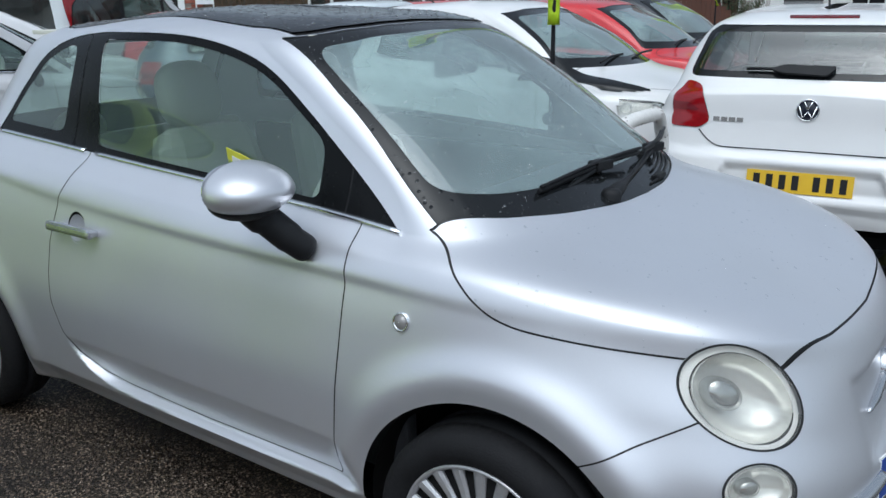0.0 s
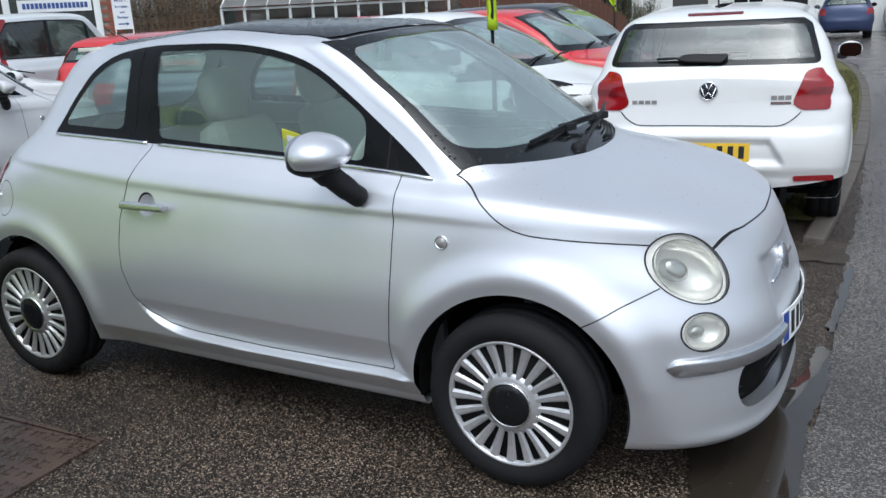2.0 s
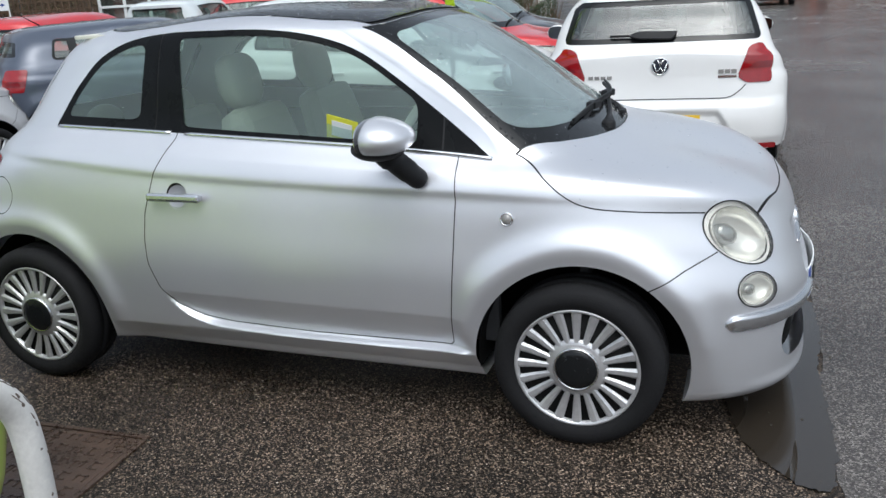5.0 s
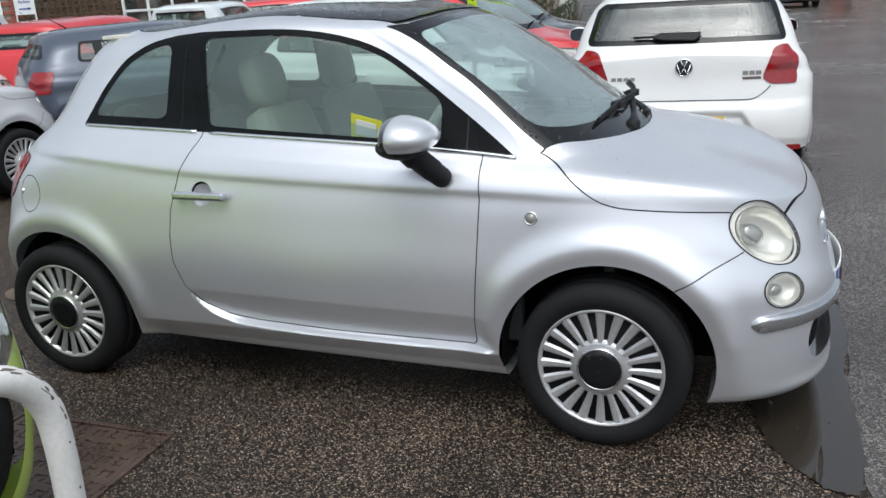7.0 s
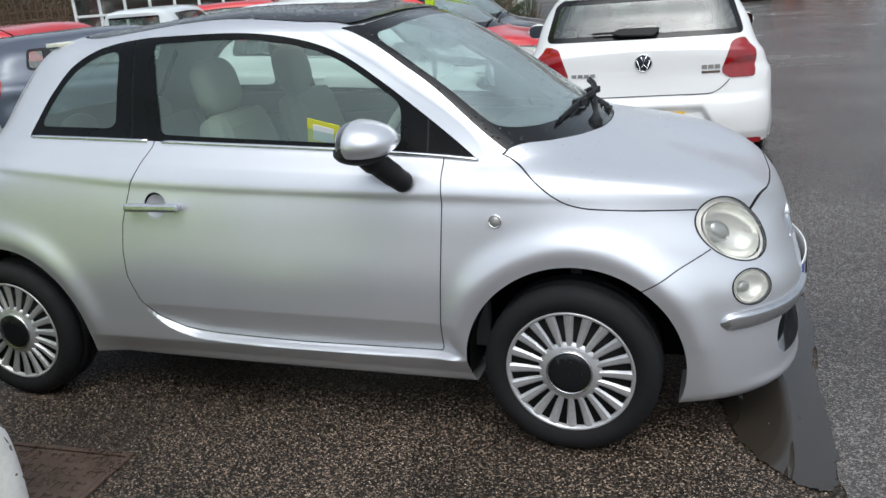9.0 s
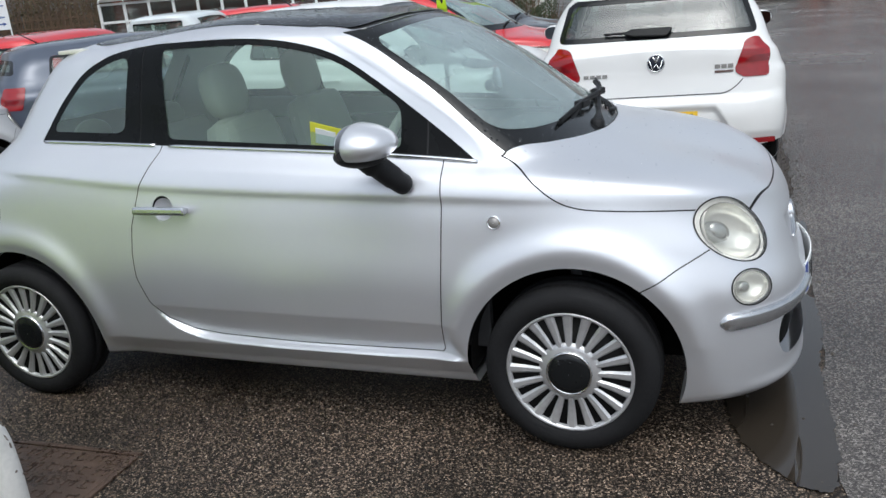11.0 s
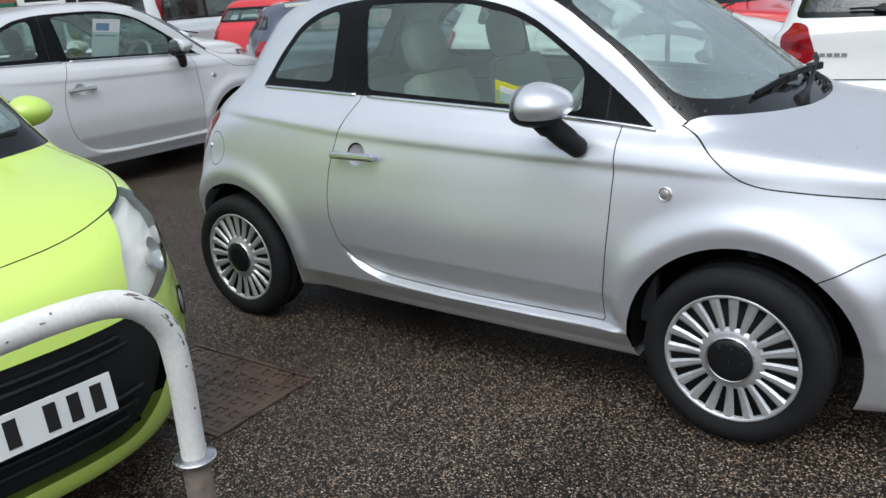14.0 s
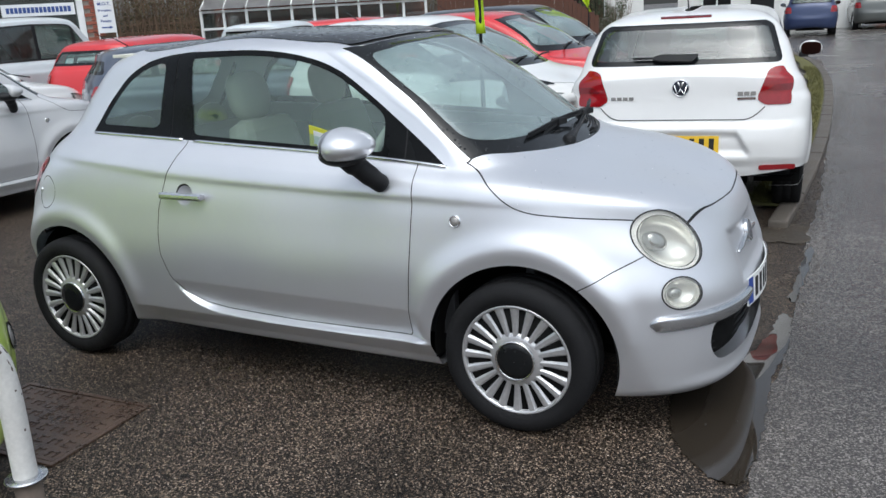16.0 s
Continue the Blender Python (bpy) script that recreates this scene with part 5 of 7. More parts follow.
def family_car(name, label, body_mat, at, s, tail_lamp=None, tail_window=None, plate=None, spokes=10, group="", rear_glass=GLASS, head=None, details=True):
    """A hatchback or van from its main measures."""
    car = thing(name, label, s.get("category", "car"), group, at=at)
    R, rim = s.get("R", 0.30), s.get("rim", 0.20)
    wb, w, h = s["wb"], s["w"], s["h"]

    def relief(G):
        x, y, z = G[..., 0], G[..., 1], G[..., 2]
        out = np.zeros_like(x)
        for ax in (0.0, -wb):
            r = np.hypot(x - ax, z - R)
            out += 0.018 * bulge((r - R - 0.10) / 0.05) * np.clip((1.0 - np.abs(x - ax) / 0.6) * 3, 0, 1)
        zc = s["belt"][0] - 0.13 + (s["belt"][1] - s["belt"][0]) * np.clip(-x / (wb + 0.3), -0.2, 1)
        out += 0.006 * np.tanh((zc - z) / 0.012) * bulge((z - zc) / 0.08)
        D = np.zeros_like(G)
        D[..., 1] = out * np.clip(y / 0.5, 0, 1)
        if s.get("tail_steps"):
            # the bumper stands proud below a shelf, with a hollow round the plate and a second step low down
            tail = np.clip((-wb - 0.45 - x) / 0.1, 0, 1)
            ramp = lambda t: np.clip(t, 0, 1) ** 2 * (3 - 2 * np.clip(t, 0, 1))
            hollow = sdf([(-0.45, 0.50), (-0.37, 0.635), (0.37, 0.635), (0.45, 0.50)], y.ravel(), z.ravel()).reshape(x.shape)
            D[..., 0] += tail * (-0.020 * ramp((0.705 - z) / 0.025) + 0.028 * ramp((0.012 - hollow) / 0.024) + 0.016 * ramp((0.452 - z) / 0.02))
        return D
    sh = car_shell(family_levels(s), (2, 4, 8, 8, 6, 6, 24, 12, 10, 6, 6, 4), relief, (70, 80, 60))
    skin = sh
    for ax in (0.0, -wb):
        _, sh = sh.cut(lambda V: np.where(np.abs(V[:, 1]) > 0.45, np.hypot(V[:, 0] - ax, V[:, 2] - R) - R - 0.055, 0.3))
    joints = None
    bf, br = s["belt"]
    xt = -wb - s["ro"]
    rf, rr, cx = s["roof_f"], s["roof_r"], s["cowl_x"]
    bz = lambda x: bf + 0.025 + (br - bf) * (cx - 0.3 - x) / (cx - 0.3 - xt)
    a0, c0 = s.get("dlo_f", cx - 0.42), s.get("dlo_r", xt + 0.55)
    dlo = [(a0, bz(a0)), (rf - 0.24, h - 0.15), (rf - 0.45, h - 0.125), ((rf + rr) / 2, h - 0.115), (rr + 0.45, h - 0.14), (c0 + 0.05, (br + h) / 2 + 0.03), (c0, bz(c0)), ((a0 + c0) / 2, bz((a0 + c0) / 2))]
    cuts = s.get("pillars", (-1.25,))
    for side in (-1, 1):
        inner, sh = sh.cut(flank(soft(dlo, 0.05), side))
        glassy, frame_ = inner.cut(lambda V: flank(soft(dlo, 0.05), side)(V) + 0.022)
        for px in cuts:
            bar, glassy = glassy.cut(flank([(px - 0.055, 0.5), (px + 0.0, 1.9), (px + 0.075, 1.9), (px + 0.03, 0.5)], side))
            frame_ = frame_.join(bar)
        xs = [1.0] + list(cuts) + [-9.0]
        for hi, lo in zip(xs, xs[1:]):
            gl = glassy.where(lambda C: (C[:, 0] < hi - 0.0) & (C[:, 0] > lo + 0.0)) if len(cuts) else glassy
            if len(gl.T):
                part("side_window", gl.moved(-0.003), rear_glass if hi < -1.3 else GLASS, car)
        part("window_frame", frame_.moved(-0.001), TRIM, car)
        d0 = cuts[0]
        doorp = [(a0 + 0.02, bz(a0) - 0.01), (a0 + 0.03, 0.62), (a0 - 0.02, 0.30), (d0 - 0.02, 0.30), (d0 - 0.06, 0.55), (d0 - 0.03, bz(d0) - 0.01)]
        d, j, sh = panel(sh, flank(soft(doorp, 0.05), side))
        joints = j if joints is None else joints.join(j)
        door = part("door", d, body_mat, car)
        hb = boxes((d0 + 0.07, d0 + 0.25, side * (w - 0.005) - 0.012, side * (w - 0.005) + 0.022, bf - 0.135, bf - 0.108), bevel=0.008)
        part("handle", hb, body_mat, door)
        mir = part("door_mirror", mirror_shape(0.10, 0.095, 0.07), s.get("mirror", body_mat), car, at=pose(a0 - 0.10 - s.get("mirror_back", 0.0), side * (w + 0.06 + s.get("mirror_out", 0.0)), bf + 0.09))
        part("mirror_arm", boxes((-0.03, 0.04, -0.10 if side > 0 else 0.02, -0.02 if side > 0 else 0.10, -0.075, -0.03), bevel=0.012), TRIM, mir)
        part("mirror_glass", slab(oval(0.085, 0.058, 28, 3), 0.003, pose(-0.028, 0, 0, 90, 0, -90)), MIRRORG, mir)
    # screen, bonnet, tail window
    rail = w - s.get("tumble", 0.24)
    ch = s["cowl_z"]
    wo = [(-(w - 0.13), ch - 0.02), (-(rail - 0.03), h - 0.10), (-rail * 0.5, h - 0.072), (0, h - 0.066)]
    wi = [(-(w - 0.18), ch + 0.05), (-(rail - 0.075), h - 0.125), (0, h - 0.10)]
    wout = wo + [(-y, z) for y, z in wo[::-1][1:]]
    win = wi + [(-y, z) for y, z in wi[::-1][1:]] + [(0, ch + 0.035)]
    lim = lambda f: (lambda V: np.where((V[:, 0] > rf - 0.30) & (V[:, 2] > ch - 0.05), f(V), 0.3))
    scr, sh = sh.cut(lim(facing(wout, True, rf - 0.30)))
    g, band = scr.cut(facing(soft(win, 0.05), True, rf - 0.30))
    part("windscreen", g.moved(-0.002), SCREEN, car)
    part("windscreen_band", band.moved(-0.003), GLOSSB, car)
    fo = s["fo"]
    hx = fo - 0.20
    hood = [(cx + 0.03, 0.0), (cx - 0.02, 0.30), (cx - 0.20, w - 0.13), (cx, w - 0.11), (0.10, w - 0.13), (hx - 0.18, w - 0.24), (hx - 0.03, 0.35), (hx, 0.0)]
    d, j, sh = panel(sh, above(soft(hood + [(x, -y) for x, y in hood[::-1] if y > 1e-6], 0.14, 6)))
    joints = joints.join(j)
    part("bonnet", d, body_mat, car)
    for side in (-1, 1):
        part("wiper", tube([(cx - 0.03, side * 0.28 - 0.25, ch + 0.015), (cx - 0.07, side * 0.28, ch + 0.045), (cx - 0.09, side * 0.28 + 0.25, ch + 0.05)], 0.009, 6), TRIM, car)
    tw = tail_window or [(-(w - 0.20), s.get("tail_z", br) + 0.05), (-(rail - 0.08), h - 0.15), ((rail - 0.08), h - 0.15), ((w - 0.20), s.get("tail_z", br) + 0.05)]
    g, sh = sh.cut(facing(soft(tw, 0.05), False, xmax=rr + 0.05))
    inner, band = g.cut(lambda V: facing(soft(tw, 0.05), False, xmax=rr + 0.05)(V) + 0.035)
    part("tail_window", inner.moved(-0.002), rear_glass, car)
    part("tail_window_band", band.moved(-0.003), GLOSSB, car)
    tl = tail_lamp or [(w - 0.25, 0.78), (w - 0.22, 0.98), (w + 0.1, 0.98), (w + 0.1, 0.78)]
    for side in (-1, 1):
        poly = soft([(side * y, z) for y, z in tl], 0.02)
        outline = facing(poly, False, xmax=xt + 0.7)
        wrap = s.get("lamp_x", xt + 0.30)
        d, sh = sh.cut(lambda V: np.maximum(outline(V), V[:, 0] - wrap - 0.35 * (V[:, 2] - 0.9)))
        lamp = part("tail_lamp", d.moved(0.006), LENSR, car)
        lo = [(side * y, z) for y, z in ([(tl[0][0] + 0.05, tl[0][1] + 0.05), (tl[1][0] + 0.05, (tl[0][1] + tl[1][1]) / 2), (w - 0.03, (tl[0][1] + tl[1][1]) / 2), (w - 0.03, tl[0][1] + 0.05)])]
        d2, _ = d.cut(facing(soft(lo, 0.012), False, xmax=xt + 0.7))
        if len(d2.T):
            part("lamp_inset", d2.moved(0.008), LENSD, lamp)
    hp = head or [(w - 0.34, nz_(s) - 0.13), (w - 0.30, nz_(s) - 0.03), (w + 0.1, nz_(s) + 0.03), (w + 0.1, nz_(s) - 0.10)]
    for side in (-1, 1):
        d, sh = sh.cut(facing(soft([(side * y, z) for y, z in hp], 0.03), True, fo - 0.50))
        lamp = part("headlamp", d.moved(-0.03), LAMPW, car)
        part("lens", d.moved(0.003), GLASS_CLEAR, lamp)
        for k, rr_ in ((0.10, 0.055), (0.22, 0.045)):
            yy = side * (w - 0.34 + k)
            i = ((skin.V[:, 1] - yy) ** 2 + (skin.V[:, 2] - (nz_(s) - 0.075)) ** 2 + (skin.V[:, 0] < 0.1) * 9).argmin()
            part("reflector", lathe([(rr_, 0.0), (rr_ * 0.9, -0.01), (rr_ * 0.5, -0.035), (0.001, -0.04)], 24, "z"), CHROME, lamp, at=on_skin(skin.V[i], skin.N[i], lift=-0.008))
    gp = s.get("grille", [(-0.42, 0.42), (-0.50, 0.28), (0.50, 0.28), (0.42, 0.42)])
    d, sh = sh.cut(facing(soft(gp, 0.06), True, 0.2))
    part("grille", d.moved(-0.03), TRIM, car)
    if "tail_cut" in s:
        d, sh = sh.cut(lambda V: np.where(V[:, 0] < -wb - 0.36, V[:, 2] - s["tail_cut"] - 0.05 * np.clip((np.abs(V[:, 1]) - 0.40) / 0.35, 0, 1), 0.3))
        # cut-off skin set back in near-black, standing in for the shade below the bumper
        part("under_bumper_shade", d.moved(-0.09), LINER, car)
    part("body", sh, body_mat, car)
    joint_parts(joints, car)
    for x in (0.0, -wb):
        for side in (-1, 1):
            wheel(car, x, side * (w - 0.03 - s.get("track", 0.0)), side, R, rim, spokes=spokes, hubcap=False)
            part("wheel_housing", housing(R + 0.06), LINER, car, at=pose(x, side * (w - 0.05 - 1.3 * s.get("track", 0.0)), R) @ Matrix.Diagonal((1, -side, 1, 1)))
    part("underbody", boxes((xt + 0.25, fo - 0.25, -0.45, 0.45, 0.19, 0.26), (-wb + 0.4, -0.4, -w + 0.14, w - 0.14, 0.20, 0.25), bevel=0.01), LINER, car)
    part("cabin_floor", boxes((xt + 0.3, 0.1, -w + 0.2, w - 0.2, 0.30, 0.34), (0.0, 0.04, -w + 0.2, w - 0.2, 0.3, bf - 0.08), (xt + 0.25, xt + 0.29, -w + 0.25, w - 0.25, 0.3, bf - 0.06), bevel=0.01), CABIN, car)
    for side in (-1, 1):
        part("door_lining", boxes((xt + 0.4, -0.2, side * (w - 0.17) - 0.02, side * (w - 0.17) + 0.02, 0.3, bf - 0.06), bevel=0.01), CABIN, car)
        seat(car, -1.25, side * 0.34, CABIN)
    part("dashboard", boxes((cx - 0.42, cx - 0.10, -w + 0.25, w - 0.25, 0.70, ch - 0.05), bevel=0.05), CABIN, car)
    part("steering_wheel", tube([(cx - 0.52 + 0.05 * math.sin(t), -0.34 + 0.18 * math.cos(t), 0.92 + 0.17 * math.sin(t)) for t in np.linspace(0, 2 * math.pi, 28, endpoint=False)], 0.016, 8, closed=True), CABIN, car)
    rs = part("rear_seat", boxes((-wb - 0.02, -wb + 0.4, -w + 0.24, w - 0.24, 0.4, 0.56), (-wb - 0.16, -wb + 0.0, -w + 0.24, w - 0.24, 0.5, bf + 0.02), bevel=0.05), CABIN, car)
    for k in (-0.32, 0.32):
        part("rear_head_restraint", boxes((-wb - 0.15, -wb - 0.05, k - 0.12, k + 0.12, bf + 0.03, bf + 0.19), bevel=0.04), CABIN, rs)
    if details:
        part("aerial", tube([(rr + 0.30, 0, h - 0.02), (rr + 0.12, 0, h + 0.10)], [0.007, 0.003], 6), TRIM, car)
    return car, skin


def skin_front(skin, y, z):
    """A point just behind the nose's skin at (y, z)."""
    d = (skin.V[:, 1] - y) ** 2 + (skin.V[:, 2] - z) ** 2 + (skin.V[:, 0] < -0.5) * 9
    i = np.argsort(d)[:6]
    w = 1 / (d[i] + 1e-5)
    return Vector((float((skin.V[i, 0] * w).sum() / w.sum()) - 0.018, y, z))


def nz_(s):
    return s["nose_z"]


def skin_at(skin, y, z, front=False):
    i = ((skin.V[:, 1] - y) ** 2 + (skin.V[:, 2] - z) ** 2 + ((skin.V[:, 0] < -0.5) if front else (skin.V[:, 0] > -1.8)) * 9).argmin()
    return Vector(skin.V[i]), Vector(skin.N[i])


def skin_mean(skin, y, z):
    """The tail's surface at (y, z), from the nearest few vertices."""
    d = (skin.V[:, 1] - y) ** 2 + (skin.V[:, 2] - z) ** 2 + (skin.V[:, 0] > -1.8) * 9
    i = np.argsort(d)[:6]
    w = 1 / (d[i] + 1e-5)
    return Vector((float((skin.V[i, 0] * w).sum() / w.sum()) - 0.0005, y, z))


def bars(parent, name, n, w, h, gap, m, material, thick=0.003):
    """Small raised bars in a row, where lettering cannot be kept."""
    x = -(n * w + (n - 1) * gap) / 2
    for k in range(n):
        part(name, boxes((x, x + w, -h / 2, h / 2, 0, thick), m=m), material, parent)
        x += w + gap


def round_emblem(parent, m, r):
    e = part("emblem", lathe([(r * 0.98, -0.004), (r, 0.004), (r * 0.93, 0.008), (r * 0.86, 0.005), (r * 0.86, 0.002), (0.001, 0.002)], 40, "z"), CHROME, parent, at=m)
    part("emblem_field", lathe([(r * 0.85, 0.0025), (r * 0.85, 0.0032), (0.001, 0.0032)], 36, "z"), mat("emblem_black", (0.015, 0.018, 0.03), 0.2, var=0.1), e)
    for sx in (-1, 1):
        part("emblem_stroke", tube([(sx * r * 0.34, r * 0.74, 0.005), (0, r * 0.08, 0.006)], r * 0.075, 6), CHROME, e)
        part("emblem_stroke", tube([(sx * r * 0.74, r * 0.36, 0.005), (sx * r * 0.40, -r * 0.70, 0.006), (sx * 0.0, -r * 0.10, 0.006)], r * 0.075, 6), CHROME, e)
    return e


# white hatchback ahead, tail towards the silver car
POLO = dict(fo=0.79, wb=2.47, ro=0.71, w=0.841, h=1.453, belt=(0.93, 1.00), cowl_x=-0.05, cowl_z=1.0, nose_z=0.80, roof_f=-0.80, roof_r=-2.86, tail_z=1.05, tail_in=0.07,
            tumble=0.25, pillars=(-1.35, -2.30), dlo_r=-2.75, R=0.305, rim=0.205, lamp_x=-3.05, nr=4.8, mirror_out=0.03, tail_cut=0.345, tail_steps=True)
polo, pskin = family_car("white_hatchback", "white hatchback with red tail lamps and yellow rear plate", WHITE, pose(-0.365, 5.515, 0.0, 0, 0, 96), POLO,
                         tail_lamp=[(0.485, 0.857), (0.552, 1.040), (0.60, 1.058), (0.95, 1.062), (0.95, 0.818), (0.54, 0.818)],
                         tail_window=[(-0.645, 1.085), (-0.565, 1.355), (0.565, 1.355), (0.645, 1.085)], rear_glass=TAILGLASS)


def polo_tail():
    p, n = skin_at(pskin, 0, 0.945)
    round_emblem(polo, on_skin(p, n, lift=0.002), 0.058)
    p, n = skin_at(pskin, 0.40, 0.865)
    bars(polo, "model_bar", 4, 0.032, 0.022, 0.009, on_skin(p, n, lift=0.002), SMOKE)
    p, n = skin_at(pskin, -0.42, 0.885)
    bars(polo, "model_bar", 3, 0.034, 0.026, 0.006, on_skin(p, n, lift=0.002), SMOKE)
    bars(polo, "model_bar", 1, 0.115, 0.016, 0.0, on_skin(p, n, lift=0.002) @ pose(0, -0.032, 0), CHROME)
    # gate joint, plate hollow and lamps in the bumper
    p, n = skin_at(pskin, 0, 0.72)
    line = []
    for y in np.linspace(-0.54, 0.54, 61):
        e = abs(y)
        z = 0.725 + 0.085 * max(0, (e - 0.40) / 0.14) ** 2
        line.append(skin_mean(pskin, y, z))
    part("gate_joint", tube(line, 0.0035, 6), SEAL, polo)
    p, n = skin_at(pskin, 0, 0.555)
    m = on_skin(p, (-1, 0, 0.12), lift=0.0)
    plate_bars(polo, m @ pose(0, 0.005, 0.006), base=PLATEY, blue=False)
    for side in (-1, 1):
        p, n = skin_at(pskin, side * 0.625, 0.415)
        part("reflector", slab(soft([(-0.12, -0.017), (-0.12, 0.017), (0.12, 0.017), (0.12, -0.017)], 0.015), 0.005, on_skin(p, n)), LENSR, polo)
    p, n = skin_at(pskin, 0, 1.392)
    part("brake_light", slab(soft([(-0.17, -0.012), (-0.17, 0.012), (0.17, 0.012), (0.17, -0.012)], 0.01), 0.012, on_skin(p, n, lift=0.0)), LENSD, polo)
    p, n = skin_at(pskin, -0.05, 1.115)
    m = on_skin(p, n, lift=0.012)
    w1 = part("rear_wiper", slab(soft([(-0.02, -0.03), (-0.06, 0.025), (0.20, 0.03), (0.26, 0.0), (0.20, -0.02)], 0.02), 0.02, m @ Matrix.Diagonal((-1, 1, 1, 1))), TRIM, polo)
    part("wiper_blade", tube([m @ Vector((-0.18, 0.005, 0.01)), m @ Vector((-0.30, 0.01, 0.004)), m @ Vector((-0.38, 0.01, 0.0))], 0.008, 6), TRIM, w1)


polo_tail()

# the white twin of the silver car
city_car("white_hatchback", "small white hatchback with a price sheet in its window", PALE, pose(-6.25, 2.0, 0, 0, 0, 88), None, seat_mat=CABIN, roof_glass=False, detail=False)

# lime hatchback behind the hoop rail
KA = dict(fo=0.72, wb=2.30, ro=0.60, w=0.829, h=1.505, belt=(0.96, 1.06), cowl_x=-0.10, cowl_z=1.02, nose_z=0.80, roof_f=-0.80, roof_r=-2.55, tail_in=0.15, tumble=0.27,
          pillars=(-1.45,), R=0.29, rim=0.19, nf=2.8, track=0.11, mirror=LIME, mirror_back=0.30, grille=[(-0.55, 0.50), (-0.46, 0.62), (0.46, 0.62), (0.55, 0.50), (0.47, 0.34), (0.34, 0.26), (-0.34, 0.26), (-0.47, 0.34)])
ka, kskin = family_car("lime_hatchback", "bright lime green hatchback parked behind a white hoop rail", LIME, pose(-2.03, -2.30, 0, 0, 0, -4), KA,
                       head=[(0.40, 0.645), (0.50, 0.620), (0.66, 0.670), (0.76, 0.745), (0.775, 0.85), (0.70, 0.965), (0.55, 0.905), (0.43, 0.76)])
p, n = skin_at(kskin, 0, 0.47, True)
plate_bars(ka, on_skin(p, (1, 0, 0.12), lift=0.012), blue=False)
for zz, half in ((0.575, 0.34), (0.548, 0.36), (0.40, 0.39), (0.365, 0.36), (0.33, 0.32)):
    part("grille_slat", tube([skin_front(kskin, y, zz) for y in np.linspace(-half, half, 25)], 0.008, 6), TRIM, ka)
for sd in (-1, 1):
    p, n = skin_at(kskin, sd * 0.71, 0.50, True)
    fl = part("fog_lamp", lathe([(0.052, 0.002), (0.050, -0.004), (0.042, -0.006)], 32, "z"), TRIM, ka, at=on_skin(p, n, lift=0.004))
    part("lens", lathe([(0.042, -0.004), (0.036, 0.002), (0.001, 0.006)], 28, "z"), SMOKE, fl)

SMALL = dict(fo=0.80, wb=2.50, ro=0.62, w=0.85, h=1.50, belt=(0.95, 1.04), cowl_x=-0.02, cowl_z=1.03, nose_z=0.82, roof_f=-0.85, roof_r=-2.85, tumble=0.27, pillars=(-1.35, -2.35), nf=2.6)
hc, hskin = family_car("white_hatchback", "white hatchback with a black bonnet stripe, nose to the road", WHITE, pose(-1.68, 4.15, 0, 0, 0, -2), dict(SMALL, wb=2.20, ro=0.42, roof_r=-2.3, fo=0.70, nf=2.4), group="cars for sale")
stripe, _ = hskin.cut(lambda V: np.where((V[:, 2] > 0.86) & (V[:, 1] < 0), sdf([(-0.60, -0.735), (-0.20, -0.66), (0.20, -0.62), (0.50, -0.50), (0.50, -0.62), (0.25, -0.735), (-0.10, -0.775), (-0.60, -0.80)], V[:, 0], V[:, 1]), 0.3))
part("bonnet_stripe", stripe.moved(0.004), GLOSSB, hc, "gloss black stripe along the bonnet edge")
family_car("red_hatchback", "bright red hatchback parked nose to the road", RED, pose(-2.05, 6.7, 0, 0, 0, 0), dict(SMALL, wb=2.3, ro=0.5, roof_r=-2.55), group="cars for sale")
family_car("black_hatchback", "black hatchback with a paper sheet in its window", BLACKP, pose(-2.5, 9.0, 0, 0, 0, -2), dict(SMALL, h=1.56), group="cars for sale")
family_car("grey_hatchback", "dark blue-grey hatchback with red tail lamps", GREYP, pose(-4.85, 5.2, 0, 0, 0, 52), dict(SMALL, h=1.37, wb=2.3, ro=0.5, roof_r=-2.5, fo=0.65, pillars=(-1.2, -2.05)), group="cars for sale")
family_car("red_hatchback", "red hatchback with a sloping rear window", RED, pose(-8.8, 7.6, 0, 0, 0, 100), dict(SMALL, h=1.43), group="cars for sale")
family_car("silver_estate", "silver estate with chrome roof rails", VANP, pose(-10.4, 12.6, 0, 0, 0, 105), dict(SMALL, h=1.52, roof_r=-3.0), group="cars for sale")
VAN = dict(category="van", fo=0.86, wb=2.70, ro=0.66, w=0.915, h=1.80, belt=(1.08, 1.12), cowl_x=-0.10, cowl_z=1.15, nose_z=0.95, roof_f=-0.80, roof_r=-3.25, tail_in=0.04, tail_z=1.10, tumble=0.16,
           pillars=(-1.05, -2.0), dlo_r=-3.05, R=0.32, rim=0.2)
family_car("silver_van", "pale silver van with tall red tail lamps", VANP, pose(-11.87, 7.46, 0, 0, 0, 105), VAN, rear_glass=GLASS_DARK,
           tail_lamp=[(0.80, 1.05), (0.72, 1.70), (0.95, 1.72), (0.99, 1.05)], tail_window=[(-0.70, 1.13), (-0.66, 1.62), (0.66, 1.62), (0.70, 1.13)])
family_car("blue_hatchback", "dark blue hatchback parked along the road", BLUEP, pose(-0.85, 31.2, 0, 0, 0, 94), SMALL, group="cars on the road")
family_car("grey_hatchback", "dark grey hatchback standing on the road", DGREY, pose(1.15, 34.8, 0, 0, 0, 96), SMALL, group="cars on the road")
family_car("red_hatchback", "dark red hatchback in front of the glass lean-to", RED, pose(-7.6, 13.2, 0, 0, 0, 20), SMALL, group="cars for sale")
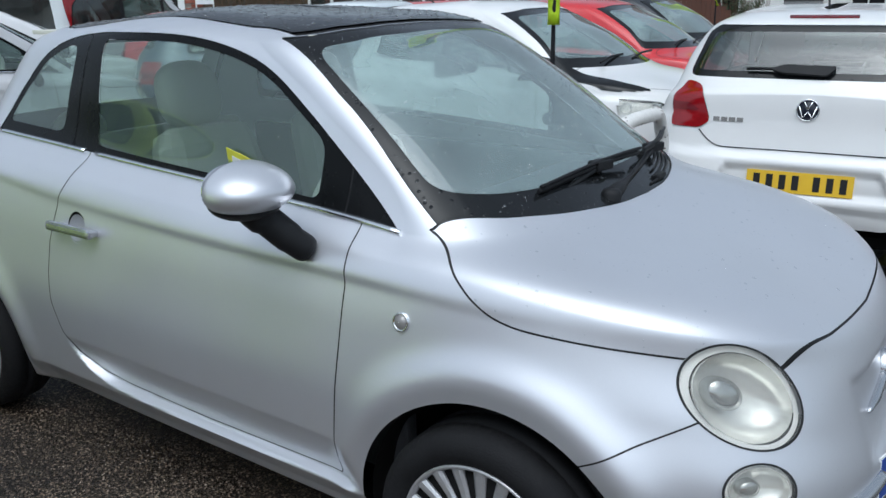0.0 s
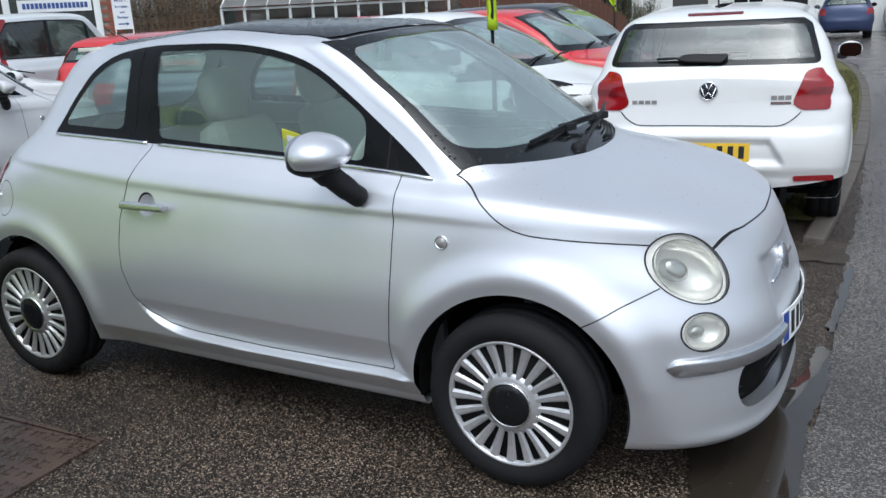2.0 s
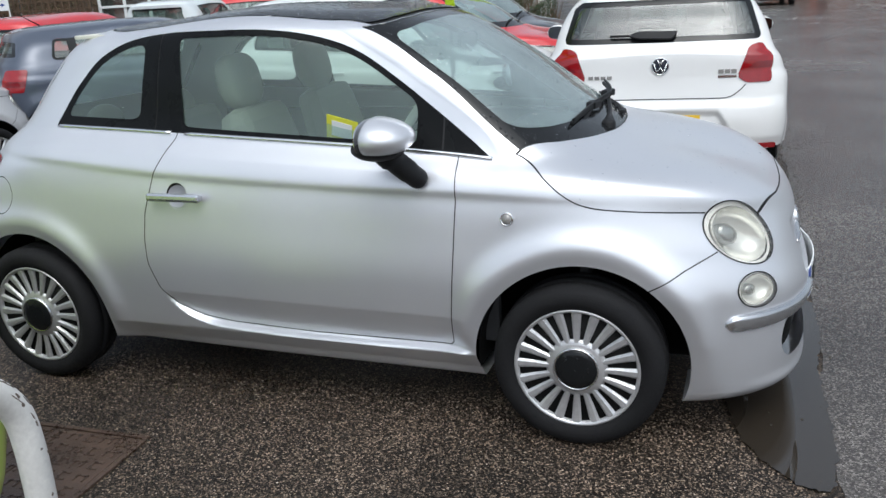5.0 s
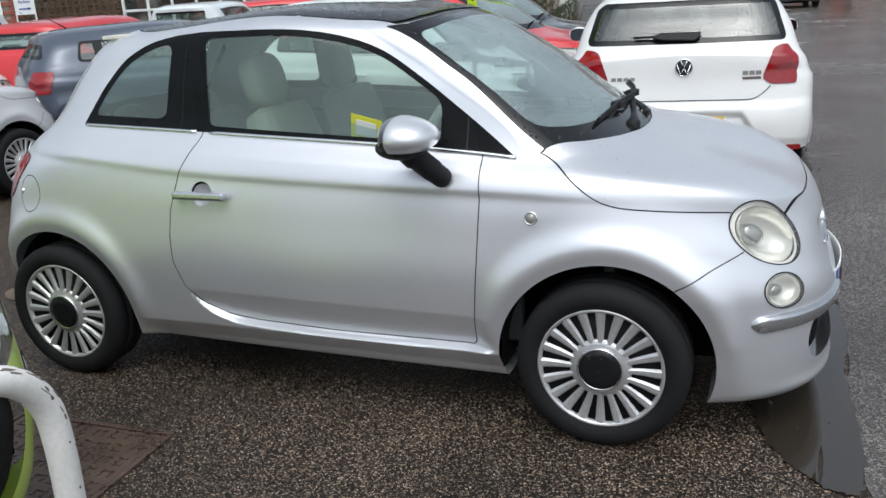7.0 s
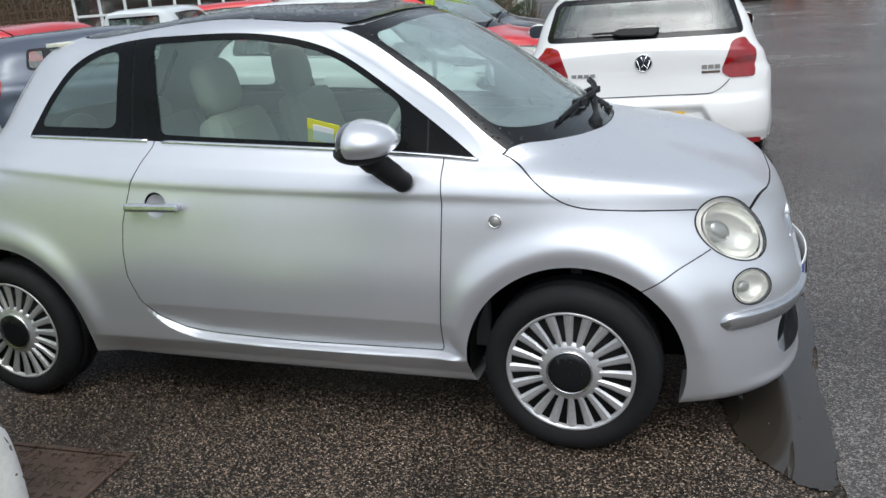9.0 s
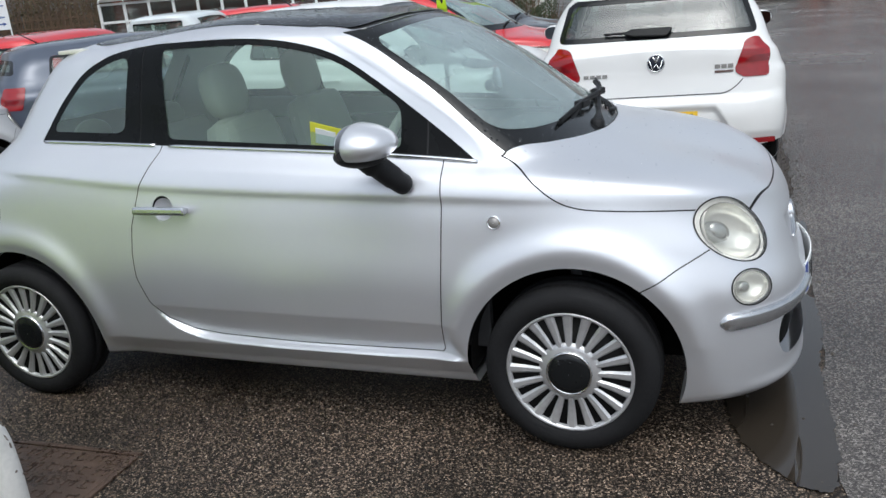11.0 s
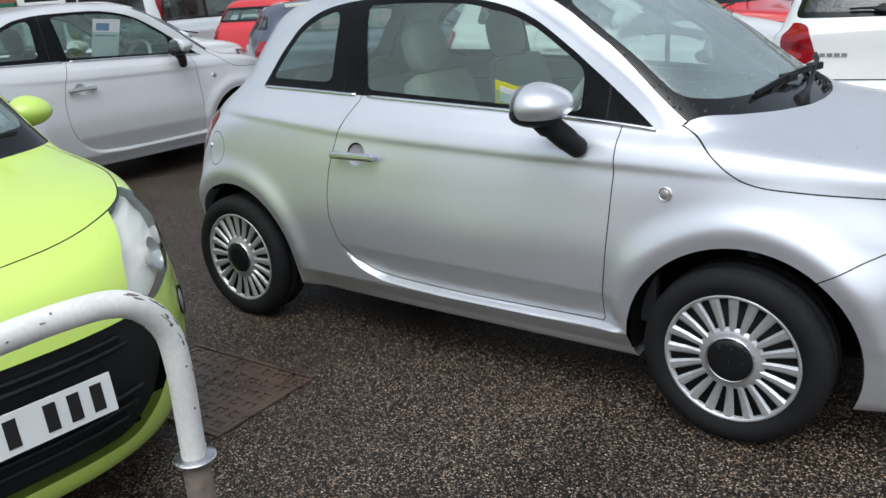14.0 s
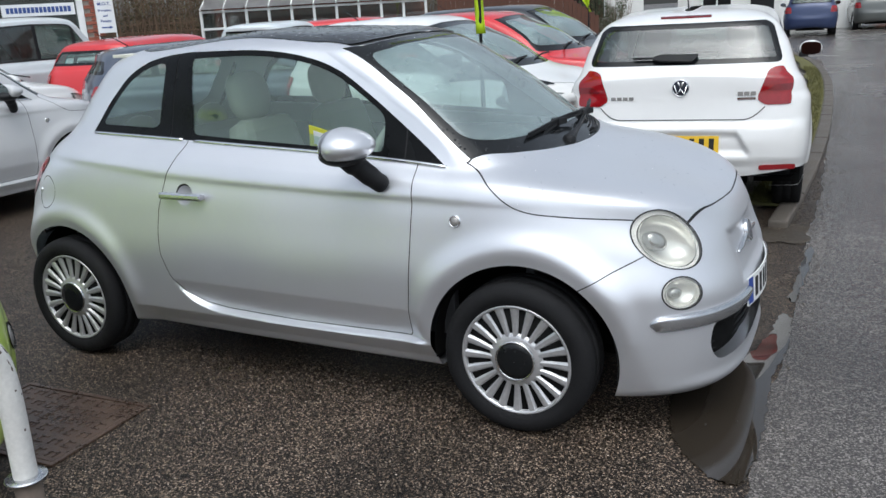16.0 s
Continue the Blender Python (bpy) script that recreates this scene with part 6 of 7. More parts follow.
family_car("white_hatchback", "white hatchback behind its smaller white neighbour", WHITE, pose(-8.35, 3.5, 0, 0, 0, 86), SMALL, group="cars for sale")


# ---------------------------------------------------------------- ground details
BRICK = mat("brick", (0.30, 0.10, 0.065), 0.85, var=0.25, scale=4, fine=0.25, fscale=40, bump=0.4, bscale=80)
MORTAR = mat("mortar", (0.34, 0.31, 0.27), 0.95, var=0.15, scale=10)
UPVC = mat("white_frame", (0.76, 0.77, 0.76), 0.4, var=0.06, scale=5)
FENCE = mat("fence_brown", (0.10, 0.045, 0.03), 0.8, var=0.3, scale=5, fine=0.2, fscale=50, bump=0.4, bscale=60)
CONCRETE = mat("kerb_concrete", (0.095, 0.082, 0.068), 0.6, var=0.25, scale=4, fine=0.25, fscale=60, bump=0.5, bscale=120)
GRASS = mat("verge_moss", (0.10, 0.095, 0.03), 0.95, var=0.4, scale=9, fine=0.4, fscale=90)
MUD = mat("gutter_silt", (0.045, 0.036, 0.026), 0.6, var=0.35, scale=6, fine=0.3, fscale=60, bump=0.4)
IRON = mat("cover_iron", (0.082, 0.054, 0.040), 0.33, 0.1, var=0.5, scale=5, fine=0.3, fscale=70, bump=0.4, bscale=150)
HOOPW = mat("rail_white", (0.74, 0.73, 0.70), 0.5, var=0.10, scale=7, fine=0.08, fscale=80, bump=0.15)
CHIP = mat("rail_chipped", (0.17, 0.135, 0.11), 0.8, 0.2, var=0.4, scale=30)
FLAGY = mat("flag_lime", (0.62, 0.80, 0.02), 0.6, var=0.05, scale=3)
WATER = mat("puddle_water", (0.030, 0.024, 0.018), 0.02, spec=1.0, var=0.1, scale=1.5)
TWIG = mat("hedge_twig", (0.13, 0.085, 0.055), 0.9, var=0.3, scale=4)
LEAF = mat("hedge_leaf", (0.075, 0.060, 0.028), 0.8, var=0.4, scale=5)
LEAFG = mat("shrub_leaf", (0.035, 0.055, 0.022), 0.7, var=0.4, scale=5)
ROOFM = mat("roof_sheet", (0.30, 0.29, 0.28), 0.6, var=0.2, scale=3, fine=0.15, fscale=30)
RENDERW = mat("white_render", (0.72, 0.72, 0.70), 0.85, var=0.08, scale=2, fine=0.05, fscale=40)
SLATE = mat("roof_tile", (0.14, 0.09, 0.075), 0.8, var=0.25, scale=3, fine=0.2, fscale=30)
SIGNB = mat("sign_blue", (0.04, 0.08, 0.26), 0.5, var=0.05)
SIGNW = mat("sign_white", (0.78, 0.79, 0.80), 0.5, var=0.05, scale=4)
GREENB = mat("cabinet_green", (0.02, 0.11, 0.07), 0.5, var=0.15, scale=4)
# near-black: the dimness behind the panes is put into the colour
ROOM = mat("room_shade", (0.05, 0.05, 0.055), 0.9, var=0.3, scale=1)


def blob(cx, cy, rx, ry, seed, n=110, rough=0.22):
    rnd = random.Random(seed)
    ph = [rnd.uniform(0, 6.28) for _ in range(5)]
    out = []
    for k in range(n):
        a = 2 * math.pi * k / n
        f = 1 + rough * sum(math.sin((i + 2) * a + ph[i]) / (i + 1.5) for i in range(5))
        out.append((cx + rx * f * math.cos(a), cy + ry * f * math.sin(a)))
    return out


def pool(line, label, seed, z=0.0075, rough=0.007):
    """A puddle with a ragged shore."""
    rnd = random.Random(seed)
    ring = arcpts([(x, y, 0) for x, y in line + line[:1]], 14)[:-1]
    ph = [rnd.uniform(0, 6.28) for _ in range(4)]
    out = []
    for k, p in enumerate(ring):
        d = rough * (math.sin(0.9 * k + ph[0]) * 0.5 + math.sin(0.37 * k + ph[1]) + 0.6 * math.sin(1.7 * k + ph[2])) + rnd.uniform(-0.4, 0.4) * rough
        a = 1.3 * math.sin(0.23 * k + ph[3]) + k
        out.append((p[0] + d * math.cos(a), p[1] + d * math.sin(a)))
    return flat("puddle", out, z, WATER, label, "puddle")


pool([(0.52, -0.06), (0.47, -0.28), (0.50, -0.50), (0.56, -0.68), (0.66, -0.82), (0.74, -0.88), (0.80, -0.86), (0.825, -0.70), (0.83, -0.50), (0.82, -0.25), (0.815, 0.0), (0.84, 0.20), (0.85, 0.45),
      (0.83, 0.70), (0.785, 0.74), (0.765, 0.50), (0.72, 0.26), (0.64, 0.08)], "still rain puddle under the silver car's nose", 3)
pool([(0.80, 1.00), (0.83, 0.95), (0.855, 1.3), (0.872, 1.80), (0.86, 1.98), (0.835, 1.90), (0.82, 1.45)], "narrow rain puddle along the gutter", 5)


def kerb_x(y):
    return float(spl((2.3, 4.0, 6.0, 9.0, 12.0, 16.0, 22.0, 30.0), (0.55, 0.63, 0.66, 0.61, 0.49, 0.10, -1.3, -4.5))(np.array(y)))


def kerb():
    k = thing("kerb", "worn concrete kerb stones along the road edge", "kerb", kind="structure")
    me = None
    y = 2.42
    i = 0
    while y < 26:
        ln = 0.9
        x0, x1 = kerb_x(y), kerb_x(y + ln)
        ang = math.degrees(math.atan2(ln, x1 - x0))
        if me is None:
            bm = boxes((0.004, 0.896, -0.065, 0.065, -0.10, 0.050), bevel=0.018)
            me = bpy.data.meshes.new("kerb_stone")
            bm.to_mesh(me)
            bm.free()
            me.materials.append(CONCRETE)
        o = part("kerb_stone", me, CONCRETE, k, at=pose(x0 + 0.065, y, 0.0 + 0.004 * math.sin(i * 2.1), 0, 0, ang))
        y += ln * math.sin(math.radians(ang))
        i += 1


kerb()


def verge():
    edge = [(kerb_x(y) - 0.002, y) for y in np.linspace(2.9, 24, 40)]
    back = [(kerb_x(y) - 0.26 - 0.04 * math.sin(3 * y), y) for y in np.linspace(24, 2.9, 40)]
    bm = bmesh.new()
    bm.faces.new([bm.verts.new((x, y, 0.036)) for x, y in edge + back])
    for f in bm.faces:
        if f.normal.z < 0:
            f.normal_flip()
    me = bpy.data.meshes.new("verge")
    bm.to_mesh(me)
    bm.free()
    me.materials.append(GRASS)
    tagged(new("verge", me), "mossy strip of earth behind the kerb", "ground", kind="structure")
    rnd = random.Random(4)
    V, F = [], []
    for _ in range(5200):
        y = 3.0 + 12 * rnd.random() ** 1.6
        x = kerb_x(y) - 0.02 - 0.22 * rnd.random()
        h, a = rnd.uniform(0.015, 0.05), rnd.uniform(0, 6.28)
        dx, dy = 0.004 * math.cos(a), 0.004 * math.sin(a)
        b = len(V)
        V += [(x - dx, y - dy, 0.04), (x + dx, y + dy, 0.04), (x + rnd.uniform(-0.02, 0.02), y + rnd.uniform(-0.02, 0.02), 0.045 + h)]
        F.append((b, b + 1, b + 2))
    gm = bpy.data.meshes.new("grass")
    gm.from_pydata(V, [], F)
    gm.materials.append(GRASS)
    tagged(new("grass", gm), "short mossy grass behind the kerb", "grass", kind="stuff")


verge()
flat("gutter_silt", blob(0.66, 2.22, 0.16, 0.24, 21, rough=0.4), 0.006, MUD, "brown silt washed up at the kerb's end", "ground")


def litter():
    """Loose stones and leaf scraps, thickest along the gutter."""
    rnd = random.Random(31)
    V, F = [], []
    for k in range(2300):
        if k >= 1500:
            y = 2.4 + 9 * rnd.random() ** 1.4
            x = kerb_x(y) + 0.16 + abs(rnd.gauss(0.0, 0.13))
        elif k < 900:
            y = 1.2 + 9 * rnd.random() ** 1.5
            x = 0.80 + rnd.gauss(0.0, 0.07)
        elif k < 1100:
            x, y = rnd.uniform(0.45, 0.95), rnd.uniform(-0.9, 2.6)
        else:
            x, y = rnd.uniform(-4.0, 1.5), rnd.uniform(-3.0, 1.0)
        r = rnd.uniform(0.0025, 0.008) * (1.4 if rnd.random() < 0.06 else 1)
        a = rnd.uniform(0, 6.28)
        b = len(V)
        for i in range(5):
            c = a + 1.2566 * i
            f = rnd.uniform(0.7, 1.3)
            V.append((x + r * f * math.cos(c), y + 0.7 * r * f * math.sin(c), 0.004))
        V.append((x, y, 0.004 + r * rnd.uniform(0.5, 1.0)))
        F += [(b + i, b + (i + 1) % 5, b + 5) for i in range(5)]
    me = bpy.data.meshes.new("grit")
    me.from_pydata(V, [], F)
    me.materials.append(MUD)
    tagged(new("grit", me), "loose grit and leaf scraps along the gutter", "grit", kind="stuff")


litter()


def aggregate():
    """Pale chips of stone standing out of the worn asphalt."""
    rnd = np.random.default_rng(77)
    count = 16000
    x, y = rnd.uniform(-3.6, 0.80, count), -0.35 - 2.3 * rnd.random(count) ** 0.8
    n = 9000
    x[:n], y[:n] = rnd.uniform(-1.7, 0.80, n), rnd.uniform(-1.9, -0.6, n)
    r = 0.0018 + 0.0030 * rnd.random(count) ** 2
    a = rnd.uniform(0, 6.28, count)
    V = np.zeros((count, 6, 3))
    for k in range(5):
        f = rnd.uniform(0.7, 1.3, count)
        V[:, k] = np.stack([x + r * f * np.cos(a + 1.2566 * k), y + r * f * np.sin(a + 1.2566 * k), np.full(count, -0.0005)], 1)
    V[:, 5] = np.stack([x, y, 0.4 * r], 1)
    F = np.array([(k, (k + 1) % 5, 5) for k in range(5)])
    tri = (F[None] + 6 * np.arange(count)[:, None, None]).reshape(-1, 3)
    me = bpy.data.meshes.new("aggregate")
    me.from_pydata(V.reshape(-1, 3).tolist(), [], tri.tolist())
    m = mat("stone_chip", (0.3, 0.25, 0.2), 0.4)
    nn, ll = m.node_tree.nodes, m.node_tree.links
    g = nn.new("ShaderNodeNewGeometry")
    ramp = nn.new("ShaderNodeValToRGB")
    ramp.color_ramp.elements[0].color, ramp.color_ramp.elements[1].color = (0.11, 0.075, 0.052, 1), (0.52, 0.45, 0.37, 1)
    e = ramp.color_ramp.elements.new(0.6)
    e.color = (0.22, 0.15, 0.10, 1)
    ll.new(g.outputs["Random Per Island"], ramp.inputs[0])
    ll.new(ramp.outputs[0], nn["Principled BSDF"].inputs["Base Color"])
    me.materials.append(m)
    tagged(new("aggregate", me), "pale stone chips bedded in the worn asphalt", "grit", kind="stuff")


aggregate()


def cover():
    c = thing("manhole_cover", "rusty iron inspection cover with raised pads in asphalt", "manhole cover", at=pose(-1.87, -1.395, 0.0, 0, 0, 2))
    part("frame", boxes((-0.36, 0.36, -0.255, -0.235, 0.0, 0.010), (-0.36, 0.36, 0.235, 0.255, 0.0, 0.010), (-0.36, -0.34, -0.235, 0.235, 0.0, 0.010), (0.34, 0.36, -0.235, 0.235, 0.0, 0.010), bevel=0.003), IRON, c)
    part("lid", boxes((-0.335, -0.003, -0.230, 0.230, -0.02, 0.007), (0.003, 0.335, -0.230, 0.230, -0.02, 0.007), bevel=0.003), IRON, c)
    bm = boxes((-0.024, 0.024, 0.010, 0.020, 0.004, 0.0105), (-0.024, -0.014, -0.018, 0.010, 0.004, 0.0105), (0.014, 0.024, -0.018, 0.010, 0.004, 0.0105), bevel=0.002)
    me = bpy.data.meshes.new("raised_pad")
    bm.to_mesh(me)
    bm.free()
    me.materials.append(IRON)
    for i in range(9):
        for j in range(6):
            x, y = -0.288 + 0.072 * i, -0.19 + 0.076 * j
            part("raised_pad", me, IRON, c, at=pose(x, y, 0, 0, 0, 90 * ((i + j) % 2)))


cover()
flat("dry_patch", blob(-3.35, 0.05, 0.22, 0.16, 52, rough=0.25), 0.004, mat("dry_silt", (0.115, 0.088, 0.066), 0.8, var=0.3, scale=5, fine=0.3, fscale=80, bump=0.4), "pale brown dry patch on the asphalt", "ground")


def hoop(name, label, line, r, collar=None, group="hoop rails"):
    h = thing(name, label, "rail", group)
    pts = arcpts(line, 10)
    part("bar", tube(pts, r, 20), HOOPW, h)
    if collar:
        part("socket", tube([(collar[0], collar[1], -0.02), (collar[0], collar[1], collar[2] - 0.01)], r + 0.004, 20), CHIP, h, "worn dark socket below the collar")
    rnd = random.Random(len(line))
    for k in range(62):
        i = rnd.randrange(3, len(pts) - 12) if k < 50 else rnd.randrange(16, 44)
        p, t = pts[i], (pts[i + 1] - pts[i]).normalized()
        a = rnd.uniform(0, 6.28) if k < 50 else rnd.gauss(0.5, 0.5)
        u = (Vector((1, 0, 0.4)) - t * t.dot(Vector((1, 0, 0.4)))).normalized()
        d = u * math.cos(a) + t.cross(u) * math.sin(a)
        m = on_skin(p + d * (r - 0.0024), d, t)
        ln = rnd.uniform(0.003, 0.008) if k < 50 else rnd.uniform(0.006, 0.022)
        part("paint_chip", slab(blob(0, 0, rnd.uniform(0.0012, 0.0035), ln, k, 16, 0.35), 0.003, m), CHIP, h)
    if collar:
        part("collar", lathe([(r, -0.006), (r + 0.024, -0.006), (r + 0.026, -0.002), (r + 0.023, 0.002), (r, 0.004)], 36, "z"), SATIN, h, at=pose(*collar))
    return h


hoop("hoop_rail", "white painted steel hoop rail with chipped paint", [(-1.05, -2.03, -0.05), (-1.045, -2.032, 0.30), (-1.03, -2.04, 0.58), (-1.03, -2.065, 0.70), (-1.03, -2.15, 0.785),
                                                                      (-1.04, -2.29, 0.808), (-1.06, -2.55, 0.80), (-1.07, -2.85, 0.78), (-1.07, -2.97, 0.70), (-1.07, -3.0, 0.55), (-1.07, -3.0, -0.05)], 0.034, (-1.043, -2.033, 0.295))
hoop("hoop_rail", "white painted steel hoop rail beside the white hatchbacks", [(-0.64, 1.98, -0.05), (-0.64, 1.98, 0.72), (-0.64, 1.95, 0.85), (-0.63, 1.87, 0.935), (-0.61, 1.72, 0.955), (-0.60, 1.40, 0.955),
                                                                                (-0.60, 1.22, 0.90), (-0.60, 1.16, 0.75), (-0.60, 1.16, -0.05)], 0.033)


def feather_flag(base, top, label, curve=0.0):
    """A tall lime banner on a bent pole."""
    f = thing("feather_flag", label, "flag", "lime banners", at=pose(*base, 0, 0, top or 0))
    part("pole", tube(arcpts([(0, 0, 0), (0, 0, 1.3), (0.0, 0, 2.2), (0.05, 0, 3.0), (0.25, 0, 3.4)], 6), [0.016] * 6 + [0.012] * 19, 10), TRIM, f)
    bm = bmesh.new()
    rows = []
    for k in range(29):
        z = 1.36 + 2.0 * k / 28
        w = 0.36 * min(1, (k / 9.0)) ** 0.8
        row = [bm.verts.new((0.02 - w * t + 0.03 * math.sin(4 * z + 3 * t), 0.035 * math.sin(5 * t + 2.2 * z), z)) for t in np.linspace(0, 1, 9)]
        rows.append(row)
    for a, b in zip(rows, rows[1:]):
        for k in range(8):
            bm.faces.new((a[k], a[k + 1], b[k + 1], b[k])).smooth = True
    g = bmesh.ops.solidify(bm, geom=bm.faces[:], thickness=0.002)
    part("banner", bm, FLAGY, f)
    part("base", boxes((-0.2, 0.2, -0.2, 0.2, 0.0, 0.04), bevel=0.01), TRIM, f)
    return f


feather_flag((-1.42, 2.23, 0.0), -62, "lime yellow feather flag between the parked cars")
feather_flag((-3.6, 12.2, 0.0), None, "lime yellow feather flag by the far cars")


# ---------------------------------------------------------------- things on and in the cars
def sheet(name, label, m, w, h, lines=True):
    s = thing(name, label, "paper sheet", "sheets in car windows", at=m)
    part("paper", boxes((-w / 2, w / 2, -0.0008, 0.0008, -h / 2, h / 2)), PAPER, s)
    part("print_block", boxes((-w * 0.38, w * 0.1, -0.0022, -0.0010, h * 0.22, h * 0.40)), PRINT, s)
    part("print_line", boxes((-w * 0.40, w * 0.38, -0.0022, -0.0010, h * 0.08, h * 0.11)), PRINT, s)
    return s


wf = pose(-6.25, 2.0, 0, 0, 0, 88)
sheet("price_sheet", "white printed sheet inside a car's side window", wf @ pose(-1.14, -0.60, 1.185, 14, 6, 0), 0.24, 0.33)
sheet("price_sheet", "white printed sheet inside a black car's window", pose(-2.5, 9.0, 0, 0, 0, -2) @ pose(-0.95, -0.64, 1.22, 14, 0, 0), 0.30, 0.21)
st = thing("window_sticker", "yellow and white sticker on the car window", "sticker", at=pose(-0.865, -0.640, 1.062, 16, 14, -1))
part("card", boxes((-0.062, 0.062, -0.001, 0.001, -0.048, 0.048)), mat("sticker_yellow", (0.72, 0.70, 0.06), 0.5, var=0.05), st)
part("print_block", boxes((-0.040, 0.040, -0.0025, -0.0012, -0.030, 0.030)), PAPER, st)


def brick_wall(parent, x0, x1, z0, z1, y, skip=()):
    """Courses of brick, proud of the mortar; skip: (x0, x1, z0, z1) openings."""
    bm = boxes((0.0, 0.210, -0.006, 0.05, 0.0, 0.062), bevel=0.003)
    me = bpy.data.meshes.new("brick")
    bm.to_mesh(me)
    bm.free()
    me.materials.append(BRICK)
    row, count = 0, 0
    z = z0
    while z < z1 - 0.06:
        x = x0 - (0.11 if row % 2 else 0)
        while x < x1 - 0.10:
            if x >= x0 - 0.001 and not any(a - 0.2 < x < b and c - 0.05 < z < d for a, b, c, d in skip):
                part("brick", me, BRICK, parent, at=pose(x, y, z))
                count += 1
            x += 0.222
        z += 0.075
        row += 1
    return count


def shop():
    s = thing("shop_front", "car sales office with brick piers and lettered windows", "building", at=pose(-16.1, 3.3, 0, 0, 0, math.degrees(math.atan2(5.3, 3.7))))
    part("wall", boxes((-5, 2.04, 0.03, 0.3, 0, 3.6), (2.04, 6.27, 0.03, 0.3, 2.45, 3.6), (6.27, 6.5, 0.03, 0.3, 0, 3.6), (2.8, 6.27, 0.03, 0.3, 0, 0.5)), MORTAR, s)
    # plain box in the dim interior colour, closing the view through the glass
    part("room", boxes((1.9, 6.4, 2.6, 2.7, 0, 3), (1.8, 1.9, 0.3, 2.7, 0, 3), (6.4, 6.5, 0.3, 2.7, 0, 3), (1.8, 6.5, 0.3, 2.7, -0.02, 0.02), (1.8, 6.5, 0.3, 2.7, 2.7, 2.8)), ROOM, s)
    part("roof", boxes((-5.2, 6.7, -0.3, 4.0, 3.6, 3.75), bevel=0.02), SLATE, s)
    for x in (2.10, 2.80, 4.66, 6.21):
        part("window_post", boxes((x - 0.06, x + 0.06, -0.03, 0.12, 0.0, 2.5), bevel=0.01), UPVC, s)
    part("head_rail", boxes((2.04, 6.27, -0.04, 0.12, 2.30, 2.48), bevel=0.01), UPVC, s)
    part("sill_rail", boxes((2.86, 6.15, -0.05, 0.12, 0.42, 0.55), bevel=0.01), UPVC, s)
    part("door_rail", boxes((2.16, 2.74, -0.02, 0.08, 1.48, 1.56), bevel=0.01), UPVC, s)
    for a, b in ((2.16, 2.74), (2.86, 4.60), (4.72, 6.15)):
        part("pane", boxes((a, b, 0.03, 0.04, 0.12 if a < 2.8 else 0.55, 2.30)), PANE, s)
    words("AUTO SALES", 0.155, pose(3.95, 0.020, 2.10, 90, 0, 0), SIGNB, s, "lettering", bold=0.003)
    words("SALES", 0.15, pose(4.28, 0.020, 1.90, 90, 0, 0), SIGNB, s, "lettering", bold=0.003)
    bars(s, "name_bar", 3, 0.09, 0.13, 0.03, pose(3.20, 0.022, 2.12, 90, 0, 0), SIGNB)
    bars(s, "number_bar", 8, 0.075, 0.11, 0.028, pose(3.48, 0.022, 1.90, 90, 0, 0), SIGNW)
    bars(s, "number_bar", 4, 0.075, 0.11, 0.028, pose(3.22, 0.022, 1.68, 90, 0, 0), SIGNW)
    part("window_sign", boxes((4.85, 6.12, 0.015, 0.022, 1.86, 2.08)), SIGNW, s)
    bars(s, "address_bar", 16, 0.055, 0.10, 0.016, pose(5.49, 0.013, 1.97, 90, 0, 0), SIGNB)
    bars(s, "notice_bar", 4, 0.05, 0.05, 0.02, pose(3.08, 0.022, 1.45, 90, 0, 0), SIGNW)
    part("notice_board", boxes((2.22, 2.68, 0.05, 0.06, 1.62, 1.92)), PRINT, s)
    brick_wall(s, 0.2, 2.03, 0.9, 2.7, 0.0)
    brick_wall(s, 6.28, 6.50, 0.0, 2.9, 0.0)
    c = thing("meter_cabinet", "dark green metal cabinet on the brick wall", "cabinet", at=s.matrix_basis @ pose(1.84, -0.10, 1.30))
    part("case", boxes((-0.17, 0.17, -0.08, 0.09, -0.28, 0.28), bevel=0.015), GREENB, c)
    part("label_plate", boxes((-0.02, 0.08, -0.086, -0.080, 0.10, 0.14)), SIGNW, c)
    sg = thing("hanging_sign", "white garage sign board with dark blue lettering", "sign", at=s.matrix_basis @ pose(6.63, -0.15, 0))
    part("board", boxes((-0.15, 0.15, -0.015, 0.015, 1.48, 2.45), bevel=0.004), SIGNW, sg)
    part("post", boxes((-0.17, -0.15, -0.02, 0.02, 0.0, 2.5), (0.15, 0.17, -0.02, 0.02, 0.0, 2.5), bevel=0.004), UPVC, sg)
    for t, z, h in (("M.O.T.", 2.02, 0.085), ("Reception", 1.90, 0.058), ("and", 1.80, 0.058), ("Parking", 1.70, 0.068)):
        words(t, h, pose(0, -0.017, z, 90, 0, 0), SIGNB, sg, "lettering", bold=0.002)
    part("arrow", slab([(-0.10, -0.012), (0.05, -0.012), (0.05, -0.032), (0.11, 0.0), (0.05, 0.032), (0.05, 0.012), (-0.10, 0.012)], 0.002, pose(0, -0.016, 1.58, 90, 0, 0)), SIGNB, sg)
    for dx, dz in ((-0.035, 0.0), (0.035, 0.0), (0.0, 0.07)):
        part("triangle_mark", slab([(-0.03, -0.025), (0.03, -0.025), (0.0, 0.03)], 0.002, pose(dx, -0.016, 2.16 + dz, 90, 0, 0)), SIGNB, sg)
    return s


shop_front = shop()
ROW = pose(-16.7, 13.1, 0, 0, 0, 30.26)


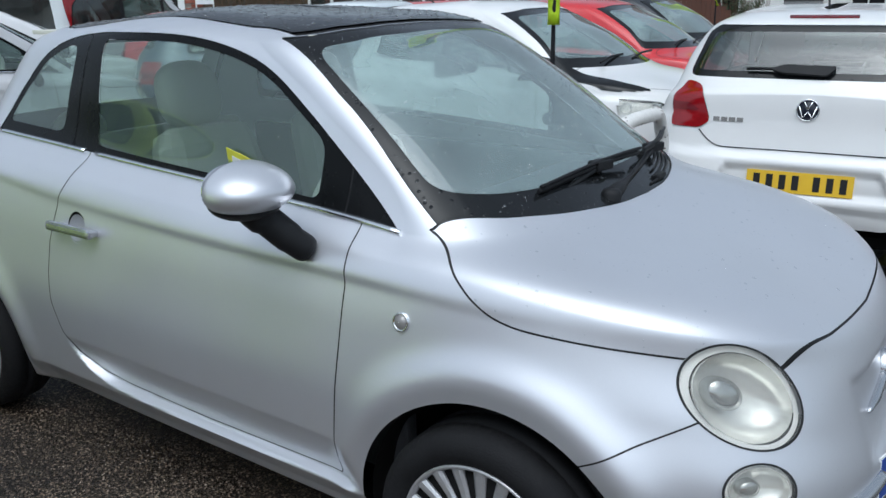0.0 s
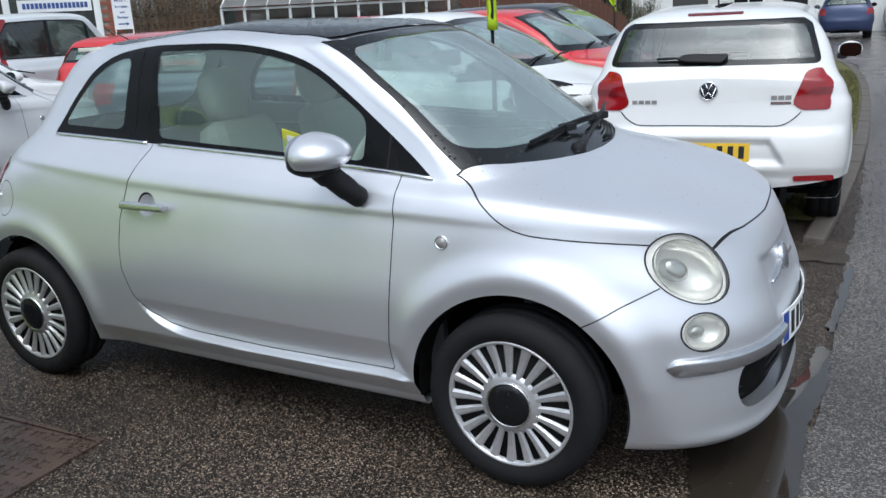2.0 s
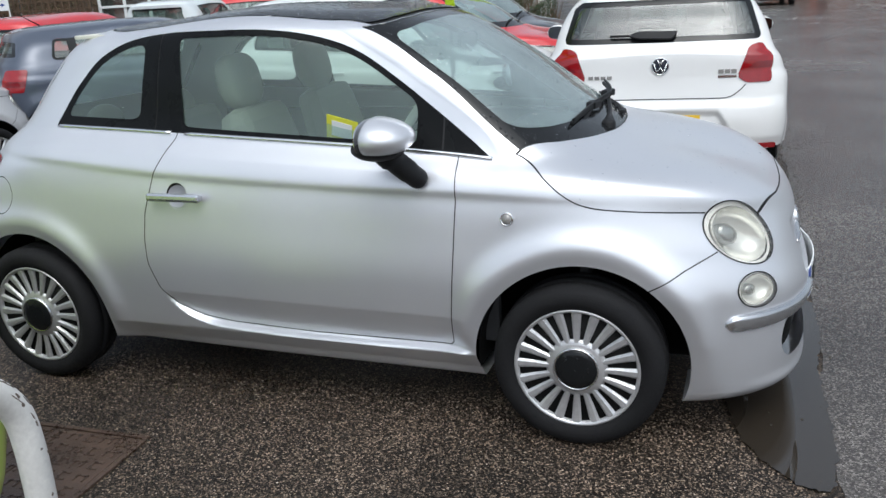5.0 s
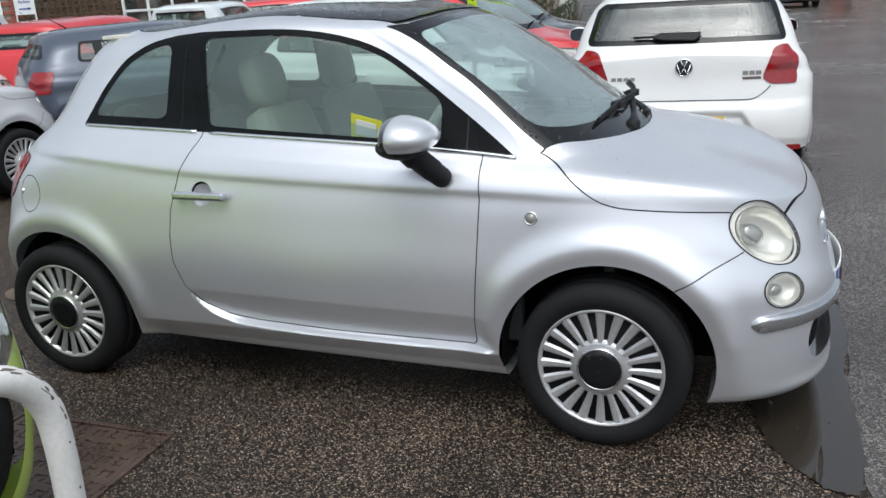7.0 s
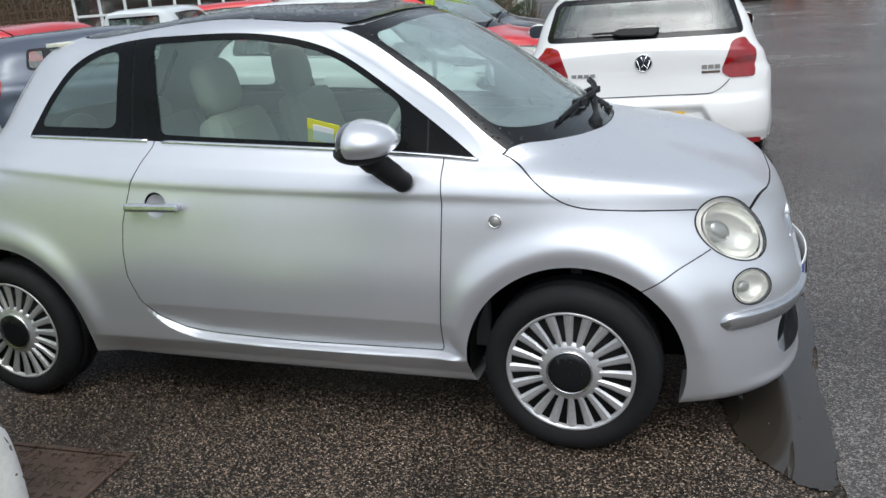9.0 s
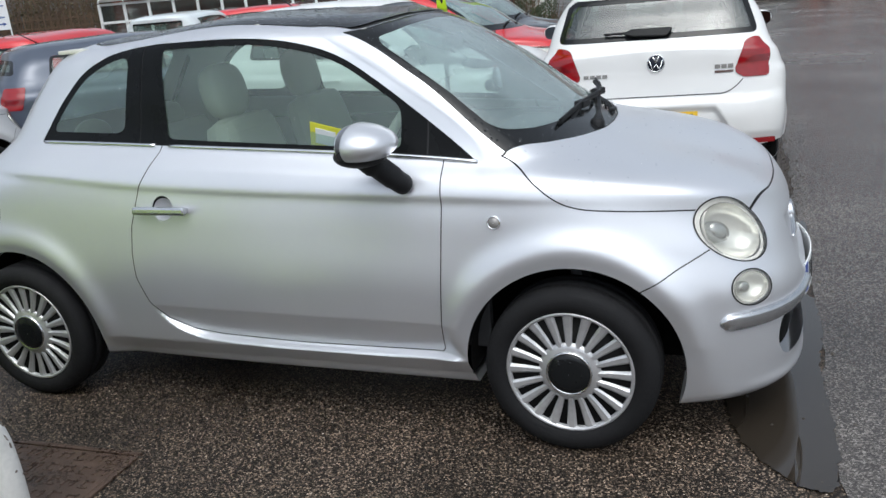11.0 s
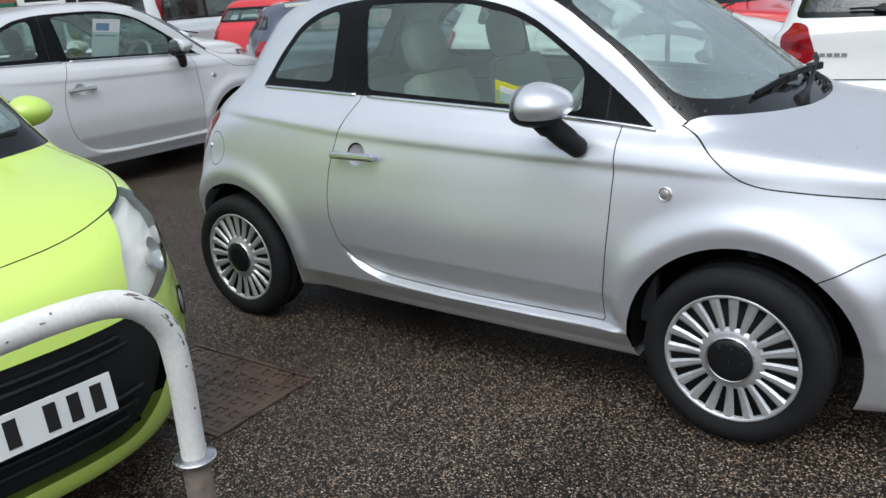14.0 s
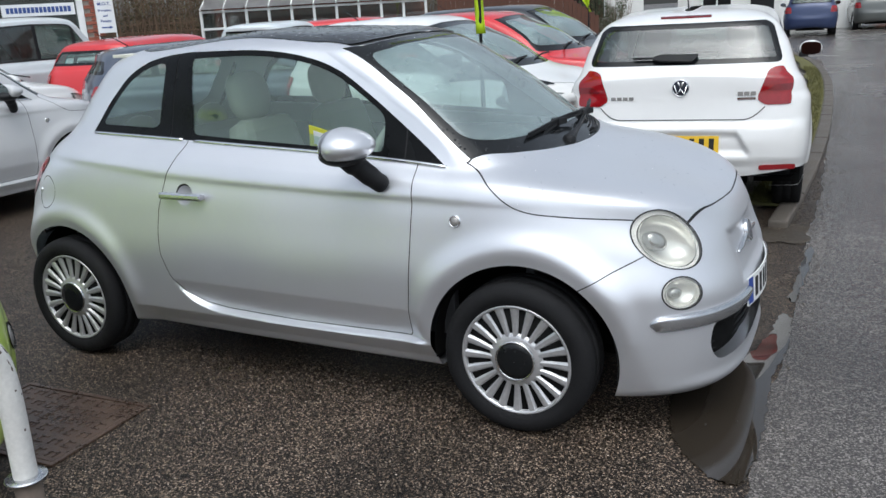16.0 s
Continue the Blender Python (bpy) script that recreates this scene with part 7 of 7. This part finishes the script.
def scatter_leaves(name, label, m, size, count, leaf, material, seed, category="hedge", wood=None):
    """A shrub or hedge: twigs and many small leaves in an uneven box of growth."""
    rnd = random.Random(seed)
    h = thing(name, label, category, at=m)
    V, F = [], []
    lx, ly, lz = size
    for _ in range(count):
        x = rnd.uniform(-lx / 2, lx / 2)
        top = lz * (0.86 + 0.10 * math.sin(3.1 * x + seed) + 0.07 * math.sin(7.7 * x))
        z = top * rnd.random() ** 0.7
        y = (rnd.random() - 0.5) * ly * (1 - 0.35 * (z / lz) ** 2)
        a, b = rnd.uniform(0, 6.28), rnd.uniform(-1.2, 1.2)
        u = Vector((math.cos(a) * math.cos(b), math.sin(a) * math.cos(b), math.sin(b))) * leaf * rnd.uniform(0.6, 1.3)
        w = u.orthogonal().normalized() * leaf * 0.35
        c = Vector((x, y, z))
        k = len(V)
        V += [tuple(c - u * 0.5), tuple(c + w), tuple(c + u * 0.5), tuple(c - w)]
        F.append((k, k + 1, k + 2, k + 3))
    me = bpy.data.meshes.new("leaves")
    me.from_pydata(V, [], F)
    me.materials.append(material)
    tagged(part("leaves", me, material, h), kind="stuff")
    V, F = [], []
    for _ in range(count // 14):
        x, y = rnd.uniform(-lx / 2, lx / 2), (rnd.random() - 0.5) * ly * 0.7
        p0, p1 = Vector((x, y * 0.5, 0)), Vector((x + rnd.uniform(-0.3, 0.3), y, lz * rnd.uniform(0.6, 1.0)))
        w = Vector((0.008, 0, 0))
        k = len(V)
        V += [tuple(p0 - w), tuple(p0 + w), tuple(p1 + w * 0.3), tuple(p1 - w * 0.3)]
        F.append((k, k + 1, k + 2, k + 3))
    me = bpy.data.meshes.new("twigs")
    me.from_pydata(V, [], F)
    me.materials.append(TWIG)
    tagged(part("brushwood", me, TWIG, h), kind="stuff")
    return h


scatter_leaves("hedge", "brown winter hedge with bare twigs", ROW @ pose(-0.2, 0.9, 0), (5.0, 1.0, 3.2), 9000, 0.06, LEAF, 3)
scatter_leaves("hedge", "brown winter hedge behind the glass lean-to", ROW @ pose(5.0, 5.0, 0), (12.0, 1.2, 4.4), 9000, 0.09, LEAF, 5)


def trellis():
    t = thing("trellis_fence", "weathered woven trellis fence panel", "fence", at=ROW @ pose(-1.4, 0, 0))
    me = None
    for k in range(22):
        part("slat", boxes((0.16 * k, 0.16 * k + 0.03, -0.01, 0.01, 0.0, 1.75 + 0.05 * math.sin(k * 0.5)), bevel=0.003), TWIG, t)
    for k in range(7):
        part("rail", boxes((0, 3.5, 0.011, 0.03, 0.4 + 0.2 * k, 0.43 + 0.2 * k), bevel=0.003), TWIG, t)


trellis()


def lean_to():
    c = thing("glass_lean_to", "old glazed lean-to with white timber frames", "greenhouse", at=ROW @ pose(2.2, 0, 0))
    L = 6.0
    part("base_wall", boxes((0, L, 0.0, 0.2, 0, 0.75)), RENDERW, c)
    part("back_wall", boxes((-0.1, L + 0.1, 2.4, 2.6, 0, 2.9)), BRICK, c)
    part("floor_slab", boxes((0, L, 0.2, 2.4, 0.0, 0.05)), CONCRETE, c)
    for k in range(11):
        x = L * k / 10
        part("window_post", boxes((x - 0.035, x + 0.035, 0.02, 0.12, 0.75, 1.86), bevel=0.006), UPVC, c)
        part("roof_bar", tube([(x, 0.0, 1.90), (x, 2.4, 2.75)], 0.028, 6), UPVC, c)
        if k < 10:
            x1 = L * (k + 1) / 10
            part("pane", boxes((x + 0.03, x1 - 0.03, 0.06, 0.068, 0.8, 1.84)), PANE, c)
            bm = bmesh.new()
            bm.faces.new([bm.verts.new(v) for v in ((x + 0.02, -0.1, 1.90), (x1 - 0.02, -0.1, 1.90), (x1 - 0.02, 2.4, 2.76), (x + 0.02, 2.4, 2.76))])
            bmesh.ops.solidify(bm, geom=bm.faces[:], thickness=0.008)
            part("roof_sheet", bm, ROOFM, c)
    for z in (0.75, 1.40, 1.84):
        part("rail", boxes((0, L, 0.0, 0.13, z - 0.03, z + 0.03), bevel=0.006), UPVC, c)
    # solid block added in the dim interior colour to darken the view inside
    part("dark_block", boxes((0.3, L - 0.3, 1.5, 2.2, 0.05, 1.2), bevel=0.03), ROOM, c)


lean_to()


def board_fence():
    f = thing("board_fence", "dark brown close-boarded timber fence", "fence", at=ROW @ pose(8.5, -0.2, 0))
    bm = boxes((0.0, 0.118, -0.012, 0.012, 0.0, 1.0), bevel=0.004)
    me = bpy.data.meshes.new("board")
    bm.to_mesh(me)
    bm.free()
    me.materials.append(FENCE)
    n = 36
    for k in range(n):
        top = 2.05 if k < 22 else 2.05 - 0.95 * ((k - 22) / (n - 22)) ** 1.3
        o = part("board", me, FENCE, f, at=pose(0.122 * k, 0.004 * (k % 2), 0.0) @ Matrix.Diagonal((1, 1, top, 1)))
    for x in (0.0, 1.8, 3.6):
        part("post", boxes((x, x + 0.10, 0.02, 0.12, 0, 1.7), bevel=0.01), FENCE, f)
    part("rail", boxes((0, 4.3, 0.013, 0.06, 0.4, 0.48), (0, 2.8, 0.013, 0.06, 1.5, 1.58), bevel=0.005), FENCE, f)


board_fence()
scatter_leaves("shrub", "dark green clipped shrub by the fence", pose(-4.7, 19.6, 0), (0.7, 0.6, 1.0), 1800, 0.05, LEAFG, 7, "shrub")
scatter_leaves("shrub", "dark evergreen shrub near the houses", pose(-7.6, 26.4, 0), (2.2, 1.0, 1.9), 3500, 0.06, LEAFG, 9, "shrub")


def house(name, label, m, w=7.0, d=6.0, h=5.2, wall=RENDERW):
    b = thing(name, label, "house", "houses along the road", at=m)
    part("wall", boxes((0, w, 0, d, 0, h), bevel=0.01), wall, b)
    bm = bmesh.new()
    vs = [bm.verts.new(v) for v in ((-0.3, -0.4, h), (w + 0.3, -0.4, h), (w + 0.3, d + 0.4, h), (-0.3, d + 0.4, h), (-0.3, d / 2, h + 2.4), (w + 0.3, d / 2, h + 2.4))]
    for q in ((0, 1, 5, 4), (2, 3, 4, 5), (0, 4, 3), (1, 2, 5), (0, 3, 2, 1)):
        bm.faces.new([vs[k] for k in q])
    bmesh.ops.recalc_face_normals(bm, faces=bm.faces)
    part("roof", bm, SLATE, b)
    for x in (w * 0.22, w * 0.72):
        for z in (0.9, 3.3):
            win = part("window", boxes((x - 0.62, x + 0.62, -0.04, 0.02, z, z + 1.25), bevel=0.01), UPVC, b)
            part("pane", boxes((x - 0.54, x - 0.03, -0.055, -0.045, z + 0.08, z + 1.17)), GLOSSB, win)
            part("pane", boxes((x + 0.03, x + 0.54, -0.055, -0.045, z + 0.08, z + 1.17)), GLOSSB, win)
    part("front_door", boxes((w * 0.47 - 0.45, w * 0.47 + 0.45, -0.03, 0.02, 0, 2.05), bevel=0.01), TRIM, b)
    for k in range(6):
        x = w * (k + 0.5) / 6
        part("cladding_batten", boxes((x - 0.03, x + 0.03, -0.02, 0.0, 0, h)), UPVC, b)
    return b


# added wall, never in view: lowers the sky light and reflections on the silver flank
flat_wall = thing("unseen_wall", "plain brick wall added out of view behind the camera to darken reflections", "wall", kind="structure")
part("brickwork", boxes((-16, 16, -9.6, -9.3, 0, 1.7), bevel=0.01), BRICK, flat_wall)
part("coping", boxes((-16, 16, -9.65, -9.25, 1.7, 1.77), bevel=0.01), CONCRETE, flat_wall)
house("house", "white rendered house beyond the fence", pose(-12.5, 24.5, 0, 0, 0, 24))
house("house", "white rendered house along the road bend", pose(-6.0, 33.0, 0, 0, 0, 10))
house("house", "red brick house across the road", pose(9.5, 46, 0, 0, 0, -12), wall=BRICK)
house("house", "red brick house across the road", pose(1.5, 50, 0, 0, 0, -4), wall=BRICK)
flat("pavement", [(-6, 42.2), (3.0, 39.2), (7.5, 34.2), (12.2, 26.0), (14.0, 26.8), (9.5, 36), (5, 41.2), (-6, 44.5)], 0.09, CONCRETE, "pale pavement across the road", "pavement")


def picket(m, n=26):
    f = thing("picket_fence", "low white picket fence across the road", "fence", at=m)
    bm = boxes((0, 0.07, -0.01, 0.01, 0.05, 0.95), bevel=0.01)
    me = bpy.data.meshes.new("picket")
    bm.to_mesh(me)
    bm.free()
    me.materials.append(UPVC)
    for k in range(n):
        part("picket", me, UPVC, f, at=pose(0.14 * k, 0, 0))
    part("rail", boxes((0, 0.14 * n, 0.012, 0.04, 0.3, 0.37), (0, 0.14 * n, 0.012, 0.04, 0.7, 0.77)), UPVC, f)


picket(pose(4.2, 41.8, 0.09, 0, 0, -38))
scatter_leaves("hedge", "dark hedge across the road", pose(0.0, 44.2, 0), (7.0, 1.0, 1.5), 5000, 0.09, LEAFG, 13)
scatter_leaves("hedge", "dark hedge across the road", pose(11.5, 38.0, 0, 0, 0, -45), (8.0, 1.0, 1.7), 5000, 0.09, LEAFG, 15)
